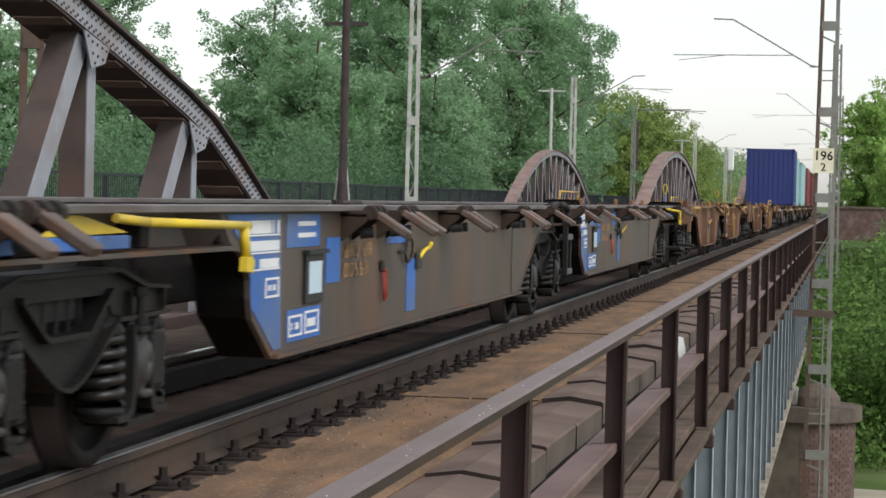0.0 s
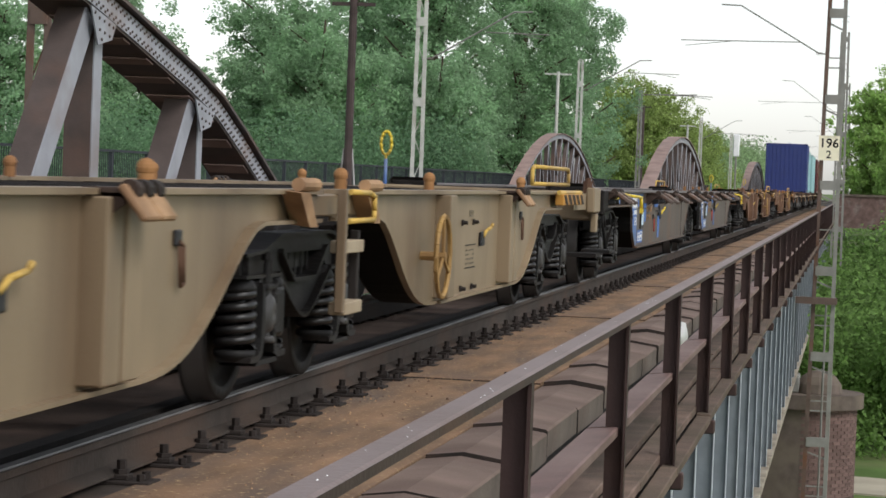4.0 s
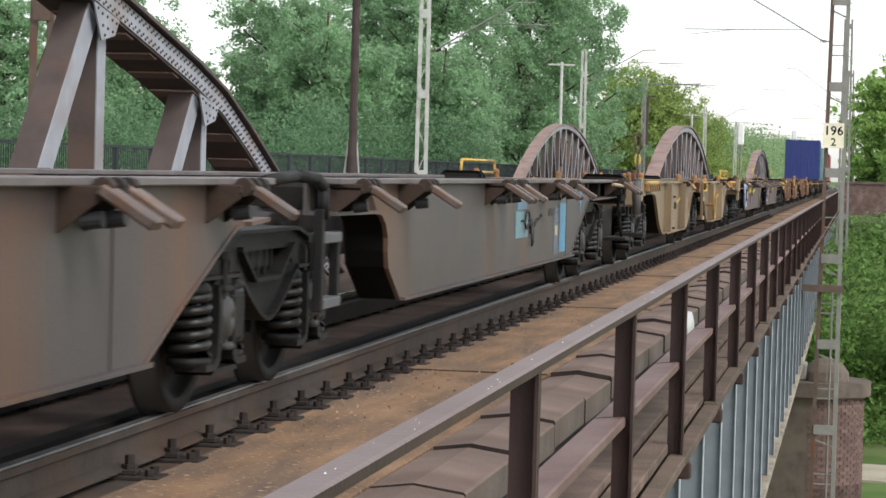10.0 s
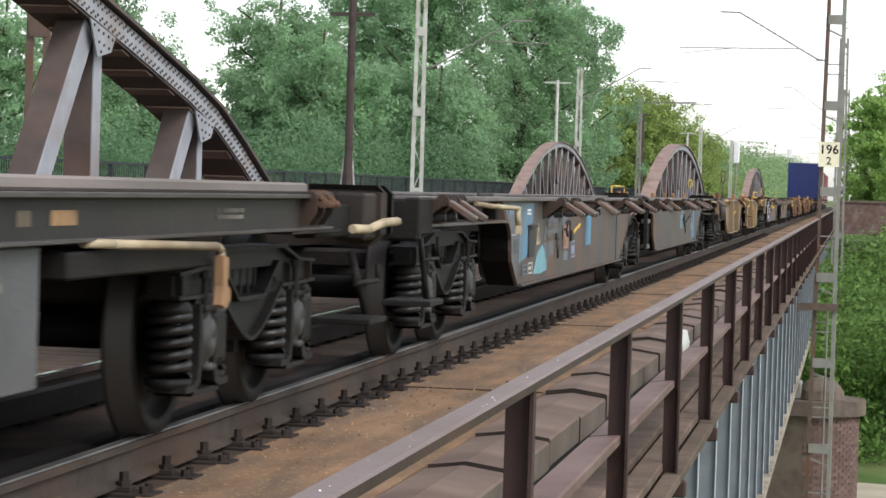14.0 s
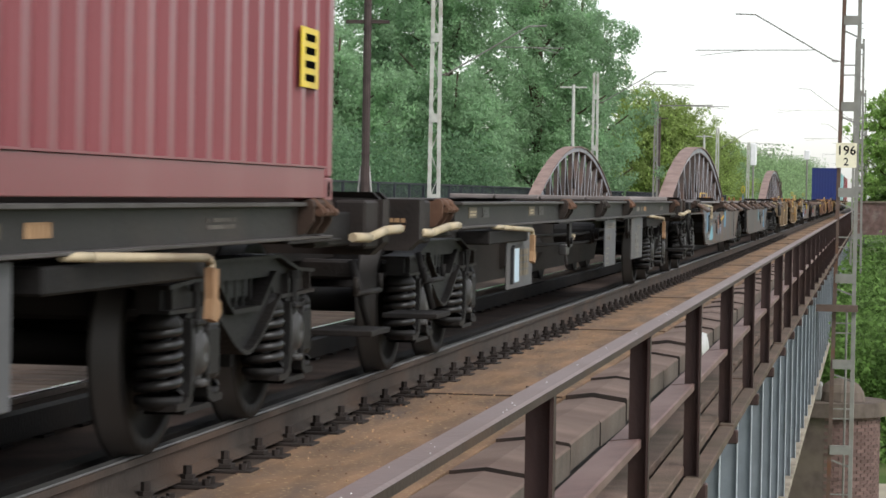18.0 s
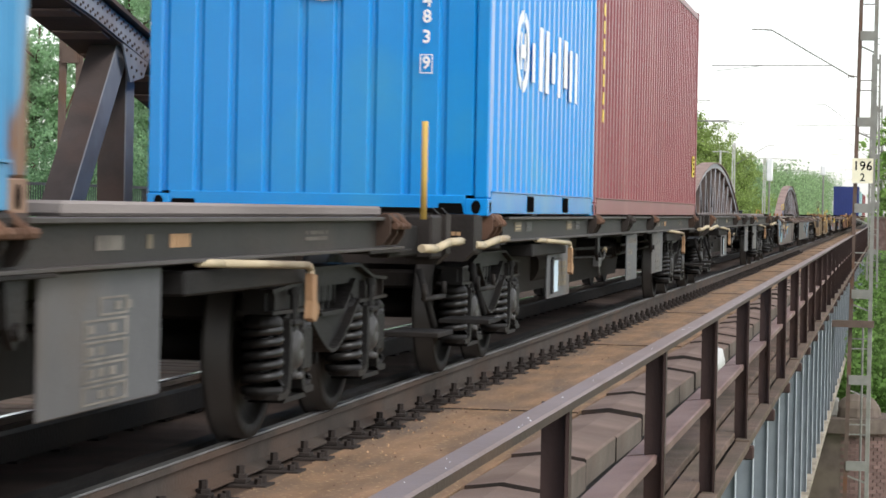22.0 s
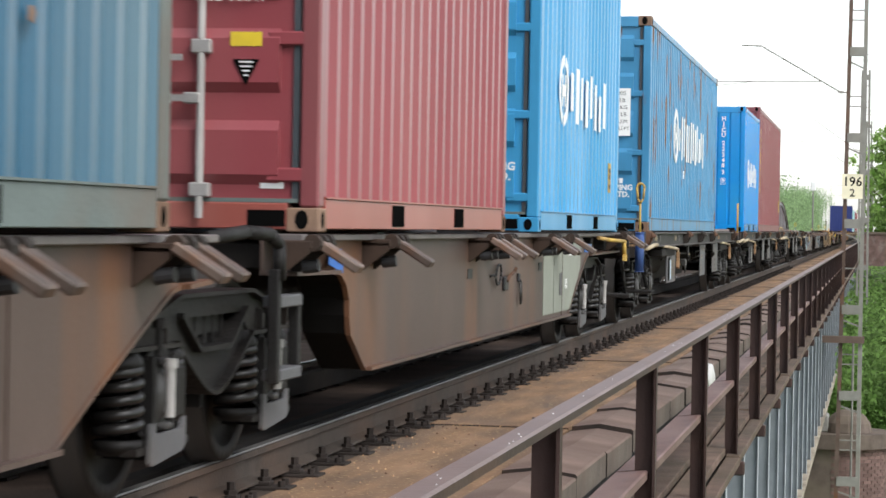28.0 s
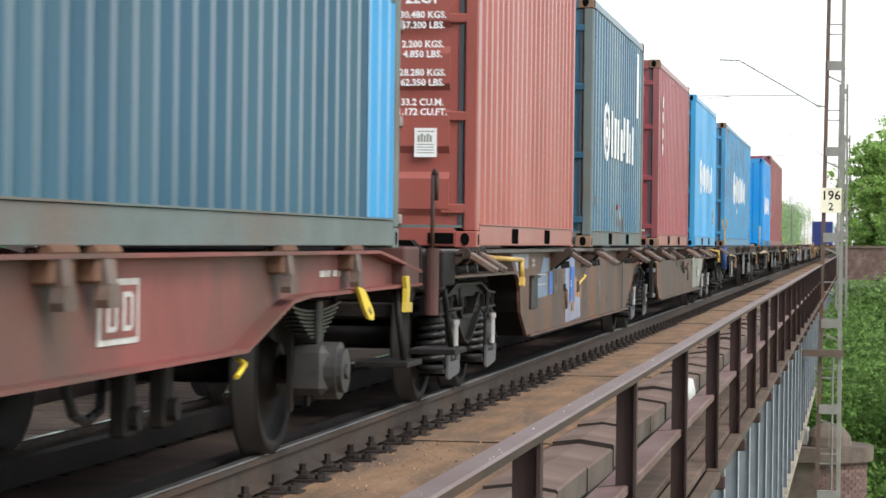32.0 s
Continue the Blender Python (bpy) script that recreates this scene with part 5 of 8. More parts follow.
outline_box(twin_c, -11.33, -11.02, 0.43, 0.52, M_LILAC2)
outline_box(twin_c, -10.95, -10.66, 0.43, 0.53, M_MARK)
shape(twin_c, [(-10.42, 0.68), (-10.2, 0.68), (-10.31, 0.87)], M_CREAM, X0 + 0.005, "warning_triangle")
bm = B()
box(bm, X0 + 0.01, X0 + 0.012, -10.325, -10.295, 0.71, 0.8)
part("triangle_mark", bm, M_BLKP, twin_c)
shape(twin_c, [(-10.54, 0.42), (-10.08, 0.41), (-9.62, 0.43), (-9.6, 0.54), (-9.96, 0.68), (-10.3, 0.6)], M_CYAN)
shape(twin_c, [(-9.71, 0.53), (-9.07, 0.57), (-9.17, 0.69), (-9.89, 0.69)], M_SLATE)
shape(twin_c, [(-9.9, 0.72), (-8.6, 0.78), (-7.9, 0.93), (-9.7, 0.94)], M_SLATE)
text_block(twin_c, -9.86, 0.71, 0.88, 15, M_FADEW, 1.0)
hook(twin_c, -8.96, 0.72, M_AXLEBOX)
patch(twin_c, -8.39, -7.94, 0.6, 0.84, M_SALMONP, X0 + 0.005)
outline_box(twin_c, -8.3, -8.02, 0.63, 0.72, M_FLAP, X0 + 0.01)
shape(twin_c, [(-8.33, 0.49), (-7.95, 0.48), (-7.93, 0.57), (-8.25, 0.58)], M_LILAC2)
outline_box(twin_c, -7.68, -7.36, 0.5, 0.67, M_LILAC)
crank(twin_c, -8.05, 0.8, M_YELD)
patch(twin_c, -6.35, -5.8, 0.6, 1.02, M_SKY, X0)
patch(twin_c, 8.3, 8.85, 0.85, 1.01, M_SKY, X0)
shape(twin_c, [(8.2, 0.61), (8.95, 0.61), (8.95, 0.83), (8.2, 0.84)], M_CYAN)
for z in (0.92, 0.96):
    bars(twin_c, 8.45, 8.75, z, z + 0.02, X0 + 0.005, 1, M_MARK, 0.9, 73)
patch(twin_c, 10.4, 10.7, 0.77, 0.84, M_BLKP, X0, "access_hole")
patch(twin_c, 10.8, 11.15, 0.4, 0.84, M_SLATE, X0)
outline_box(twin_c, 10.85, 11.12, 0.71, 0.83, M_LILAC2)
patch(twin_c, 10.87, 11.03, 0.58, 0.67, M_CREAM, X0 + 0.005)
patch(twin_c, 11.23, 11.72, 0.41, 0.88, M_SKY, X0)
shape(twin_c, [(12.95, 0.77), (13.12, 0.97), (13.0, 1.06), (12.82, 1.06)], M_SKY)
crank(twin_c, 8.8, 0.76, M_AXLEBOX)
hook(twin_c, 9.1, 0.72, M_AXLEBOX)
end_handle(twin_c, -14.6, M_CREAM)
end_handle(twin_c, 15.4, M_CREAM)

twin_d = deep_twin("grey-brown deep-sided twin container wagon with pale blue patches, loaded", -138.5, M_FISH3, 14.25, 2.75, True, True, ((1.8, 1), (4.4, 2), (8.2, 2), (10.2, 2)))
n0 = NEAR_CORNER
shape(twin_d, [(n0 - 0.92, 1.06), (n0 - 0.66, 0.93), (n0 - 0.55, 0.84), (n0 - 0.5, 0.94), (n0 + 0.07, 0.935), (n0 + 0.09, 1.065)], M_LILAC)
shape(twin_d, [(n0 + 0.66, 0.66), (n0 + 1.4, 0.67), (n0 + 1.4, 0.87), (n0 + 0.7, 0.88)], M_LILAC2)
shape(twin_d, [(n0 + 0.9, 0.88), (n0 + 1.5, 0.9), (n0 + 1.5, 1.02), (n0 + 1.1, 1.03)], M_LILAC2)
for z in (0.78, 0.87):
    patch(twin_d, n0 + 0.66, n0 + 1.3, z, z + 0.008, M_MARK, X0 + 0.005, "painted_line")
patch(twin_d, n0 + 1.55, n0 + 1.8, 0.68, 0.89, M_BLUE, X0)
shape(twin_d, [(n0 + 1.8, 0.9), (n0 + 3.0, 0.93), (n0 + 2.9, 1.0), (n0 + 1.7, 1.0)], M_LILAC2)
for z in (0.95, 0.99):
    bars(twin_d, n0 + 0.27, n0 + 0.53, z, z + 0.03, X0 + 0.005, 1, M_MARK, 0.9, 74)
label_box(twin_d, n0 + 0.2, n0 + 0.62, 0.58, 0.86)
text_block(twin_d, n0 + 1.84, 0.67, 0.86, 25, M_FADEW, 1.0)
hook(twin_d, n0 + 2.72, 0.71, M_RUSTY)
shape(twin_d, [(-8.75, 0.375), (-7.46, 0.4), (-7.5, 0.6), (-7.9, 0.63), (-7.99, 0.68), (-7.94, 0.8), (-8.06, 0.82), (-8.01, 1.0), (-8.42, 1.045), (-8.8, 1.045)], M_LILAC)
shape(twin_d, [(-8.27, 0.48), (-8.07, 0.47), (-8.02, 0.57), (-7.93, 0.62), (-7.47, 0.6), (-7.44, 0.71), (-7.67, 0.76), (-7.91, 0.82), (-8.08, 0.81), (-8.08, 0.56), (-8.26, 0.56)], M_FLAP, X0 + 0.005, "bare_patch", "bare tan patch")
patch(twin_d, -8.45, -8.09, 0.58, 0.92, M_BLUE, X0 + 0.01)
bars(twin_d, -8.43, -8.36, 0.72, 0.8, X0 + 0.015, 2, M_WHITE, 0.7, 75)
crank(twin_d, n0 + 3.45, 0.79, M_YELD, False)
# faint chalk scribble
for y0, z0, y1, z1 in ((-5.62, 0.52, -5.4, 0.87), (-5.66, 0.7, -5.5, 0.75), (-5.75, 0.84, -5.62, 0.6), (-5.13, 0.64, -5.09, 0.72), (-5.1, 0.87, -4.98, 0.93), (-4.92, 0.81, -4.78, 0.84),
                       (-4.77, 0.5, -4.73, 0.57), (-7.1, 0.52, -7.06, 0.63), (-6.8, 0.5, -6.76, 0.6), (-6.98, 0.64, -6.92, 0.77), (-7.16, 0.8, -7.1, 0.89), (-7.0, 0.88, -6.93, 0.95)):
    bm = B()
    prism(bm, [(y0, z0), (y0 + 0.035, z0 - 0.01), ((y0 + y1) / 2 + 0.05, (z0 + z1) / 2), (y1 + 0.025, z1), (y1, z1 - 0.015), ((y0 + y1) / 2, (z0 + z1) / 2 - 0.01)], X0, X0 + 0.003, "x")
    part("chalk_stroke", bm, M_FADEW, twin_d)
n0 = -135.75 + 138.5
shape(twin_d, [(n0 - 0.95, 0.95), (n0 - 0.6, 0.9), (n0 - 0.65, 1.03), (n0 - 0.95, 1.03)], M_BLUE)
patch(twin_d, n0 + 7.3, n0 + 7.95, 0.4, 1.02, M_PALE, X0)
patch(twin_d, n0 + 7.99, n0 + 9.1, 0.4, 1.02, M_PALE, X0)
shape(twin_d, [(n0 + 9.1, 0.4), (n0 + 9.15, 0.42), (n0 + 9.9, 0.78), (n0 + 9.9, 1.02), (n0 + 9.1, 1.02)], M_PALE)
patch(twin_d, n0 + 8.35, n0 + 8.5, 0.55, 0.75, M_PLATE, X0 + 0.005)
bars(twin_d, n0 + 9.0, n0 + 9.2, 0.9, 0.97, X0 + 0.005, 1, M_WHITE, 0.9, 71)
bars(twin_d, n0 + 8.75, n0 + 8.9, 0.6, 0.7, X0 + 0.005, 1, M_WHITE, 0.9, 72)
patch(twin_d, n0 + 3.4, n0 + 3.6, 0.79, 0.86, M_BLKP, X0, "access_hole")
patch(twin_d, n0 + 7.0, n0 + 7.2, 0.79, 0.86, M_BLKP, X0, "access_hole")
crank(twin_d, n0 + 4.7, 0.8, M_RUSTY)
hook(twin_d, n0 + 5.8, 0.74, M_AXLEBOX)
patch(twin_d, n0 + 10.2, n0 + 10.8, 0.92, 1.0, M_BLUE, X0 + 0.005)
end_handle(twin_d, -14.9, M_YELD)
end_handle(twin_d, 13.4, M_YELD)


def beige_unit(w, n0, f0, body):
    """A short curved-belly unit: side webs with curved ends, uprights and flanges."""
    top = 1.06
    def curve(y0, sgn):
        pts = []
        for u in np.linspace(0, 1, 13):
            a = u ** 1.6
            pts.append((y0 + sgn * 2.15 * u, 0.325 + 0.605 * (3 * a * a - 2 * a ** 3)))
        return pts
    for s in (-1, 1):
        left, right = curve(n0, -1), curve(f0, 1)
        bm = B()
        prism(bm, right + [(f0 + 3.4, 0.93), (f0 + 3.4, top), (n0 - 3.4, top), (n0 - 3.4, 0.93)] + left[::-1], s * WEB - 0.008, s * WEB + 0.008, "x")
        part("side_web", bm, body, w)
        bm = B()
        edge = [(n0 - 3.4, 0.93)] + left[::-1] + right + [(f0 + 3.4, 0.93)]
        for p, q in zip(edge, edge[1:]):
            a, b = sorted((s * (WEB - 0.01), s * (WEB + (0.03 if q[0] <= n0 else 0.06))))
            prism(bm, [p, q, (q[0], q[1] - 0.02), (p[0], p[1] - 0.02)], a, b, "x")
        a, b = sorted((s * (WEB - 0.1), s * (WEB + 0.06)))
        prism(bm, [(n0 - 3.4, top), (f0 + 3.4, top), (f0 + 3.4, top + 0.025), (n0 - 3.4, top + 0.025)], a, b, "x")
        part("edge_flange", bm, body, w)
        for y0, y1 in ((n0 - 0.06, n0 + 0.2), (f0 - 0.52, f0 - 0.32), (f0 - 0.27, f0 - 0.06)):
            bm = B()
            a, b = sorted((s * WEB, s * (WEB + 0.115)))
            box(bm, a, b, y0, y1, 0.345, 1.055, 0.008)
            part("upright", bm, body, w)
    bm = B()
    y = n0 - 3.2
    while y < f0 + 3.3:
        part("cross_member", CROSS, None, w, at=pose(0, y, 0))
        y += 1.1
    box(bm, -0.22, 0.22, n0 - 3.4, f0 + 3.4, 0.8, 1.05)
    part("centre_sill", bm, M_FRAME, w)
    for s in (-1, 1):
        hinge = part("stop_hinge", HINGE, None, w, at=pose(s * (WEB + 0.05), f0 - 0.3, 1.07, 0, 0, 0 if s > 0 else 180))
        for d in (-0.11, 0.11):
            bm = B()
            bar(bm, (0.1, d, 0.03), (0.2, d, -0.1), 0.19, 0.03)
            bmesh.ops.bevel(bm, geom=bm.edges[:], offset=0.008, segments=1, affect="EDGES")
            part("stop_flap", bm, M_FLAP, hinge, "pale rubbed steel flap")
    x = WEB + 0.01
    for z in (0.365, 0.85):
        for d in (0.45, 1.08, 1.6):
            bm = B()
            rod(bm, (x, n0 + d, z), (x + 0.045, n0 + d, z), 0.014, 8)
            box(bm, x, x + 0.012, n0 + d - 0.02, n0 + d + 0.035, z - 0.022, z + 0.022)
            part("stud", bm, M_STOCK, w)
    crank(w, n0 + 1.62, 0.79, M_YELD, False)
    for z in (0.675, 0.505):
        patch(w, n0 + 1.28, n0 + 1.75, z, z + 0.008, M_STOCK, x, "painted_line")
    for k in range(4):
        bars(w, n0 + 1.3, n0 + 1.7, 0.535 + 0.033 * k, 0.55 + 0.033 * k, x, 1, M_GREYED, 0.9, 31 + k)
    outline_box(w, n0 + 1.42, n0 + 1.6, 0.89, 0.94, M_GREYED, x)
    hook(w, n0 + 4.2, 0.86, M_RUSTY)
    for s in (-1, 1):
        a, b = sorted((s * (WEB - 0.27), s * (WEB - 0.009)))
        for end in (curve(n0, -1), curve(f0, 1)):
            # underside of the curved end, its shade painted black
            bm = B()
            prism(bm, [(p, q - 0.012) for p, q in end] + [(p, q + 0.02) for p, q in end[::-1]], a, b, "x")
            part("end_plate", bm, M_PITCH, w, "curved end plate darkened as shade")
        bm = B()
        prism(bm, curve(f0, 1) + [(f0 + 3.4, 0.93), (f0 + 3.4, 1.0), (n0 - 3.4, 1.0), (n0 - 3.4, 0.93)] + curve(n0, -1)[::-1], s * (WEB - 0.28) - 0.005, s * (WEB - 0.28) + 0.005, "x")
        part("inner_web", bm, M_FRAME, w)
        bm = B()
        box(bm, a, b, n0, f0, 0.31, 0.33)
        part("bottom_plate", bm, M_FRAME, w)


def striped_bar(w, y0, y1):
    """A warning board with black and yellow slanted stripes at the sill."""
    bm = B()
    box(bm, 1.16, 1.24, y0, y1, 0.955, 1.06, 0.008)
    b = part("warning_bar", bm, M_AMBER, w, "yellow warning bar with black stripes")
    bm = B()
    n = 5
    for k in range(n):
        y = y0 + (y1 - y0) * (k + 0.12) / n
        d = (y1 - y0) / n * 0.5
        prism(bm, [(y + 0.17, 0.96), (y + d + 0.17, 0.96), (y + d - 0.02, 1.055), (y - 0.02, 1.055)], 1.241, 1.244, "x")
    tagged(part("stripes", bm, M_STOCK, b), kind="stuff")
    bm = B()
    rod(bm, (1.2, y0 - 0.05, 1.075), (1.2, y1 + 0.05, 1.075), 0.022, 8)
    part("bar_rim", bm, M_YELD, b)


def beige_twin(label, s_mid, body, turning=True, colour=M_YELD):
    w = thing("container_flat_wagon", label, "railway wagon", "wagons of the train")
    half = 10.72
    for y in (-half, 0, half):
        bogie(w, y, turning)
    beige_unit(w, -half / 2 - 1.75, -half / 2 + 1.7, body)
    beige_unit(w, half / 2 - 1.75, half / 2 + 1.7, body)
    for sgn, end in ((-1, -half - 2.25), (1, half + 2.25)):
        bm = B()
        box(bm, -1.22, 1.22, min(end, end - sgn * 0.14), max(end, end - sgn * 0.14), 0.78, 1.085, 0.02)
        box(bm, 1.18, 1.27, min(end, end - sgn * (0.6 if sgn > 0 else 0.3)), max(end, end - sgn * (0.6 if sgn > 0 else 0.3)), 0.865 if sgn > 0 else 0.84, 1.13, 0.015)
        for x in (-1.1, 1.1):
            box(bm, x - 0.08, x + 0.08, min(end, end - sgn * 1.7), max(end, end - sgn * 1.7), 0.9, 1.06)
        part("headstock", bm, body, w)
        bm = B()
        box(bm, 1.19, 1.25, min(end, end - sgn * 0.2), max(end, end - sgn * 0.2), 0.655, 0.865, 0.01)
        part("step_hanger", bm, body, w)
        bm = B()
        box(bm, 0.95, 1.3, min(end - sgn * 0.1, end - sgn * 0.55), max(end - sgn * 0.1, end - sgn * 0.55), 0.4, 0.44)
        part("footstep", bm, M_FRAME, w)
        buffers(w, end, sgn)
        bm = B()
        rod(bm, (1.16, end - sgn * 0.3, 1.07), (1.16, end - sgn * 0.3, 1.2), 0.05)
        rod(bm, (1.16, end - sgn * 0.3, 1.2), (1.16, end - sgn * 0.3, 1.23), 0.03)
        part("twist_lock", bm, M_RUSTY, w)
    for sx in (-1.0, 1.0):
        for y in (-11.8, -10.0, -3.0, 0.9, 3.86, 8.6):
            bm = B()
            rod(bm, (sx, y, 1.08), (sx, y, 1.15), 0.036, 12)
            bmesh.ops.create_uvsphere(bm, u_segments=12, v_segments=8, radius=0.043, matrix=pose(sx, y, 1.165))
            part("spigot", bm, M_SPIGOT, w, "orange-brown container spigot")
    striped_bar(w, half - 0.85, half + 0.85)
    striped_bar(w, -half - 0.75, -half + 1.05)
    for x, y in ((1.0, half + 0.1), (-1.1, -11.0)):
        handle(w, [(x, y - 1.45, 1.15), (x, y - 1.43, 1.28), (x, y - 1.35, 1.31), (x, y + 1.35, 1.31), (x, y + 1.43, 1.28), (x, y + 1.45, 1.15), (x, y - 1.45, 1.15)], colour, 0.02, "tube_rail", "yellow tube rail")
    # handwheel on the front half's web
    bm = B()
    y, z, r = 3.02, 0.65, 0.27
    for k in range(20):
        a, b = k * math.tau / 20, (k + 1) * math.tau / 20
        rod(bm, (1.26, y + r * math.cos(a), z + r * math.sin(a)), (1.26, y + r * math.cos(b), z + r * math.sin(b)), 0.018, 5)
    for k in range(3):
        a = k * math.tau / 3 + 1.65
        rod(bm, (1.26, y, z), (1.26, y + r * math.cos(a), z + r * math.sin(a)), 0.014, 5)
    rod(bm, (1.1, y, z), (1.28, y, z), 0.03)
    part("handwheel", bm, M_TAN if colour == M_YELD else colour, w, "tan-yellow brake handwheel")
    handle(w, [(1.24, 0.05, 1.075), (1.25, 0.55, 1.07), (1.25, 0.66, 1.05), (1.25, 0.68, 0.97), (1.25, 0.66, 0.92), (1.22, 0.1, 0.915)], colour, 0.016, "grab_handle", "dull yellow grab handle")
    # joint of the two halves: beam, slanted brackets and a step ladder
    bm = B()
    box(bm, 1.02, 1.13, -0.62, 0.95, 0.94, 1.06, 0.01)
    part("joint_beam", bm, body, w)
    for y in (-0.95, 0.72):
        bm = B()
        slab(bm, [(1.19, y - 0.2, 1.075), (1.19, y + 0.02, 1.075), (1.17, y + 0.3, 0.9), (1.17, y + 0.12, 0.9)], 0.1)
        part("bracket", bm, M_FLAP, w, "rust-worn slanted bracket")
        bm = B()
        rod(bm, (1.19, y - 0.05, 1.11), (1.19, y + 0.35, 1.11), 0.035, 10)
        part("lock_roll", bm, M_FLAP, w)
    for y, x in ((0.0, 1.235), (0.52, 1.2)):
        bm = B()
        box(bm, x - 0.05, x, y - 0.03, y + 0.03, 0.42, 1.09 if y == 0 else 0.86, 0.006)
        part("ladder_post", bm, body if y == 0 else M_STOCK, w)
    for z in (0.44, 0.775):
        bm = B()
        box(bm, 1.14, 1.235, 0.035, 0.49, z - 0.035, z + 0.035, 0.006)
        part("ladder_rung", bm, M_PALEB, w, "pale worn rung")
    y = half + 2.6
    handle(w, [(-1.15, y, 0.9), (-1.15, y, 1.36)], M_BLUE, 0.02, "lever_stem", "blue lever stem")
    pts = [(-1.15 + 0.06 * math.sin(a), y, 1.53 + 0.13 * math.cos(a)) for a in np.linspace(0, math.tau, 13)]
    handle(w, [(-1.15, y, 1.35), (-1.15, y, 1.4)] + pts[6:] + pts[1:7], M_YEL, 0.016, "loop_handle", "yellow loop handle")
    bm = B()
    box(bm, 1.1, 1.16, -half / 2 - 1.2, -half / 2 - 0.75, 0.6, 0.92, 0.012)
    part("label_box", bm, M_BLKP, w)
    return rolling(w, s_mid)


def link_handle(w, x, y, z0, z1, material, label, sleeve, name, low):
    """A lever in a sleeve with a long oval link at its top."""
    bm = B()
    rod(bm, (x, y, low), (x, y, low + 0.43), 0.05, 16)
    rod(bm, (x, y, low - 0.012), (x, y, low), 0.056, 16)
    rod(bm, (x, y, low + 0.41), (x, y, low + 0.43), 0.054, 16)
    part("lever_sleeve", bm, sleeve, w, name, smooth=True)
    ring = [(x + 0.042 * math.sin(a), y, z1 - 0.045 + 0.045 * math.cos(a)) for a in np.linspace(-1.57, 1.57, 7)] + [(x + 0.03, y, z0 + 0.07), (x, y, z0 + 0.02), (x - 0.03, y, z0 + 0.07)]
    handle(w, [(x, y, low + 0.4), (x, y, z0 + 0.02)] + [ring[-1]] + ring[:-1] + [(x, y, z0 + 0.02)], material, 0.013, "loop_handle", label)


beige_twin("beige curved-belly twin container wagon with black and yellow bars, empty", -7.45, M_BEIGE)
link_handle(twin_c, 1.33, 17.0, 1.4, 1.68, M_MASTDARK, "rusty oval link handle", M_PLATE, "dark grey lever sleeve", 0.7)
link_handle(twin_d, 1.33, 16.3, 1.42, 1.66, M_YELD, "dull yellow oval link handle", M_NAVYP, "dark blue lever sleeve", 0.69)
beige_twin("rusty brown curved-belly twin container wagon, empty", 54.9, M_BROWNW, False)
beige_twin("brown curved-belly twin container wagon far ahead, empty", 82.4, M_BROWNW, False)


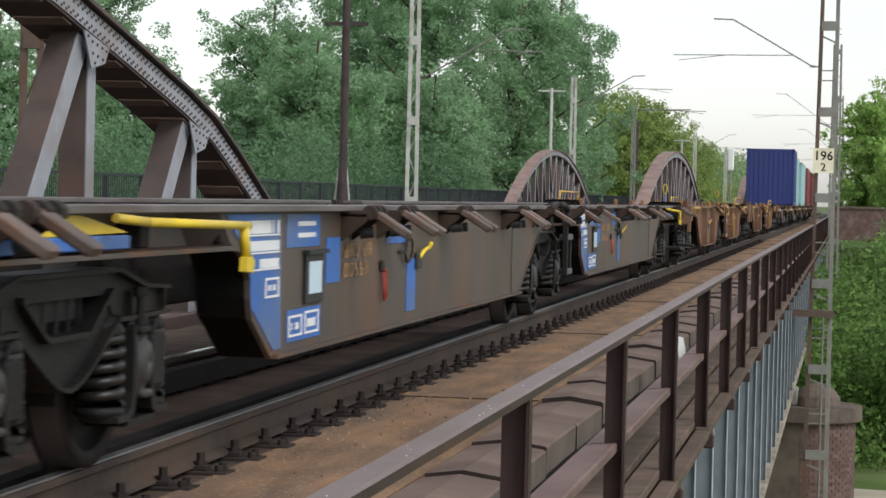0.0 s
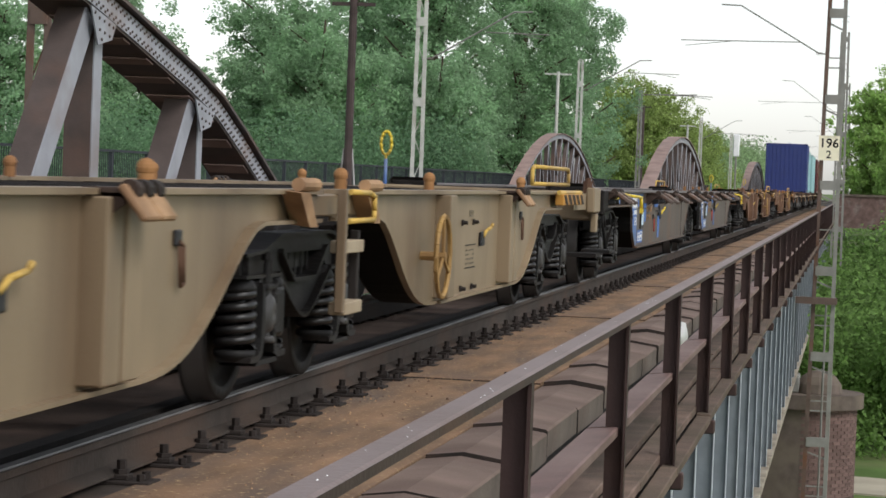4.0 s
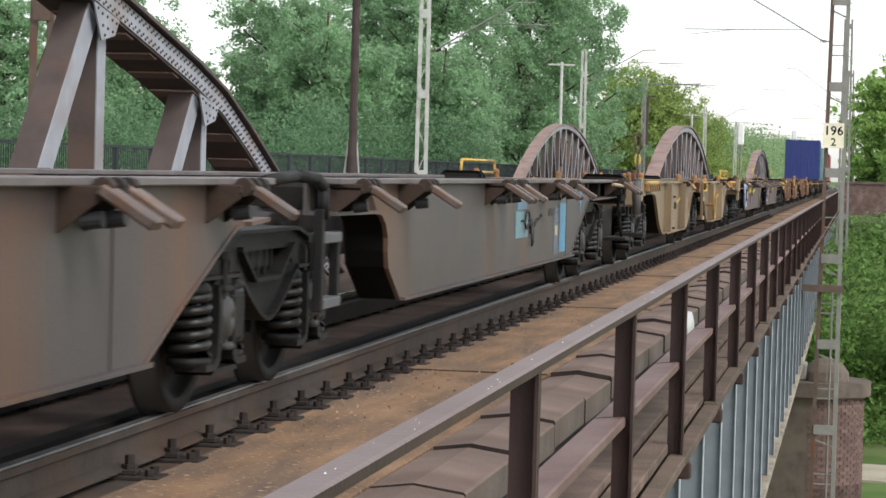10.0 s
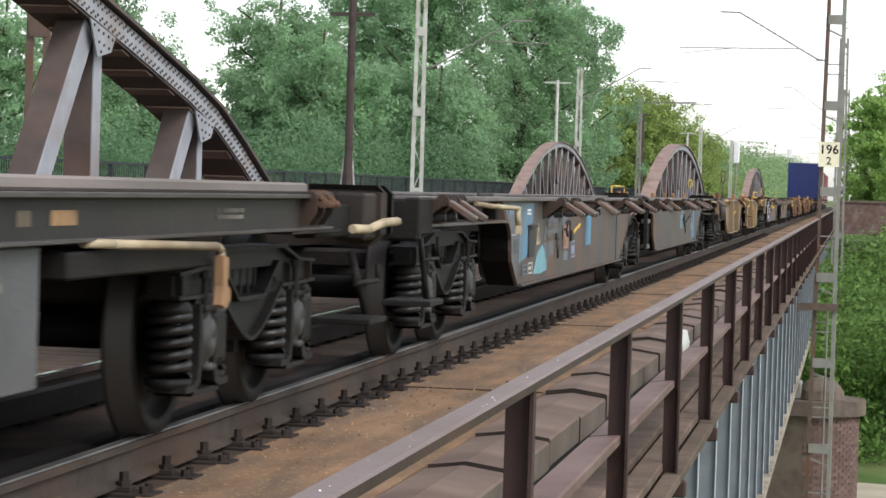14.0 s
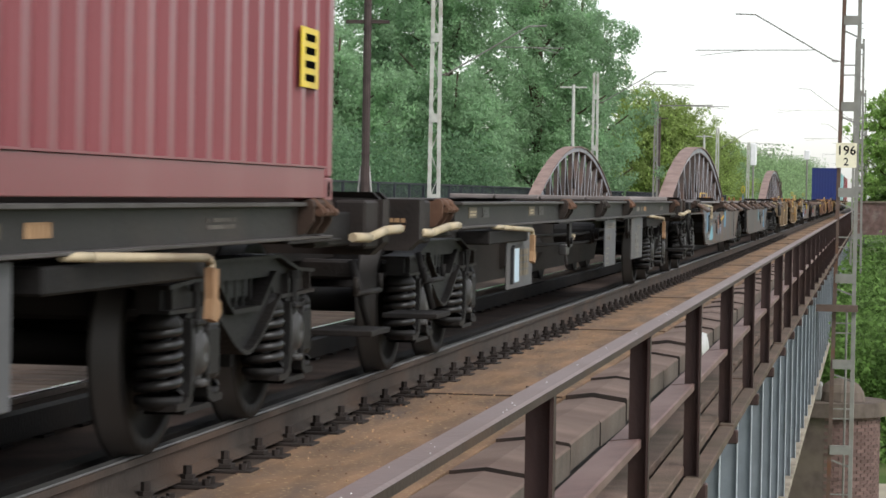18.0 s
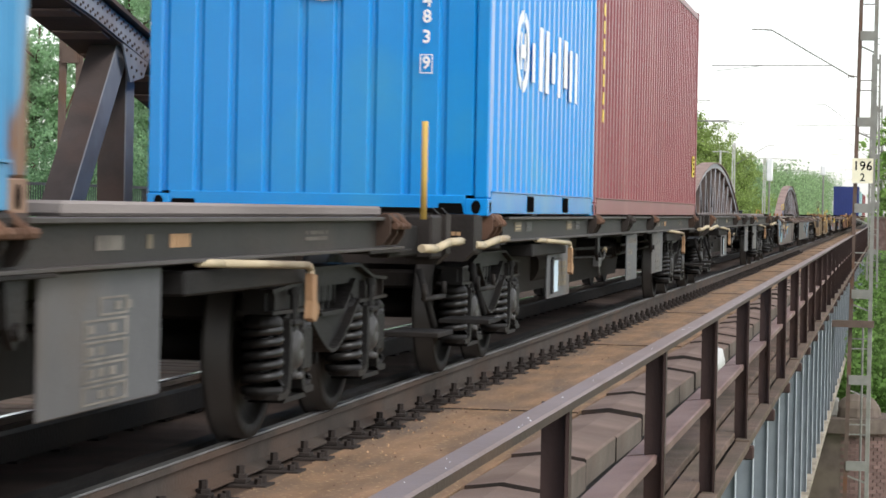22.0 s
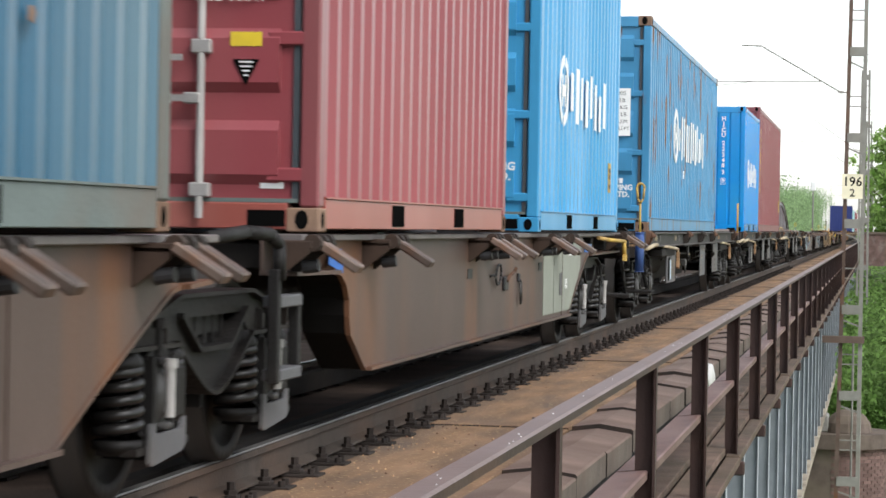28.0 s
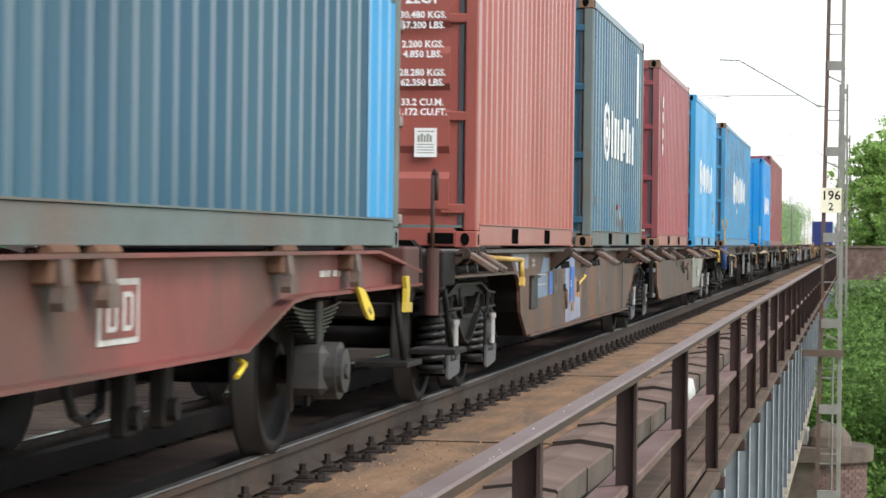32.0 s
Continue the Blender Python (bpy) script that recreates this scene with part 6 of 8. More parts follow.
def flat_wagon(label, front, rear, turning=True, body=None, step=True, boards=False):
    """A plain four-axle container flat: side sills, cross-members, tanks, data plates. front, rear: its bogies' places."""
    body = body or M_FRAME
    w = thing("container_flat_wagon", label, "railway wagon", "wagons of the train")
    mid = (front + rear) / 2
    half = (front - rear) / 2
    for y in (-half, half):
        bogie(w, y, turning)
    end = half + 2.2
    for s in (-1, 1):
        bm = B()
        box(bm, *sorted((s * 1.15, s * 1.165)), -half - 0.45, half + 0.93, 0.945, 1.095)
        sill = part("side_sill", bm, M_SILLW if body == M_FRAME else body, w)
        for z0, z1 in ((1.094, 1.114), (0.932, 0.948)):
            bm = B()
            box(bm, *sorted((s * 1.08, s * 1.215)), -half - 0.45, half + 0.93, z0, z1, 0.003)
            part("sill_flange", bm, M_SILLF if body == M_FRAME else body, sill, "rubbed grey sill flange")
        bm = B()
        y0, y1 = half - 1.9, half - 2.6
        prism(bm, [(-y0, 0.92), (-y1, 0.37), (y1, 0.37), (y0, 0.92), (y0, 1.03), (-y0, 1.03)], s * 0.45 - 0.012, s * 0.45 + 0.012, "x")
        part("centre_girder", bm, M_FRAME, w, "deep black inner girder")
        bm = B()
        a, b = sorted((s * 1.02, s * 1.14))
        box(bm, a, b, -end, -half - 0.4, 0.88, 1.06, 0.01)
        part("end_sill", bm, body, w)
        bm = B()
        box(bm, a, b, half + 0.85, end, 0.88, 1.06, 0.01)
        part("end_sill", bm, body, w)
    bm = B()
    y = -half - 1.6
    while y < half + 1.7:
        part("cross_member", CROSS, None, w, at=pose(0, y, -0.01))
        y += 1.3
    box(bm, -0.3, 0.3, -end, end, 0.72, 1.02)
    part("centre_sill", bm, M_FRAME, w)
    for sgn in (-1, 1):
        bm = B()
        e0, e1 = sorted((sgn * end, sgn * (end - 0.16)))
        prism(bm, [(-1.25, 1.13), (1.25, 1.13), (1.25, 0.89), (1.18, 0.82), (-1.18, 0.82), (-1.25, 0.89)], e0, e1, "y")
        box(bm, 1.05, 1.225, *sorted((sgn * end, sgn * (end - 0.5))), 0.86, 1.125, 0.015)
        part("headstock", bm, M_STOCK if body == M_FRAME else body, w)
        bm = B()
        for z in (0.95, 0.99):
            for k in range(7):
                box(bm, 0.92 + 0.036 * k, 0.948 + 0.036 * k, *sorted((sgn * end, sgn * (end + 0.003))), z, z + 0.025)
        tagged(part("end_marking", bm, M_FLAP, w), kind="stuff")
        buffers(w, sgn * end, sgn)
        handle(w, [(1.24, end * sgn + (-0.9 if sgn > 0 else 0.1), 0.93), (1.27, end * sgn + (-0.6 if sgn > 0 else 0.3), 0.925), (1.3, end * sgn + (-0.35 if sgn > 0 else 0.7), 0.96), (1.31, end * sgn + (0.05 if sgn > 0 else 1.05), 0.965)], M_CREAM, 0.026, "shunter_bar", "pale bent shunter's bar")
        if step:
            handle(w, [(1.15, sgn * (end - 0.5), 0.8), (1.25, sgn * (end - 0.5), 0.45)], M_FRAME, 0.022, "step_hanger")
            handle(w, [(1.25, sgn * (end - 0.2), 0.72), (1.25, sgn * (end - 0.2), 0.63), (1.25, sgn * (end - 0.85), 0.63), (1.25, sgn * (end - 0.85), 0.72)], M_FRAME, 0.016, "grab_handle")
            bm = B()
            box(bm, 0.98, 1.32, *sorted((sgn * (end - 0.25), sgn * (end - 0.75))), 0.4, 0.43, 0.004)
            part("footstep", bm, M_FRAME, w)
    # folding container locks: cheeks, hinge roll and worn fingers
    for y in (half + 0.6, 2.55, -0.2, -3.1, -half - 1.15):
        bm = B()
        for d in (-0.21, -0.02, 0.19):
            prism(bm, [(1.1, 1.11), (1.2, 1.125), (1.245, 1.1), (1.24, 1.02), (1.2, 0.96), (1.14, 0.95)], y + d - 0.018, y + d + 0.018, "y")
        rod(bm, (1.215, y - 0.23, 1.105), (1.215, y + 0.21, 1.105), 0.026, 10)
        k = part("container_lock", bm, M_RUSTY if y < -half else M_BRACKET, w, "folding container lock")
        for d in (-0.12, 0.08):
            bm = B()
            bar(bm, (1.19, y + d, 1.13), (1.26, y + d + 0.05, 1.06), 0.1, 0.035)
            bmesh.ops.bevel(bm, geom=bm.edges[:], offset=0.01, segments=1, affect="EDGES")
            rod(bm, (1.255, y + d - 0.04, 1.065), (1.255, y + d + 0.13, 1.065), 0.02, 8)
            part("lock_finger", bm, M_RUSTY if abs(y) > 2 else M_BRACKET, k)
        bm = B()
        box(bm, 1.06, 1.215, y - 0.6, y + 0.55, 0.915, 0.931, 0.003)
        part("lock_pad", bm, body, w)
    for y in (2.75, -2.7):
        bm = B()
        prism(bm, [(y - 0.1, 0.94), (y + 0.1, 0.94), (y + 0.09, 0.76), (y, 0.69), (y - 0.07, 0.76)], 1.17, 1.195, "x")
        rod(bm, (1.16, y, 0.75), (1.22, y, 0.75), 0.03, 10)
        part("lock_lever", bm, M_BOGIE, w)
    # data plates below the sill
    for kind, y0, y1, z0 in ((0, half - 4.97, half - 3.6, 0.43), (1, half - 7.85, half - 6.77, 0.42), (2, -half + 1.97, -half + 3.37, 0.43)):
        bm = B()
        box(bm, 1.15, 1.165, y0, y1, z0, 0.925, 0.006)
        p = part("data_plate", bm, M_PLATE, w, "grey plate with faded white markings")
        bm = B()
        if kind == 0:
            # a worn column of boxed figures
            for k in range(5):
                a, b = z0 + 0.02 + 0.078 * k, z0 + 0.088 + 0.078 * k
                c0 = y0 + (0.44 if k < 4 else 0.62)
                for q0, q1, r0, r1 in ((c0, y0 + 0.95, a, a + 0.008), (c0, y0 + 0.95, b - 0.008, b), (c0, c0 + 0.03, a + 0.008, b - 0.008), (y0 + 0.92, y0 + 0.95, a + 0.008, b - 0.008)):
                    box(bm, 1.166, 1.168, q0, q1, r0, r1)
                for q in range(3):
                    if (k + q) % 4:
                        box(bm, 1.166, 1.168, c0 + 0.06 + 0.12 * q, c0 + 0.13 + 0.12 * q, a + 0.018, b - 0.02)
        elif kind == 1:
            # two rows of figures and a framed field
            for z, q0, q1 in ((0.4, 0.12, 0.98), (0.28, 0.12, 0.62)):
                y = y0 + q0
                k = 0
                while y < y0 + q1:
                    for d in (0.0, 0.045):
                        box(bm, 1.166, 1.168, y + d, y + d + 0.016, z0 + z, z0 + z + (0.06 if (k + int(d * 100)) % 3 else 0.035))
                    box(bm, 1.166, 1.168, y + 0.016, y + 0.045, z0 + z + (0.05 if k % 2 else 0.0), z0 + z + (0.06 if k % 2 else 0.01))
                    y += 0.085 if k % 4 else 0.13
                    k += 1
            for q0, q1, r0, r1 in ((0.1, 0.38, 0.03, 0.04), (0.1, 0.38, 0.19, 0.2), (0.1, 0.12, 0.04, 0.19), (0.36, 0.38, 0.04, 0.19), (0.16, 0.32, 0.08, 0.095), (0.16, 0.32, 0.13, 0.145)):
                box(bm, 1.166, 1.168, y0 + q0, y0 + q1, z0 + r0, z0 + r1)
        else:
            for q in range(3):
                box(bm, 1.166, 1.168, y0 + 0.9 + 0.1 * q, y0 + 0.96 + 0.1 * q, z0 + 0.4, z0 + 0.43)
        tagged(part("marking", bm, M_FADEW, p), kind="stuff")
    bm = B()
    y = -half + 2.15
    for k in range(3):
        for q in range(4):
            box(bm, 1.166, 1.169, y + 0.5 + 0.17 * k, y + 0.64 + 0.17 * k, 0.52 + 0.056 * q, 0.565 + 0.056 * q)
    tagged(part("stencil_grid", bm, M_GREYED, w), kind="stuff")
    bm = B()
    box(bm, 1.166, 1.19, y, y + 0.05, 0.47, 0.76, 0.004)
    box(bm, 1.166, 1.19, y + 0.05, y + 0.42, 0.755, 0.775, 0.004)
    holder = part("label_holder", bm, M_BLKP, w, "black label holder with a pale card")
    bm = B()
    box(bm, 1.168, 1.176, y + 0.06, y + 0.4, 0.48, 0.745)
    part("card", bm, M_CARD, holder, "pale blue label card")
    for y in (half - 1.5, -half + 2.75):
        handle(w, [(1.19, y - 1.7, 0.93), (1.24, y - 1.5, 0.925), (1.25, y - 0.05, 0.89), (1.25, y, 0.87), (1.25, y + 0.03, 0.68)], M_CREAM, 0.018, "shunter_bar", "pale bent shunter's bar")
        bm = B()
        box(bm, 0.95, 1.2, y - 1.9, y + 0.1, 0.8, 0.9, 0.01)
        part("brake_beam", bm, M_FRAME, w)
        bm = B()
        prism(bm, [(y - 0.04, 0.64), (y + 0.05, 0.62), (y + 0.12, 0.66), (y + 0.11, 0.7), (y + 0.06, 0.72), (y + 0.07, 0.84), (y - 0.03, 0.85), (y - 0.02, 0.72)], 1.232, 1.268, "x")
        part("bar_weight", bm, M_FLAP, w, "rubbed ochre lever weight")
    bm = B()
    rod(bm, (0.35, -2.2, 0.62), (0.35, 0.2, 0.62), 0.2, 14)
    part("air_tank", bm, M_FRAME, w)
    bm = B()
    y = half - 7.62
    rod(bm, (0.6, y, 0.77), (1.0, y, 0.77), 0.115, 16)
    rod(bm, (1.0, y, 0.77), (1.03, y, 0.77), 0.1, 16)
    rod(bm, (1.03, y, 0.77), (1.07, y, 0.77), 0.06, 14)
    part("brake_cylinder", bm, M_BOGIE, w)
    bm = B()
    y = -half + 6.55
    box(bm, 1.0, 1.07, y - 0.15, y + 0.1, 0.6, 0.7, 0.01)
    pipe(bm, [(1.05, y - 0.05, 0.62), (1.06, y - 0.02, 0.53), (1.05, y + 0.05, 0.5)], 0.014)
    pipe(bm, [(1.05, y, 0.66), (1.08, y + 0.18, 0.69), (1.08, y + 0.24, 0.76)], 0.014)
    valve = part("brake_valve", bm, M_AXLEBOX, w)
    bm = B()
    rod(bm, (1.08, y + 0.25, 0.76), (1.08, y + 0.29, 0.78), 0.025, 8)
    part("valve_knob", bm, M_CREAM, valve)
    for d, m in ((0.5, 0.9), (1.3, 0.35)):
        pipe_bm = B()
        pipe(pipe_bm, [(0.95, -half + 3.6, 0.86 - 0.1 * d), (0.98, 0.0, 0.84 - 0.12 * d), (0.95, half - 3.4, 0.86 - 0.1 * d)], 0.016)
        part("brake_pipe", pipe_bm, M_FRAME, w)
    for y in (-half + 0.1, -half + 3.1):
        patch(w, y, y + 0.34, 1.0, 1.075, M_GREYED, 1.166, "stencil_field")
        bars(w, y + 0.04, y + 0.3, 1.015, 1.06, 1.171, 2, M_CREAM, 0.6, int(y * 5) % 40)
        patch(w, y + 0.6, y + 0.9, 1.0, 1.075, M_SILLF, 1.166, "stencil_field")
        bars(w, y + 0.64, y + 0.86, 1.015, 1.06, 1.171, 2, M_PLATE, 0.6, int(y * 5) % 40 + 3)
    bars(w, half - 1.28, half - 0.8, 1.0, 1.06, 1.167, 2, M_FADEW, 0.6, 4)
    for y0, y1, m in ((half - 4.4, half - 4.1, M_FADEW), (half - 3.85, half - 3.7, M_GREYED), (half - 3.5, half - 3.2, M_FLAP)):
        bars(w, y0, y1, 0.995, 1.055, 1.167, 1, m, 0.9, int(y0 * 9) % 30)
    if boards:
        for k in range(4):
            bm = B()
            x1 = 1.1 - 0.55 * k
            box(bm, x1 - 0.535, x1, half - 4.55, half + 0.8, 1.116, 1.172, 0.012)
            part("deck_board", bm, M_FLOOR, w, "weathered grey deck board")
    return rolling(w, mid)


flat_wagon("black four-axle container flat wagon, empty", -59.2, -76.0, boards=True)
flat_wagon("black four-axle container flat wagon carrying two containers", -81.35, -97.35)
flat_c = flat_wagon("black four-axle container flat wagon carrying one long container", -102.6, -118.65, boards=True)
stake = handle(flat_c, [(1.22, 9.475, 1.1), (1.22, 9.475, 1.68)], M_YELD, 0.02, "stake", "orange-yellow stake")
for f, r in ((113.5, 98.5), (135.6, 119.6), (157.4, 141.4), (179, 163), (201, 185)):
    flat_wagon("reddish brown container flat wagon far ahead", f, r, False, M_BROWNW, False)

# two-axle red wagon at the end
red = thing("container_flat_wagon", "worn red two-axle container wagon with leaf springs", "railway wagon", "wagons of the train")
RA = -162.5
for y in (4.4, -4.4):
    b = thing("running_gear", "", "")
    b.parent = red
    b.matrix_basis = pose(0, y, 0)
    b["label"] = "single axle with leaf springs"
    w = part("wheelset", WHEELSET, None, b, at=pose(0, 0, 0.46))
    TURNING.append((w, 0))
    for s in (-1, 1):
        bm = B()
        for k in range(8):
            h = 0.6 - 0.062 * k
            for u in range(6):
                a0, a1 = -h + 2 * h * u / 6, -h + 2 * h * (u + 1) / 6
                bar(bm, (s * 1.0, a0, 0.86 - 0.02 * k - 0.02 + 0.1 * a0 * a0 - 0.06), (s * 1.0, a1, 0.86 - 0.02 * k - 0.02 + 0.1 * a1 * a1 - 0.06), 0.1, 0.013)
        box(bm, s * 1.0 - 0.07, s * 1.0 + 0.07, -0.06, 0.06, 0.6, 0.84, 0.01)
        part("leaf_spring", bm, M_SPRING, b)
        bm = B()
        a, c = sorted((s * 0.92, s * 1.14))
        box(bm, a, c, -0.17, 0.17, 0.33, 0.6, 0.04)
        rod(bm, (s * 1.05, 0, 0.46), (s * 1.18, 0, 0.46), 0.155, 18)
        rod(bm, (s * 1.18, 0, 0.46), (s * 1.21, 0, 0.46), 0.12, 18)
        rod(bm, (s * 1.21, 0, 0.46), (s * 1.225, 0, 0.46), 0.045, 10)
        part("axle_box", bm, M_AXLEBOX, b)
        bm = B()
        for d in (-0.2, 0.2):
            box(bm, s * 0.95 - 0.012, s * 0.95 + 0.012, d - 0.03, d + 0.03, 0.25, 0.85)
        for d in (-0.62, 0.62):
            rod(bm, (s * 1.0, d, 0.78), (s * 1.0, d * 1.08, 0.95), 0.025)
        part("axle_guard", bm, M_FRAME, b)
for s in (-1, 1):
    bm = B()
    prism(bm, [(-6.7, 0.88), (-3.1, 0.87), (-2.2, 0.665), (2.15, 0.665), (3.05, 0.865), (3.4, 0.885), (6.55, 0.895), (6.55, 0.965), (5.2, 1.09), (-5.2, 1.09), (-6.7, 0.98)], s * 1.15 - 0.008, s * 1.15 + 0.008, "x")
    part("side_sill", bm, M_REDW, red)
    bm = B()
    a, c = sorted((s * 1.08, s * 1.24))
    for p, q in (((-2.2, 0.655), (2.15, 0.655)), ((2.15, 0.655), (3.05, 0.855)), ((3.05, 0.855), (3.4, 0.875)), ((3.4, 0.875), (6.55, 0.885)), ((-3.1, 0.86), (-2.2, 0.655)), ((-5.2, 1.09), (5.2, 1.09)), ((5.2, 1.09), (6.55, 0.965))):
        prism(bm, [p, q, (q[0], q[1] + 0.018), (p[0], p[1] + 0.018)], a, c, "x")
    part("flange", bm, M_REDW, red)
bm = B()
box(bm, -1.2, 1.2, 6.35, 6.5, 0.78, 1.12, 0.02)
box(bm, -1.2, 1.2, -6.7, -6.55, 0.78, 1.12, 0.02)
box(bm, -0.3, 0.3, -6.6, 6.4, 0.75, 1.05)
for y in (-4.8, -3.2, -1.6, 0, 1.6, 3.2, 4.8):
    box(bm, -1.14, 1.14, y - 0.06, y + 0.06, 0.9, 1.06)
part("underframe", bm, M_FRAME, red)
buffers(red, 6.5, 1)
for y in (4.55, 2.95, 0.1, -0.4, -2.9, -4.5):
    bm = B()
    box(bm, 1.13, 1.23, y - 0.13, y - 0.06, 1.0, 1.13, 0.01)
    box(bm, 1.13, 1.23, y + 0.06, y + 0.13, 1.0, 1.13, 0.01)
    rod(bm, (1.215, y - 0.15, 1.115), (1.215, y + 0.15, 1.115), 0.026)
    lock = part("container_lock", bm, M_RUSTY, red, "rusty folding container lock")
    bm = B()
    bar(bm, (1.215, y, 1.12), (1.235, y, 0.99), 0.11, 0.035)
    prism(bm, [(y - 0.05, 1.0), (y + 0.05, 1.0), (y + 0.08, 0.94), (y + 0.07, 0.91), (y - 0.07, 0.91), (y - 0.08, 0.94)], 1.21, 1.26, "x")
    part("lock_tongue", bm, M_TONGUE, lock, "worn rusty lock tongue")
bm = B()
prism(bm, [(5.79, 0.95), (5.9, 0.955), (5.94, 0.87), (5.92, 0.8), (6.02, 0.79), (6.01, 0.735), (5.8, 0.74), (5.82, 0.8), (5.83, 0.88)], 1.25, 1.275, "x")
part("uncoupling_lever", bm, M_YEL, red, "broad flat yellow lever")
bm = B()
outer = [(4.41, 0.915), (4.58, 0.9), (4.78, 0.81), (4.87, 0.755), (4.86, 0.72), (4.74, 0.73), (4.6, 0.79)]
prism(bm, outer, 1.25, 1.27, "x")
lever = part("brake_lever", bm, M_YEL, red, "flat yellow brake lever with a slot")
bm = B()
prism(bm, [(4.72, 0.8), (4.79, 0.765), (4.78, 0.75), (4.7, 0.78)], 1.2695, 1.272, "x")
part("slot", bm, M_BLKP, lever)
bm = B()
box(bm, 1.2, 1.225, 6.86, 7.12, 1.035, 1.09, 0.004)
part("blue_plate", bm, M_NAVYP, red, "small blue plate")
bm = B()
box(bm, 1.08, 1.24, 5.95, 6.45, 0.87, 1.13, 0.015)
part("end_plate", bm, M_REDBROWN, red, "brown-red end plate")
handle(red, [(1.15, 2.3, 0.62), (1.2, 2.25, 0.6), (1.2, 2.1, 0.55)], M_YEL, 0.014, "tap_lever")
bm = B()
box(bm, 1.159, 1.164, 0.2, 0.72, 0.76, 1.01)
logo = part("logo_panel", bm, M_MARK, red, "red square mark with pale border")
bm = B()
box(bm, 1.165, 1.168, 0.24, 0.68, 0.785, 0.985)
part("logo_field", bm, M_REDW, logo)
bm = B()
for y in (0.29, 0.49):
    box(bm, 1.169, 1.171, y, y + 0.035, 0.81, 0.96)
    box(bm, 1.169, 1.171, y + 0.1, y + 0.135, 0.82, 0.95)
    box(bm, 1.169, 1.171, y + 0.03, y + 0.11, 0.81, 0.83)
    box(bm, 1.169, 1.171, y + 0.03, y + 0.11, 0.94, 0.96)
part("logo_strokes", bm, M_MARK, logo)
bars(red, 3.95, 4.5, 0.97, 1.03, 1.159, 1, seed=9)
bm = B()
rod(bm, (1.29, 6.6, 0.7), (1.29, 6.6, 1.12), 0.045, 12)
part("lever_sleeve", bm, M_REDBROWN, red, "brown-red lever sleeve")
handle(red, [(1.29, 6.6, 1.1), (1.29, 6.6, 1.58), (1.3, 6.6, 1.61), (1.315, 6.6, 1.58), (1.315, 6.6, 1.42)], M_POST, 0.014, "lever_rod", "dark lever rod with a hooked top")
handle(red, [(1.14, 6.15, 0.9), (1.2, 6.15, 0.42)], M_BOGIE, 0.02, "step_hanger")
bm = B()
box(bm, 0.95, 1.27, 5.9, 6.4, 0.4, 0.435, 0.004)
part("footstep", bm, M_BOGIE, red)
for y, d in ((-1.9, 0.5), (-1.2, 0.42), (0.6, 0.3)):
    handle(red, [(0.9, y, 0.62), (0.92, y + 0.06, 0.62 - 0.5 * d), (0.92, y + 0.22, 0.62 - 0.62 * d), (0.92, y + 0.4, 0.62 - 0.5 * d), (0.9, y + 0.48, 0.62)], M_BLKP, 0.022, "brake_hose", "black hanging brake hose")
for y in (1.0, 1.55):
    bm = B()
    box(bm, 0.98, 1.05, y - 0.07, y + 0.07, 0.36, 0.66, 0.012)
    rod(bm, (1.04, y, 0.44), (1.09, y, 0.44), 0.05, 12)
    part("brake_hanger", bm, M_FRAME, red)
bm = B()
box(bm, 0.2, 0.95, -2.6, 1.6, 0.62, 0.66)
part("equipment_tray", bm, M_FRAME, red)
bm = B()
rod(bm, (0.5, -1.6, 0.52), (0.5, 0.4, 0.52), 0.17, 16)
part("air_tank", bm, M_FRAME, red)
rolling(red, RA)

# ---- containers ----
def corrugated(y0, y1, z0, z1, x, depth, pitch, sgn):
    """An upright sheet in the yz plane with trapezoid corrugations of the given depth behind x."""
    n = max(1, round((y1 - y0) / pitch))
    p = (y1 - y0) / n
    out = []
    for k in range(n):
        y = y0 + k * p
        out += [(y, 0), (y + 0.3 * p, 0), (y + 0.45 * p, 1), (y + 0.85 * p, 1)]
    out.append((y1, 0))
    bm = B()
    low = [bm.verts.new((x - sgn * depth * d, y, z0)) for y, d in out]
    high = [bm.verts.new((x - sgn * depth * d, y, z1)) for y, d in out]
    for i in range(len(out) - 1):
        bm.faces.new((low[i], low[i + 1], high[i + 1], high[i]))
    return bm


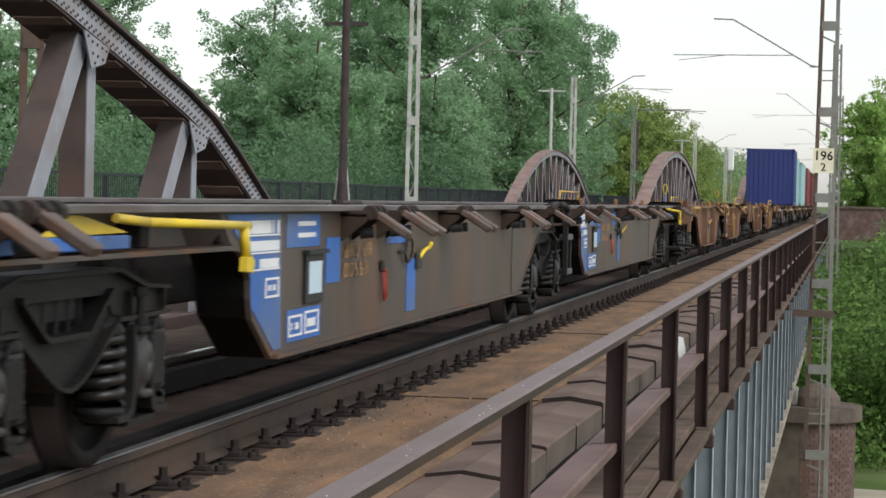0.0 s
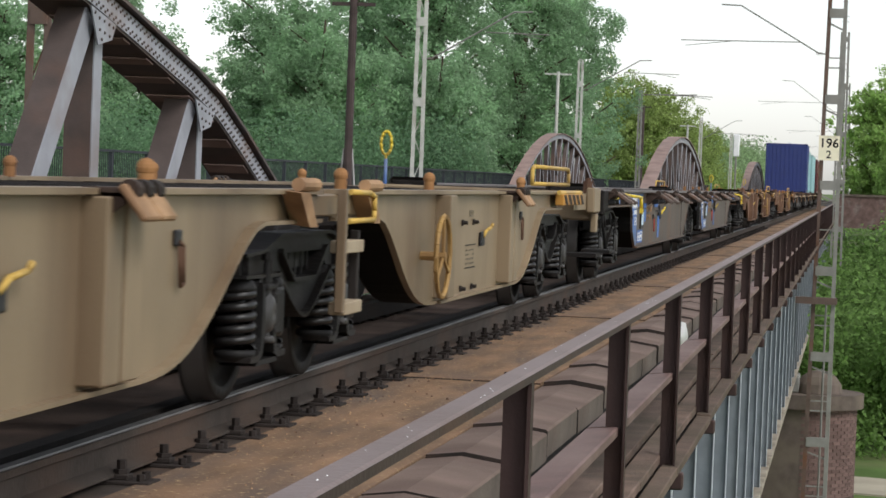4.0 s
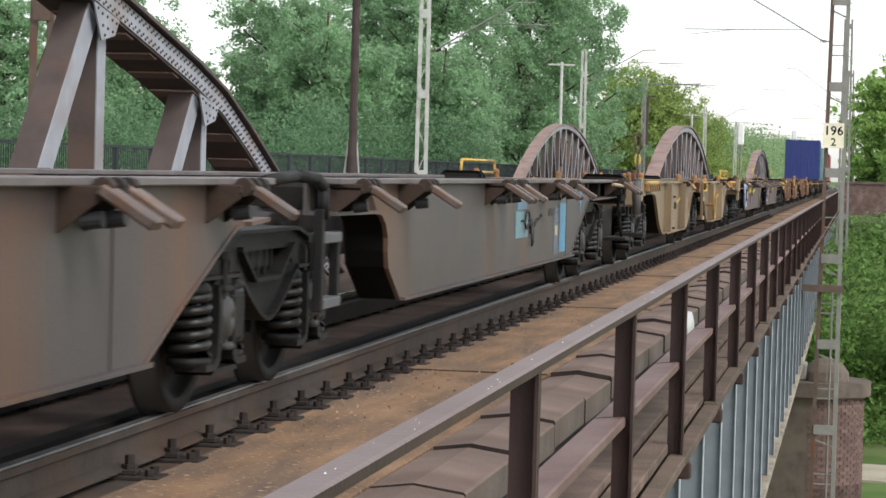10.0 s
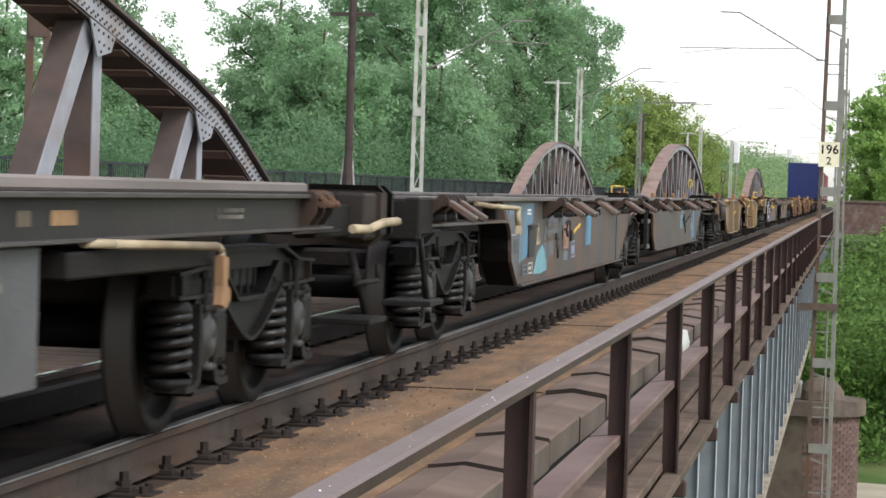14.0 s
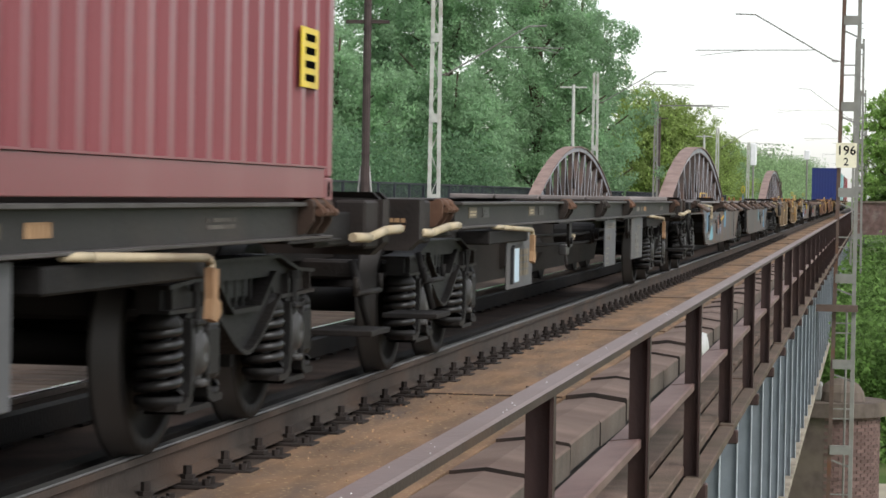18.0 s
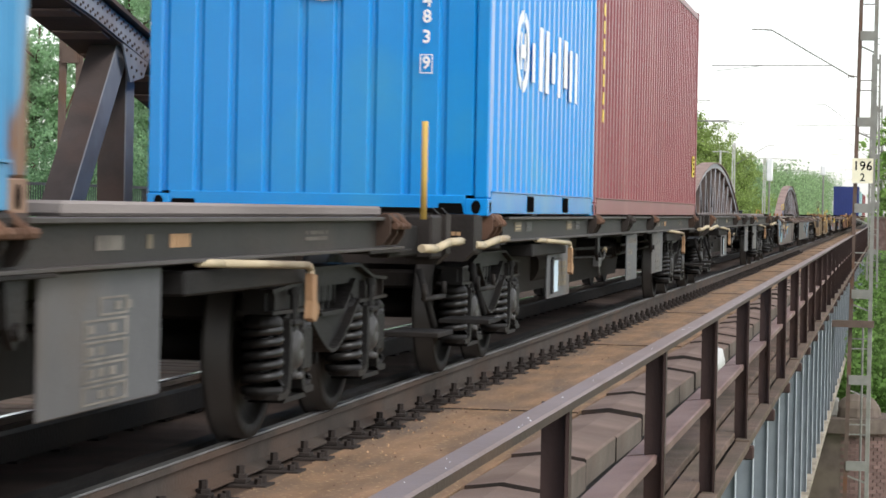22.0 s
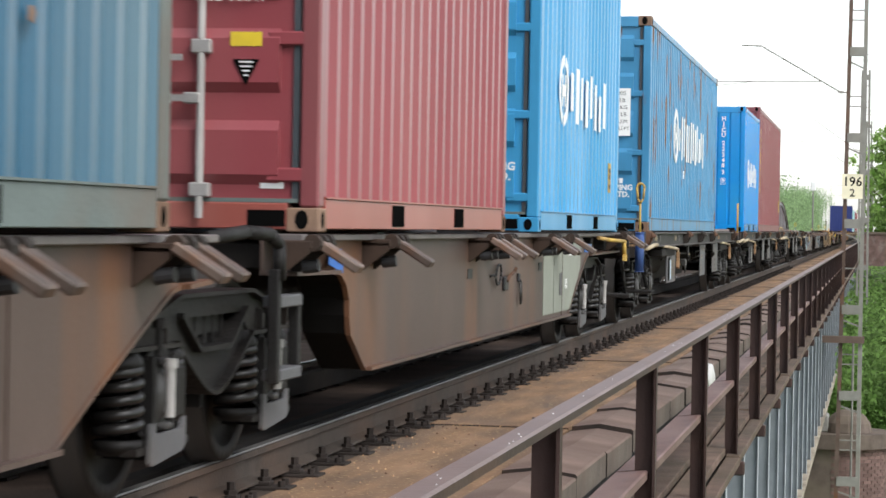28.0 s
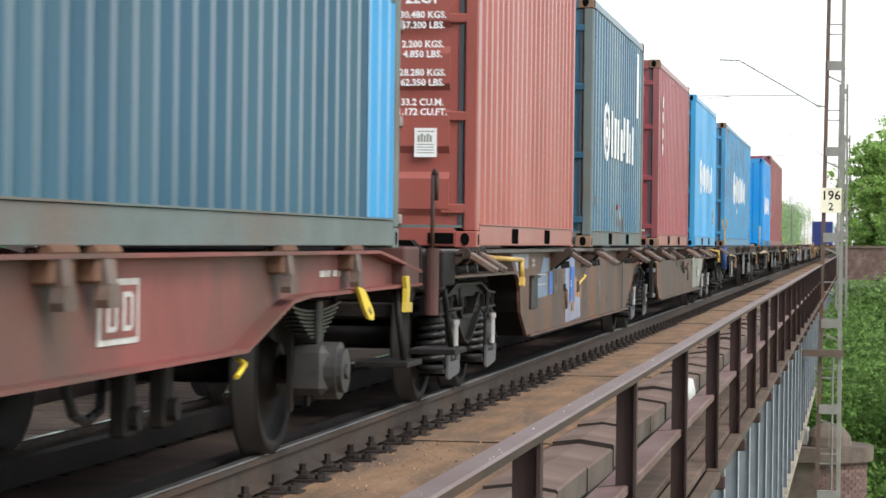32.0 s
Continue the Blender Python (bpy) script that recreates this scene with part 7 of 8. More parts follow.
def container(label, s_near, length, body, high=False, end="door", rail_mat=None, post=None, pockets=True, cast=None):
    """A freight container: posts, castings, rails, corrugated walls, and a door or a plain wall at its rear end."""
    h, hw, l2 = (2.896 if high else 2.591), 1.219, length / 2
    c = thing("freight_container", label, "container", "containers on the train")
    rail_mat, post = rail_mat or body, post or body
    for s in (-1, 1):
        sheet = corrugated(-l2 + 0.12, l2 - 0.12, 0.176, h - 0.1, s * (hw - 0.008), 0.04, 0.28, s)
        part("side_panel", sheet, body, c)
        for name, z0, z1, m in (("bottom_rail", 0.015, 0.165, rail_mat), ("top_rail", h - 0.1, h - 0.02, body)):
            bm = B()
            a, b = sorted((s * (hw - 0.06), s * (hw - 0.002)))
            box(bm, a, b, -l2 + 0.17, l2 - 0.17, z0, z1, 0.004)
            r = part(name, bm, m, c)
            if name == "bottom_rail":
                bm = B()
                a, b = sorted((s * (hw - 0.06), s * (hw + 0.008)))
                box(bm, a, b, -l2 + 0.17, l2 - 0.17, 0.166, 0.175)
                part("rail_lip", bm, rail_mat, r)
            if name == "bottom_rail" and pockets:
                # no recess: a flat black plate paints the pocket's shaded inside
                for y in (-1.02, 1.02):
                    bm = B()
                    a, b = sorted((s * (hw - 0.001), s * (hw + 0.003)))
                    box(bm, a, b, y - 0.17, y + 0.17, 0.03, 0.15)
                    part("fork_pocket", bm, M_BLACK, r, "dark fork pocket")
        for sy in (-1, 1):
            bm = B()
            a, b = sorted((s * (hw - 0.1), s * (hw - 0.001)))
            y0, y1 = sorted((sy * l2, sy * (l2 - 0.13)))
            box(bm, a, b, y0 + (0.004 if sy < 0 else 0), y1 - (0.004 if sy > 0 else 0), 0.118, h - 0.118, 0.012)
            part("corner_post", bm, post, c)
            for z in (0, h - 0.118):
                bm = B()
                a, b = sorted((s * (hw - 0.162), s * hw))
                y0, y1 = sorted((sy * l2, sy * (l2 - 0.178)))
                box(bm, a, b, y0, y1, z, z + 0.118, 0.006)
                k = part("corner_casting", bm, cast or post, c)
                # casting holes are black discs for the dark inside
                bm = B()
                xx = s * (hw - 0.085)
                bmesh.ops.create_cone(bm, cap_ends=True, segments=10, radius1=0.034, radius2=0.034, depth=0.004, matrix=pose(xx, sy * (l2 + 0.001), z + 0.06, 90, 0, 0) @ Matrix.Diagonal((1, 1.4, 1, 1)))
                part("casting_hole", bm, M_BLACK, k)
                bm = B()
                bmesh.ops.create_cone(bm, cap_ends=True, segments=10, radius1=0.028, radius2=0.028, depth=0.004, matrix=pose(s * (hw + 0.001), sy * (l2 - 0.09), z + 0.06, 0, 90, 0) @ Matrix.Diagonal((1.5, 1, 1, 1)))
                part("casting_hole", bm, M_BLACK, k)
    bm = B()
    box(bm, -hw + 0.05, hw - 0.05, -l2 + 0.1, l2 - 0.1, h - 0.06, h - 0.03)
    part("roof", bm, body, c)
    bm = B()
    box(bm, -hw + 0.05, hw - 0.05, -l2 + 0.1, l2 - 0.1, 0.1, 0.14)
    part("floor_plate", bm, M_FRAME, c)
    for sy in (-1, 1):
        bm = B()
        y0, y1 = sorted((sy * (l2 - 0.004), sy * (l2 - 0.1)))
        box(bm, -hw + 0.16, hw - 0.16, y0, y1, 0.01, 0.14, 0.006)
        part("end_sill", bm, body if sy > 0 or end != "door" else rail_mat, c)
        bm = B()
        box(bm, -hw + 0.16, hw - 0.16, y0, y1, h - 0.13, h - 0.005, 0.006)
        part("end_header", bm, body, c)
    # far end and, without doors, the near end: broad upright ribs
    for sy in (1,) if end == "door" else (-1, 1):
        bm = B()
        n = 9
        w = (2 * hw - 0.2) / n
        y, y2 = sy * (l2 - 0.034), sy * (l2 - 0.012)
        line = []
        for k in range(n):
            x0 = -hw + 0.1 + w * k
            line += [(x0, y), (x0 + 0.1 * w, y), (x0 + 0.2 * w, y2), (x0 + 0.92 * w, y2)]
        line.append((hw - 0.1, y))
        low = [bm.verts.new((a, b, 0.14)) for a, b in line]
        high = [bm.verts.new((a, b, h - 0.13)) for a, b in line]
        for i in range(len(line) - 1):
            bm.faces.new((low[i], low[i + 1], high[i + 1], high[i]))
        part("end_wall", bm, body, c)
    if end == "wall":
        # opening painted on as a flat black shape, for its inner shade
        for x0 in (0.86, -1.05):
            bm = B()
            prism(bm, [(x0, 0.012), (x0 + 0.19, 0.012), (x0 + 0.175, 0.085), (x0 + 0.015, 0.085)], -l2 - 0.001, -l2 + 0.003, "y")
            part("sill_hole", bm, M_BLACK, c, "dark opening in the end sill")
    if end == "door":
        y = -l2 + 0.035
        # sill openings: their dark depth is a thin black plate
        for x0 in (0.86, -1.05):
            bm = B()
            box(bm, x0, x0 + 0.19, -l2 - 0.001, -l2 + 0.003, 0.025, 0.105)
            part("sill_hole", bm, M_BLACK, c, "dark opening in the end sill")
        bm = B()
        box(bm, -hw + 0.16, hw - 0.11, y - 0.02, y + 0.0, 0.142, 0.162)
        part("bottom_gasket", bm, M_GREYRAIL, c, "grey rubber strip")
        for s in (-1, 1):
            bm = B()
            x0, x1 = sorted((s * 0.012, s * (hw - 0.11)))
            box(bm, x0, x1, y, y + 0.03, 0.15, h - 0.13)
            for k in range(5):
                zc = 0.16 + (h - 0.32) * (k + 0.5) / 5
                hh = (h - 0.32) / 5 * 0.24
                prism(bm, [(y + 0.001, zc - hh - 0.05), (y - 0.0, zc - hh - 0.05), (y - 0.034, zc - hh), (y - 0.034, zc + hh), (y - 0.0, zc + hh + 0.05), (y + 0.001, zc + hh + 0.05)], x0 + 0.1, x1 - 0.1, "x")
            d = part("door_leaf", bm, body, c)
            bm = B()
            e = s * (hw - 0.125)
            box(bm, e - 0.016, e + 0.016, y - 0.012, y + 0.0, 0.15, h - 0.13)
            part("gasket", bm, M_GASKET, d)
            for z in (0.28, 0.95, h * 0.64, h - 0.32):
                bm = B()
                box(bm, *sorted((s * (hw - 0.02), s * (hw - 0.27))), y - 0.03, y - 0.008, z - 0.035, z + 0.035, 0.008)
                part("hinge", bm, body, d)
            for x in (0.2, 0.62):
                bm = B()
                rod(bm, (s * x, y - 0.06, 0.06), (s * x, y - 0.06, h - 0.05), 0.02, 8)
                for z in (0.2, h * 0.35, h * 0.62, h - 0.25):
                    box(bm, s * x - 0.05, s * x + 0.05, y - 0.08, y - 0.01, z - 0.035, z + 0.035, 0.006)
                rd = part("lock_rod", bm, M_ROD, d, "grey lock rod")
                bm = B()
                za, reach, keep = (0.85, 0.33, 0.37) if x < 0.4 else (0.65, -0.33, 0.43)
                bar(bm, (s * x, y - 0.085, za), (s * (x + reach), y - 0.085, za), 0.016, 0.032)
                box(bm, *sorted((s * x, s * (x + 0.25 * reach))), y - 0.095, y - 0.06, za - 0.028, za + 0.028, 0.006)
                part("lock_handle", bm, M_ROD, rd)
                bm = B()
                box(bm, s * keep - 0.035, s * keep + 0.035, y - 0.07, y - 0.03, za - 0.03, za + 0.03, 0.008)
                for dz in (-0.045, 0.045):
                    rod(bm, (s * keep, y - 0.03, za + dz), (s * keep, y - 0.1, za + dz), 0.026, 10)
                part("handle_keeper", bm, M_ROD, rd)
    return rolling(c, s_near + l2, 1.12), l2, h


S = 1.2165


def ghost_word(c, l2, y0, y1, z0, z1, material, n, seed, mark=True):
    """A worn company mark on a corrugated side, as a round shape and plain upright strokes of its size and colour."""
    rnd = random.Random(seed)
    if mark:
        bm = B()
        r = (z1 - z0) * 0.62
        yc, zc = y0 + r, (z0 + z1) / 2
        for k in range(20):
            if k in (4, 14):
                continue
            a, b = k * math.tau / 20, (k + 1) * math.tau / 20
            prism(bm, [(yc + r * math.cos(a) * q, zc + r * math.sin(a) * q) for q in (0.72, 1)] + [(yc + r * math.cos(b) * q, zc + r * math.sin(b) * q) for q in (1, 0.72)], S - 0.004, S + 0.002, "x")
        box(bm, S - 0.004, S + 0.002, yc - r * 0.4, yc - r * 0.25, zc - r * 0.45, zc + r * 0.45)
        box(bm, S - 0.004, S + 0.002, yc + r * 0.25, yc + r * 0.4, zc - r * 0.45, zc + r * 0.45)
        box(bm, S - 0.004, S + 0.002, yc - r * 0.3, yc + r * 0.3, zc - 0.05, zc + 0.05)
        bmesh.ops.remove_doubles(bm, verts=bm.verts[:], dist=0.0005)
        part("round_mark", bm, material, c)
        y0 = y0 + 2 * r + 0.15
    bm = B()
    w = (y1 - y0) / n
    for k in range(n):
        a = y0 + k * w
        for u, t in ((0.05, rnd.uniform(0.14, 0.24)), (0.55, rnd.uniform(0.16, 0.3))):
            lo, hi = z0 + rnd.choice((0, 0, 0.1, 0.2)) * (z1 - z0), z1 - rnd.choice((0, 0, 0.12, 0.3)) * (z1 - z0)
            box(bm, S - 0.004, S + 0.002, a + u * w, a + (u + t) * w, lo, hi)
    tagged(part("side_lettering", bm, material, c), kind="stuff")


def side_plate(c, y0, y1, z0, z1, material, name="sticker"):
    bm = B()
    box(bm, S - 0.002, S + 0.004, y0, y1, z0, z1)
    return part(name, bm, material, c)


def end_plate(c, l2, x0, x1, z0, z1, material, out=0.006, name="sticker"):
    bm = B()
    box(bm, x0, x1, -l2 - out, -l2 - out + 0.004, z0, z1)
    return part(name, bm, material, c)


cG, l, h = container("tall oxide-red forty-foot container with yellow stickers", -92.65, 12.192, C_RED, True, "wall", pockets=False)
st = side_plate(cG, l - 0.72, l - 0.36, 0.55, 0.84, M_YEL)
bm = B()
for k in range(4):
    box(bm, S + 0.004, S + 0.006, l - 0.64, l - 0.44, 0.58 + 0.065 * k, 0.615 + 0.065 * k)
part("sticker_print", bm, M_BLACK, st)
bm = B()
for k in range(9):
    box(bm, S, S + 0.003, -l + 0.5, -l + 0.62, 0.9 + 0.17 * k, 1.02 + 0.17 * k)
tagged(part("marking", bm, M_YEL, cG, "column of yellow code marks"), kind="stuff")

cF, l, h = container("bright blue twenty-foot container with a white round mark", -98.8, 6.058, C_BBLUE, False, "wall")
ghost_word(cF, l, -l + 1.2, -l + 4.9, 0.98, 1.48, M_WHITE, 4, 3)
bm = B()
xc, zc, r = 0.03, 1.815, 0.34
for k in range(28):
    a, b = k * math.tau / 28, (k + 1) * math.tau / 28
    prism(bm, [(xc + r * math.cos(a) * q, zc + r * math.sin(a) * q) for q in (0.84, 1)] + [(xc + r * math.cos(b) * q, zc + r * math.sin(b) * q) for q in (1, 0.84)], -l - 0.004, -l + 0.02, "y")
for x in (-0.12, 0.13):
    box(bm, xc + x - 0.035, xc + x + 0.035, -l - 0.004, -l + 0.02, zc - 0.2, zc + 0.22)
box(bm, xc - 0.12, xc + 0.13, -l - 0.004, -l + 0.02, zc - 0.03, zc + 0.05)
bmesh.ops.remove_doubles(bm, verts=bm.verts[:], dist=0.0005)
part("round_mark", bm, M_WHITE, cF, "white round company mark")
for ch, z in zip("HJCU223483", (2.3, 2.19, 2.06, 1.96, 1.79, 1.67, 1.55, 1.44, 1.33, 1.19)):
    lettering("code_letter", ch, 0.125, M_WHITE, cF, pose(0.77, -l - 0.006, z + 0.035, 90, 0, 0), 0.003)
lettering("code_letter", "9", 0.12, M_WHITE, cF, pose(0.77, -l - 0.006, 1.045, 90, 0, 0), 0.003)
bm = B()
for x0, x1, z0, z1 in ((0.725, 0.815, 0.975, 0.982), (0.725, 0.815, 1.1, 1.107), (0.725, 0.732, 0.982, 1.1), (0.808, 0.815, 0.982, 1.1)):
    box(bm, x0, x1, -l - 0.008, -l - 0.005, z0, z1)
part("digit_frame", bm, M_WHITE, cF)

cE, l, h = container("light blue forty-foot container with rust streaks and worn white lettering", -120.03, 12.192, C_LBLUE, False, "door", pockets=False, cast=M_CAST)
ghost_word(cE, l, -2.6, 3.2, 1.0, 1.6, M_WHITE, 6, 4)
side_plate(cE, -0.9, -0.76, 0.75, 0.86, M_WHITE)
for k, tx in enumerate(("SHIPPING", "CO.,LTD.")):
    lettering("word_row", tx, 0.092, M_WHITE, cE, pose(0.83 - 0.03 * k, -l - 0.004, 0.527 - 0.082 * k, 90, 0, 0), 0.003)
bm = B()
for k in range(5):
    box(bm, 0.65 + 0.053 * k, 0.69 + 0.053 * k, -l - 0.004, -l, 0.58, 0.64)
part("brand_strokes", bm, M_WHITE, cE)
end_plate(cE, l, 0.62, 0.98, 1.15, 1.72, M_WHITE, 0.002, "data_panel")
for k, tx in enumerate(("3.770 KG", "8.310 LB", "26.710 KG", "58.890 LB", "67.4 CU.M", "2.379 CU.FT")):
    lettering("figure_row", tx, 0.066, M_BLACK, cE, pose(0.8, -l - 0.0035, 1.66 - 0.085 * k, 90, 0, 0))
# shade inside the tunnel recess, as a flat black shape
bm = B()
prism(bm, [(0.2, 0.02), (0.85, 0.02), (0.7, 0.08), (0.55, 0.13), (0.4, 0.08)], -l - 0.006, -l - 0.002, "y")
part("tunnel_recess", bm, M_BLACK, cE)

cD, l, h = container("sky-blue twenty-foot container with worn white mark", -129.6, 6.058, C_SBLUE, False, "door", post=C_SBLUE)
ghost_word(cD, l, -l + 1.2, -l + 4.9, 0.98, 1.48, M_WHITE, 4, 6)
st = side_plate(cD, l - 0.95, l - 0.73, 0.4, 0.7, M_YELD)
bm = B()
for z, w in ((0.6, 0.14), (0.54, 0.12), (0.44, 0.14)):
    box(bm, S + 0.004, S + 0.006, l - 0.91, l - 0.91 + w, z, z + 0.045)
part("sticker_print", bm, M_BLKP, st)
for k, tx in enumerate(("SHIPPING", "CO.,LTD.")):
    lettering("word_row", tx, 0.092, M_WHITE, cD, pose(0.83 - 0.03 * k, -l - 0.004, 0.527 - 0.082 * k, 90, 0, 0), 0.003)

cC, l, h = container("dark red twenty-foot container with faded sides and a warning triangle", -137.42, 6.058, C_DRED, False, "door", rail_mat=C_SALM, post=C_RED, cast=M_CAST)
end_plate(cC, l, 0.76, 0.92, 0.91, 0.98, M_YEL, 0.002)
bm = B()
prism(bm, [(0.775, 0.845), (0.91, 0.845), (0.842, 0.717)], -l - 0.006, -l - 0.002, "y")
tri = part("warning_triangle", bm, M_BLACK, cC, "black warning triangle")
bm = B()
for k in range(4):
    box(bm, 0.805 + 0.009 * k, 0.88 - 0.009 * k, -l - 0.009, -l - 0.0065, 0.828 - 0.022 * k, 0.835 - 0.022 * k)
part("triangle_print", bm, M_WHITE, tri)
end_plate(cC, l, 0.915, 1.035, 0.211, 0.243, M_WHITE, -0.028)
bm = B()
for k in range(4):
    box(bm, S, S + 0.003, -l + 0.62, -l + 0.75, 1.3 + 0.22 * k, 1.45 + 0.22 * k)
tagged(part("marking", bm, M_WHITE, cC), kind="stuff")
KG = ("30.480 KGS.", "67.200 LBS.", "", "2.200 KGS.", "4.850 LBS.", "", "28.280 KGS.", "62.350 LBS.", "", "33.2 CU.M.", "1.172 CU.FT.")
for tx, z in zip([tx for tx in KG if tx], (1.645, 1.57, 1.498, 1.43, 1.364, 1.294, 1.226, 1.155)):
    lettering("figure_row", tx, 0.066, M_WHITE, cC, pose(0.745, -l - 0.004, z, 90, 0, 0), 0.002)

cB, l, h = container("dull teal twenty-foot container with grey rail and worn white lettering", -146.0, 6.058, C_TEAL, False, "door", rail_mat=M_GREYRAIL, post=M_GREYRAIL, cast=M_CAST)
ghost_word(cB, l, -l + 1.2, -l + 4.9, 1.0, 1.52, M_WHITE, 4, 9)
side_plate(cB, l - 0.95, l - 0.75, 1.6, 2.4, M_WHITE)
side_plate(cB, -0.21, -0.08, 0.43, 0.485, M_REDP)
side_plate(cB, -0.02, 0.1, 0.32, 0.41, M_MARK)
for y, z, g in ((-0.53, 0.3, 0.06), (-0.24, 0.3, 0.05), (0.27, 0.28, 0.07), (0.5, 0.26, 0.09), (-0.8, 0.43, 0.05), (0.04, 0.28, 0.04), (0.9, 0.74, 0.03), (1.45, 0.71, 0.025), (-2.6, 0.5, 0.05)):
    bm = B()
    prism(bm, [(y - 0.03, z - g), (y + 0.02, z - g * 1.4), (y + 0.04, z), (y + 0.02, z + g), (y - 0.025, z + g * 0.7)], S - 0.002, S + 0.0015, "x")
    part("rust_spot", bm, M_CAST, cB, "rust spot")
pan = end_plate(cB, l, 0.683, 0.99, 1.034, 1.62, M_WHITE, 0.002, "data_panel")
bm = B()
for k in range(9):
    if k % 3:
        box(bm, 0.72 + 0.02 * (k % 2), 0.8, -l - 0.0045, -l - 0.003, 1.06 + 0.06 * k, 1.095 + 0.06 * k)
        box(bm, 0.84, 0.95 - 0.02 * (k % 2), -l - 0.0045, -l - 0.003, 1.06 + 0.06 * k, 1.095 + 0.06 * k)
tagged(part("figure_bars", bm, M_BLACK, pan), kind="stuff")

cA, l, h = container("faded red twenty-foot container with white door figures", -153.65, 6.058, C_SALM, False, "door", rail_mat=C_SALM)
for tx, z in zip([tx for tx in KG if tx], (1.68, 1.605, 1.467, 1.395, 1.262, 1.19, 1.047, 0.977)):
    lettering("figure_row", tx, 0.068, M_WHITE, cA, pose(0.81, -l - 0.004, z, 90, 0, 0), 0.002)
lettering("figure_row", "22G1", 0.11, M_WHITE, cA, pose(0.8, -l - 0.004, 1.8, 90, 0, 0), 0.003)
card = end_plate(cA, l, 0.755, 0.92, 0.652, 0.862, M_WHITE, 0.004)
bm = B()
for k in range(5):
    box(bm, 0.78 + 0.022 * k, 0.795 + 0.022 * k, -l - 0.0055, -l - 0.0042, 0.76, 0.81 + 0.01 * (k % 2))
for z in (0.835, 0.74, 0.72, 0.7, 0.68):
    box(bm, 0.775, 0.9, -l - 0.0055, -l - 0.0042, z, z + 0.006)
part("card_print", bm, M_PALE, card)
mark = end_plate(cA, l, 0.893, 1.02, 0.241, 0.3, M_WHITE, -0.028)
bm = B()
for k in range(4):
    box(bm, 0.912 + 0.023 * k, 0.93 + 0.023 * k, -l + 0.0265, -l + 0.0278, 0.258, 0.283)
part("mark_strokes", bm, M_BLUE, mark)
side_plate(cA, -l + 0.35, -l + 0.6, 1.95, 2.05, M_WHITE)

cT, l, h = container("dull teal forty-foot container with a bright blue repaired strip", -168.85, 12.192, C_TEALD, False, "wall", rail_mat=M_GREYRAIL, post=M_GREYRAIL, pockets=False)
pitch = (2 * l - 0.24) / round((2 * l - 0.24) / 0.28)
patch_top = l - 0.12 - pitch
part("repair_strip", corrugated(patch_top - 2 * pitch, patch_top + pitch, 0.178, 1.45, 1.2155, 0.04, pitch, 1), C_SBLUE, cT, "bright blue repainted corrugations")

for s, length, m, high, lab in ((124.8, 6.058, C_NAVY, True, "navy blue container far ahead on a red wagon"), (131.2, 6.058, C_TURQ, False, "pale turquoise container far ahead"),
                                (146, 12.192, C_TURQ, False, "pale turquoise long container far ahead"), (168, 12.192, C_RED, False, "red long container far ahead"), (190, 12.192, C_DRED, False, "dark red long container far ahead")):
    cc, l, h = container(lab, s, length, m, high, "wall", pockets=False)

# ---- land, trees, distance ----
bm = B()
xs = [-3000, -400, -120, -60, -30, -16, -6, 2, 6, 12, 30, 80, 400, 3000]
ysg = [-600, -20, 10, 40, 80, 110, 140, 180, 240, 320, 500, 900, 3500]
def ground_z(x, y):
    far = max(0.0, min(1.0, (y - 120) / 80.0))
    z = -9.0 * (1 - far) - 0.9 * far
    if x < -16 and y < 200:
        z = z + min(1.0, (-16 - x) / 14.0) * (-1.5 - z)
    return z
vs = {(i, j): bm.verts.new((x, y, ground_z(x, y))) for i, x in enumerate(xs) for j, y in enumerate(ysg)}
for i in range(len(xs) - 1):
    for j in range(len(ysg) - 1):
        bm.faces.new((vs[i, j], vs[i + 1, j], vs[i + 1, j + 1], vs[i, j + 1]))
tagged(new("ground", mesh_of(bm, "ground", M_GRASS)), "grassy river bank and flat land", "ground", kind="structure")
bm = B()
prism(bm, [(-6, 84), (14, 80), (14, 84.5), (-6, 89)], -9.2, -8.93, "z")
tagged(new("path", mesh_of(bm, "path", M_SAND)), "pale sandy path below the bridge", "path", kind="structure")
bm = B()
box(bm, -0.8, 3, -6, 3.2, -9.5, -0.45)
tagged(new("abutment", mesh_of(bm, "abutment", M_STONE)), "stone abutment at the bridge end", "abutment", kind="structure")
side = thing("side_bridge", "dark brick parapet of a road bridge beyond", "bridge", kind="structure")
bm = B()
box(bm, -0.9, 60, 170, 171, -1.2, 1.0)
part("parapet", bm, M_BRICK, side)
bm = B()
box(bm, -0.9, 60, 169.9, 171.1, 1.0, 1.15)
part("coping", bm, M_STONE, side)


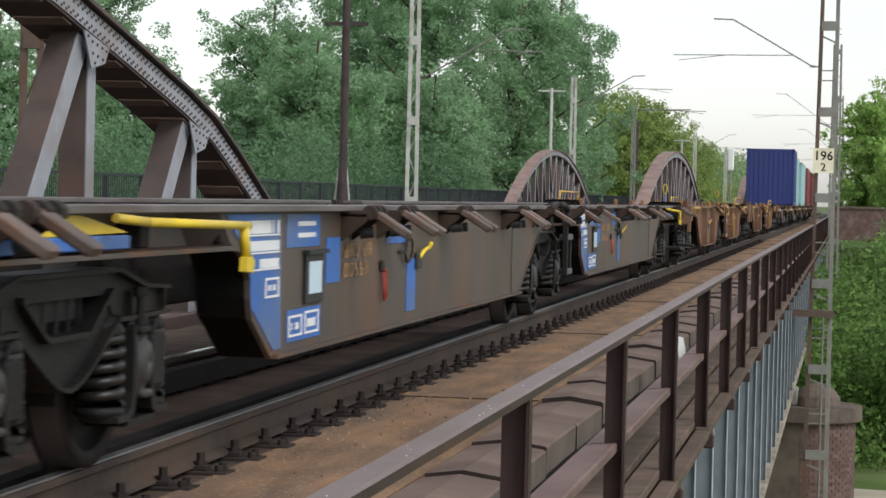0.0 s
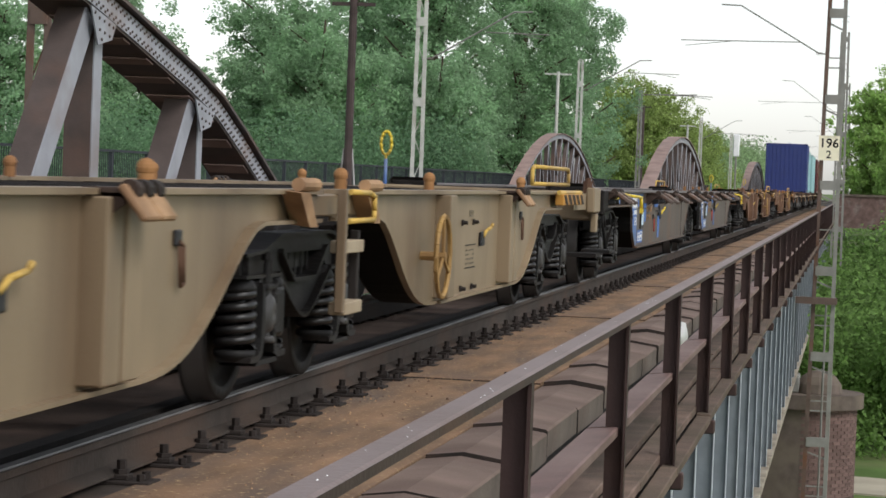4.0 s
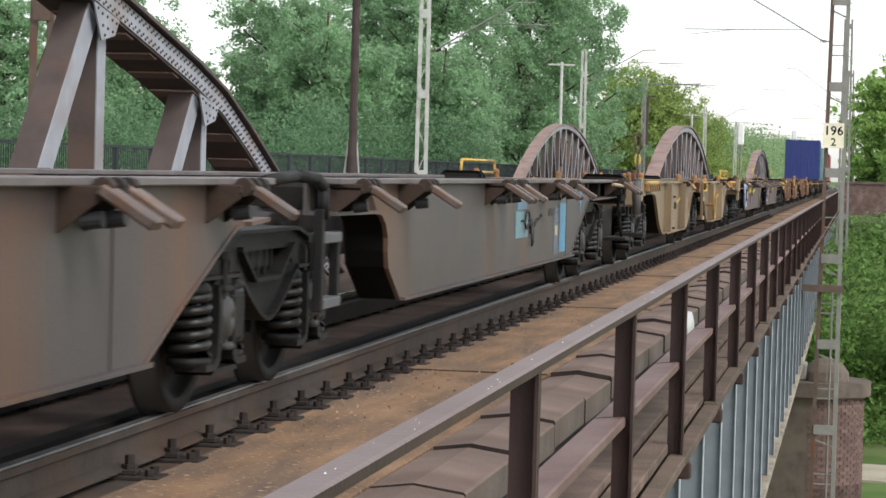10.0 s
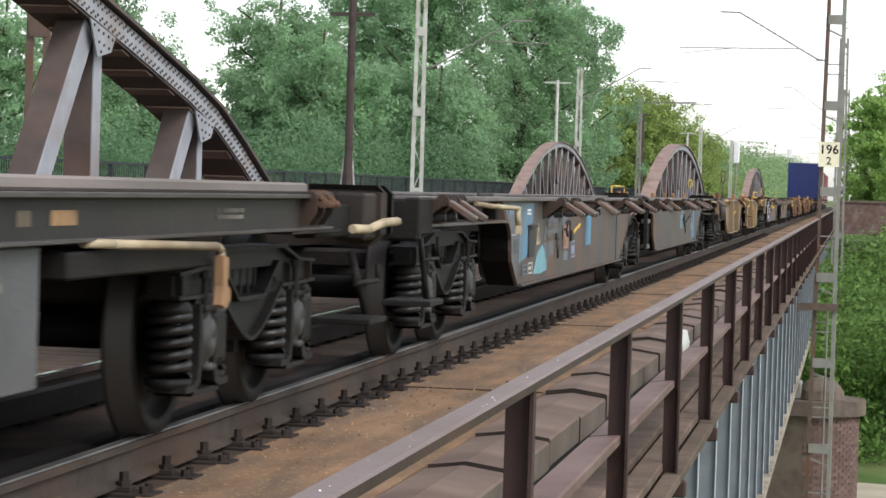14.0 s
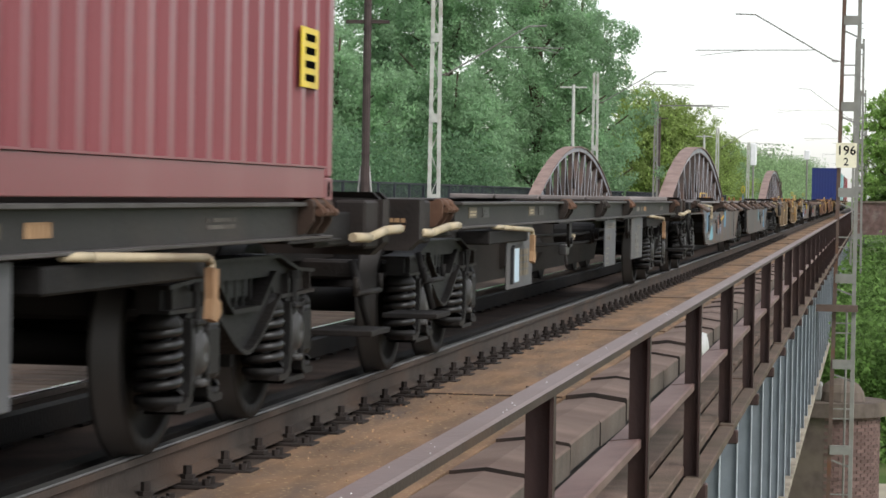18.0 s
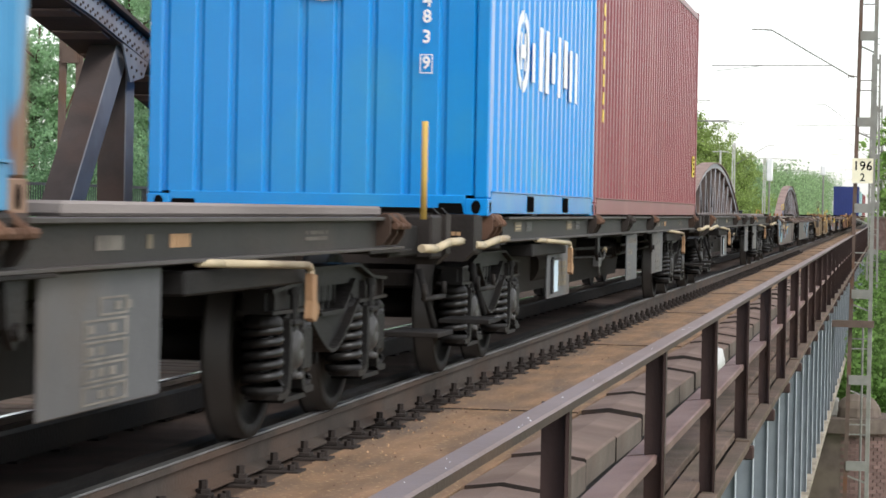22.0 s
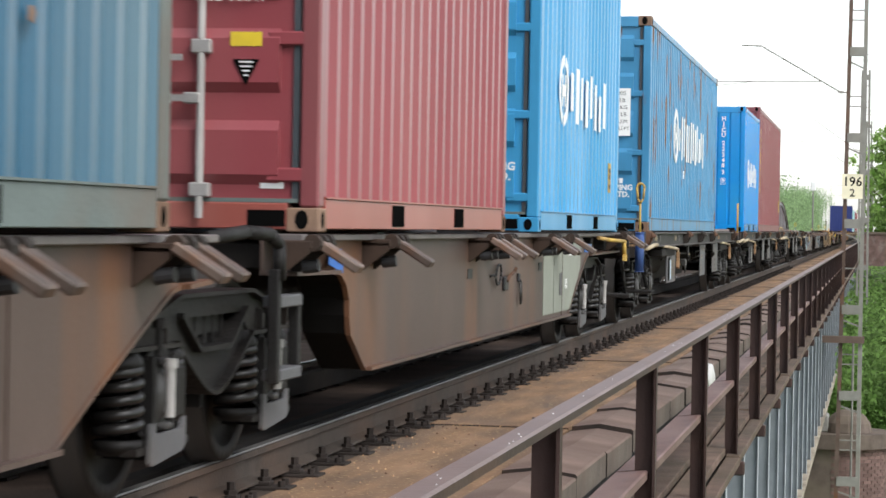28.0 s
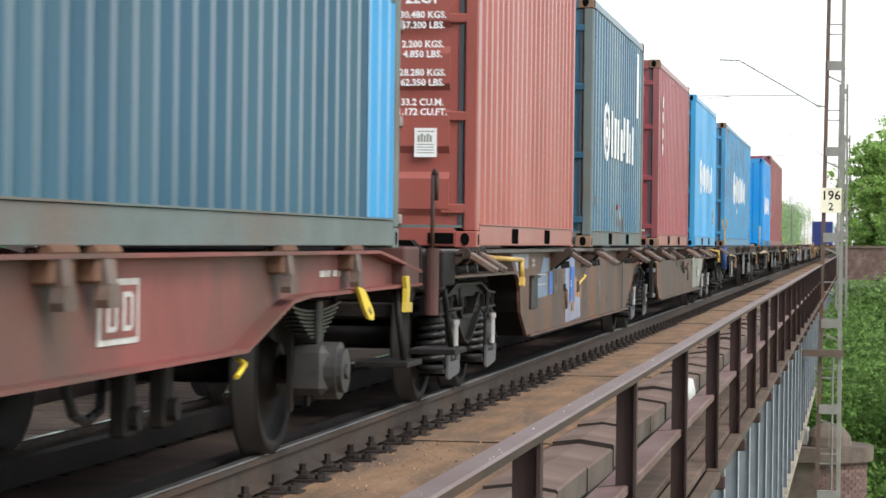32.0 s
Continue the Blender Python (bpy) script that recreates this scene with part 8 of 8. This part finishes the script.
def leaf_mesh(name, centres, radii, count, size, material, seed):
    """Many small leaf faces in loose sprays round the centres, most of them turned to the light above."""
    g = np.random.default_rng(seed)
    pick = g.choice(len(centres), count, p=np.array(radii) ** 2 / np.sum(np.array(radii) ** 2))
    d = np.clip(g.normal(size=(count, 3)) * 0.6, -1.05, 1.05)
    p = np.array(centres)[pick] + d * np.array(radii)[pick][:, None] * np.array([1, 1, 0.8])
    nrm = g.normal(size=(count, 3)) * 0.75 + d * 0.5 + np.array([0.1, -0.25, 0.5])
    a = np.cross(nrm, g.normal(size=(count, 3)))
    a /= np.linalg.norm(a, axis=1)[:, None]
    b = np.cross(nrm, a)
    b /= np.linalg.norm(b, axis=1)[:, None]
    s = size * g.uniform(0.6, 1.4, count)[:, None]
    v = np.stack([p - a * s, p + b * s * 0.6, p + a * s, p - b * s * 0.6], 1).reshape(-1, 3)
    me = bpy.data.meshes.new(name)
    me.vertices.add(4 * count)
    me.vertices.foreach_set("co", v.ravel())
    me.loops.add(4 * count)
    me.loops.foreach_set("vertex_index", np.arange(4 * count))
    me.polygons.add(count)
    me.polygons.foreach_set("loop_start", np.arange(0, 4 * count, 4))
    me.polygons.foreach_set("loop_total", np.full(count, 4))
    me.update()
    me.materials.append(material)
    return me


def tree(x, y, base, top, spread, leaves, size, material, seed, label, low=0.3):
    """A tapered trunk with limbs, twigs and a crown of leafy sprays from low (share of its height) to the top."""
    rnd = random.Random(seed)
    t = thing("tree", label, "tree", "trees behind the bridge", at=pose(x, y, base))
    H = top - base
    bm = B()
    rod(bm, (0, 0, -0.5), (0, 0, H * 0.55), H * 0.022, 8, H * 0.012)
    rod(bm, (0, 0, H * 0.55), (0.2, 0, H * 0.93), H * 0.012, 6, H * 0.004)
    centres, radii = [], []
    for k in range(26):
        u = (k + rnd.random()) / 26
        z = H * (low + (0.9 - low) * u)
        ring = spread * (1.0 - 0.85 * abs(u - 0.4) ** 1.6) * rnd.uniform(0.45, 0.95)
        a = k * 2.4 + rnd.uniform(-0.5, 0.5)
        tip = Vector((ring * math.cos(a), ring * math.sin(a), z))
        root = Vector((0, 0, max(H * 0.18, z - ring * 0.7)))
        rod(bm, root, tip, H * 0.006, 5, H * 0.002)
        for j in range(24):
            f = rnd.uniform(0.3, 1.12)
            c = root.lerp(tip, f) + Vector((rnd.gauss(0, 1), rnd.gauss(0, 1), rnd.gauss(0, 1.1))) * spread * 0.19
            for q in range(3):
                centres.append((c.x + rnd.gauss(0, 0.05) * spread, c.y + rnd.gauss(0, 0.05) * spread, c.z - 0.045 * q * spread))
                radii.append(spread * rnd.uniform(0.045, 0.11))
    part("trunk", bm, M_BARK, t)
    part("crown", leaf_mesh("crown", centres, radii, leaves, size, material, seed), None, t)
    return t


def bush_row(name, label, boxes, leaves, size, material, seed):
    """A bank of shrubs or far woods as one mass of leaf clumps."""
    rnd = random.Random(seed)
    centres, radii = [], []
    for x0, x1, y0, y1, z0, z1, r, n in boxes:
        for k in range(n):
            centres.append((rnd.uniform(x0, x1), rnd.uniform(y0, y1), rnd.uniform(z0, z1)))
            radii.append(r * rnd.uniform(0.6, 1.3))
    ob = new(name, leaf_mesh(name, centres, radii, leaves, size, material, seed))
    return tagged(ob, label, "trees", kind="stuff")


DL = "tall leafy tree with dense mid-green crown behind the fence"
for k, (x, y, base, top, sp, n, m) in enumerate((
        (-29.4, 121, -3, 11.8, 3.6, 36000, M_LEAF), (-26.0, 128, -3, 15.6, 5.0, 52000, M_LEAF), (-21.4, 122, -3, 16.4, 4.8, 52000, M_LEAF), (-18.0, 131, -3, 15.6, 4.4, 46000, M_LEAF),
        (-17.1, 142, -3, 14.6, 3.7, 38000, M_LEAF), (-40.6, 126, -2, 15.5, 4.3, 40000, M_LEAF), (-34.4, 114, -2, 8.0, 3.9, 26000, M_LEAF), (-30.0, 90, -2, 4.0, 2.8, 20000, M_LEAF),
        (-24.2, 108, -2.5, 9.0, 3.6, 32000, M_LEAF), (-19.4, 112, -2.5, 7.6, 3.3, 28000, M_LEAF), (-36.5, 100, -2, 9.5, 2.9, 20000, M_LEAF), (-28.0, 112, -2.5, 7.0, 3.2, 28000, M_LEAF))):
    tree(x, y, base, top, sp, int(n * 1.7), 0.085, m, 100 + k, DL, 0.08)
YL = "broad tree with yellow-green spring leaves beside the line"
for k, (x, y, top, sp) in enumerate(((-17.5, 190, 9.6, 4.4), (-20, 222, 12.0, 4.8), (-22, 255, 12.0, 5), (-22, 290, 11.6, 5), (-23, 330, 11.8, 5.5), (-23.5, 380, 12.2, 5.5))):
    tree(x, y, -3, top, sp, 32000, 0.13, M_LEAFY, 140 + k, YL, 0.15)
# far woods, paler for the haze painted into their leaves
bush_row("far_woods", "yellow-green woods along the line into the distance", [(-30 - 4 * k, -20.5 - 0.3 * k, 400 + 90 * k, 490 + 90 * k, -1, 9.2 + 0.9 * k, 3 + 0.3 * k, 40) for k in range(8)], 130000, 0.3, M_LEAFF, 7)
bush_row("fence_shrubs", "dense light green shrubs behind the fence", [(-44, -16, 72, 110, -2, 2.4, 1.6, 110)], 110000, 0.075, M_SHRUB, 8)
bush_row("bank_shrubs", "leafy bushes on the river bank", [(-1, 6, 95, 150, -9, -2.6, 2.0, 60), (2.5, 9, 100, 160, -6, -0.6, 1.9, 30)], 120000, 0.12, M_LEAFR, 9)
for k, (x, y, top, sp) in enumerate(((1.7, 184, 10.2, 3.0), (5.6, 192, 13.0, 4.0), (11.5, 200, 11.0, 4.5), (4.5, 178, 5.0, 3.0), (6.5, 240, 9.0, 5), (7, 320, 9, 5))):
    tree(x, y, -1, top, sp, 24000, 0.13, M_LEAFB, 160 + k, "leafy green tree beyond the brick parapet", 0.1)


motions()
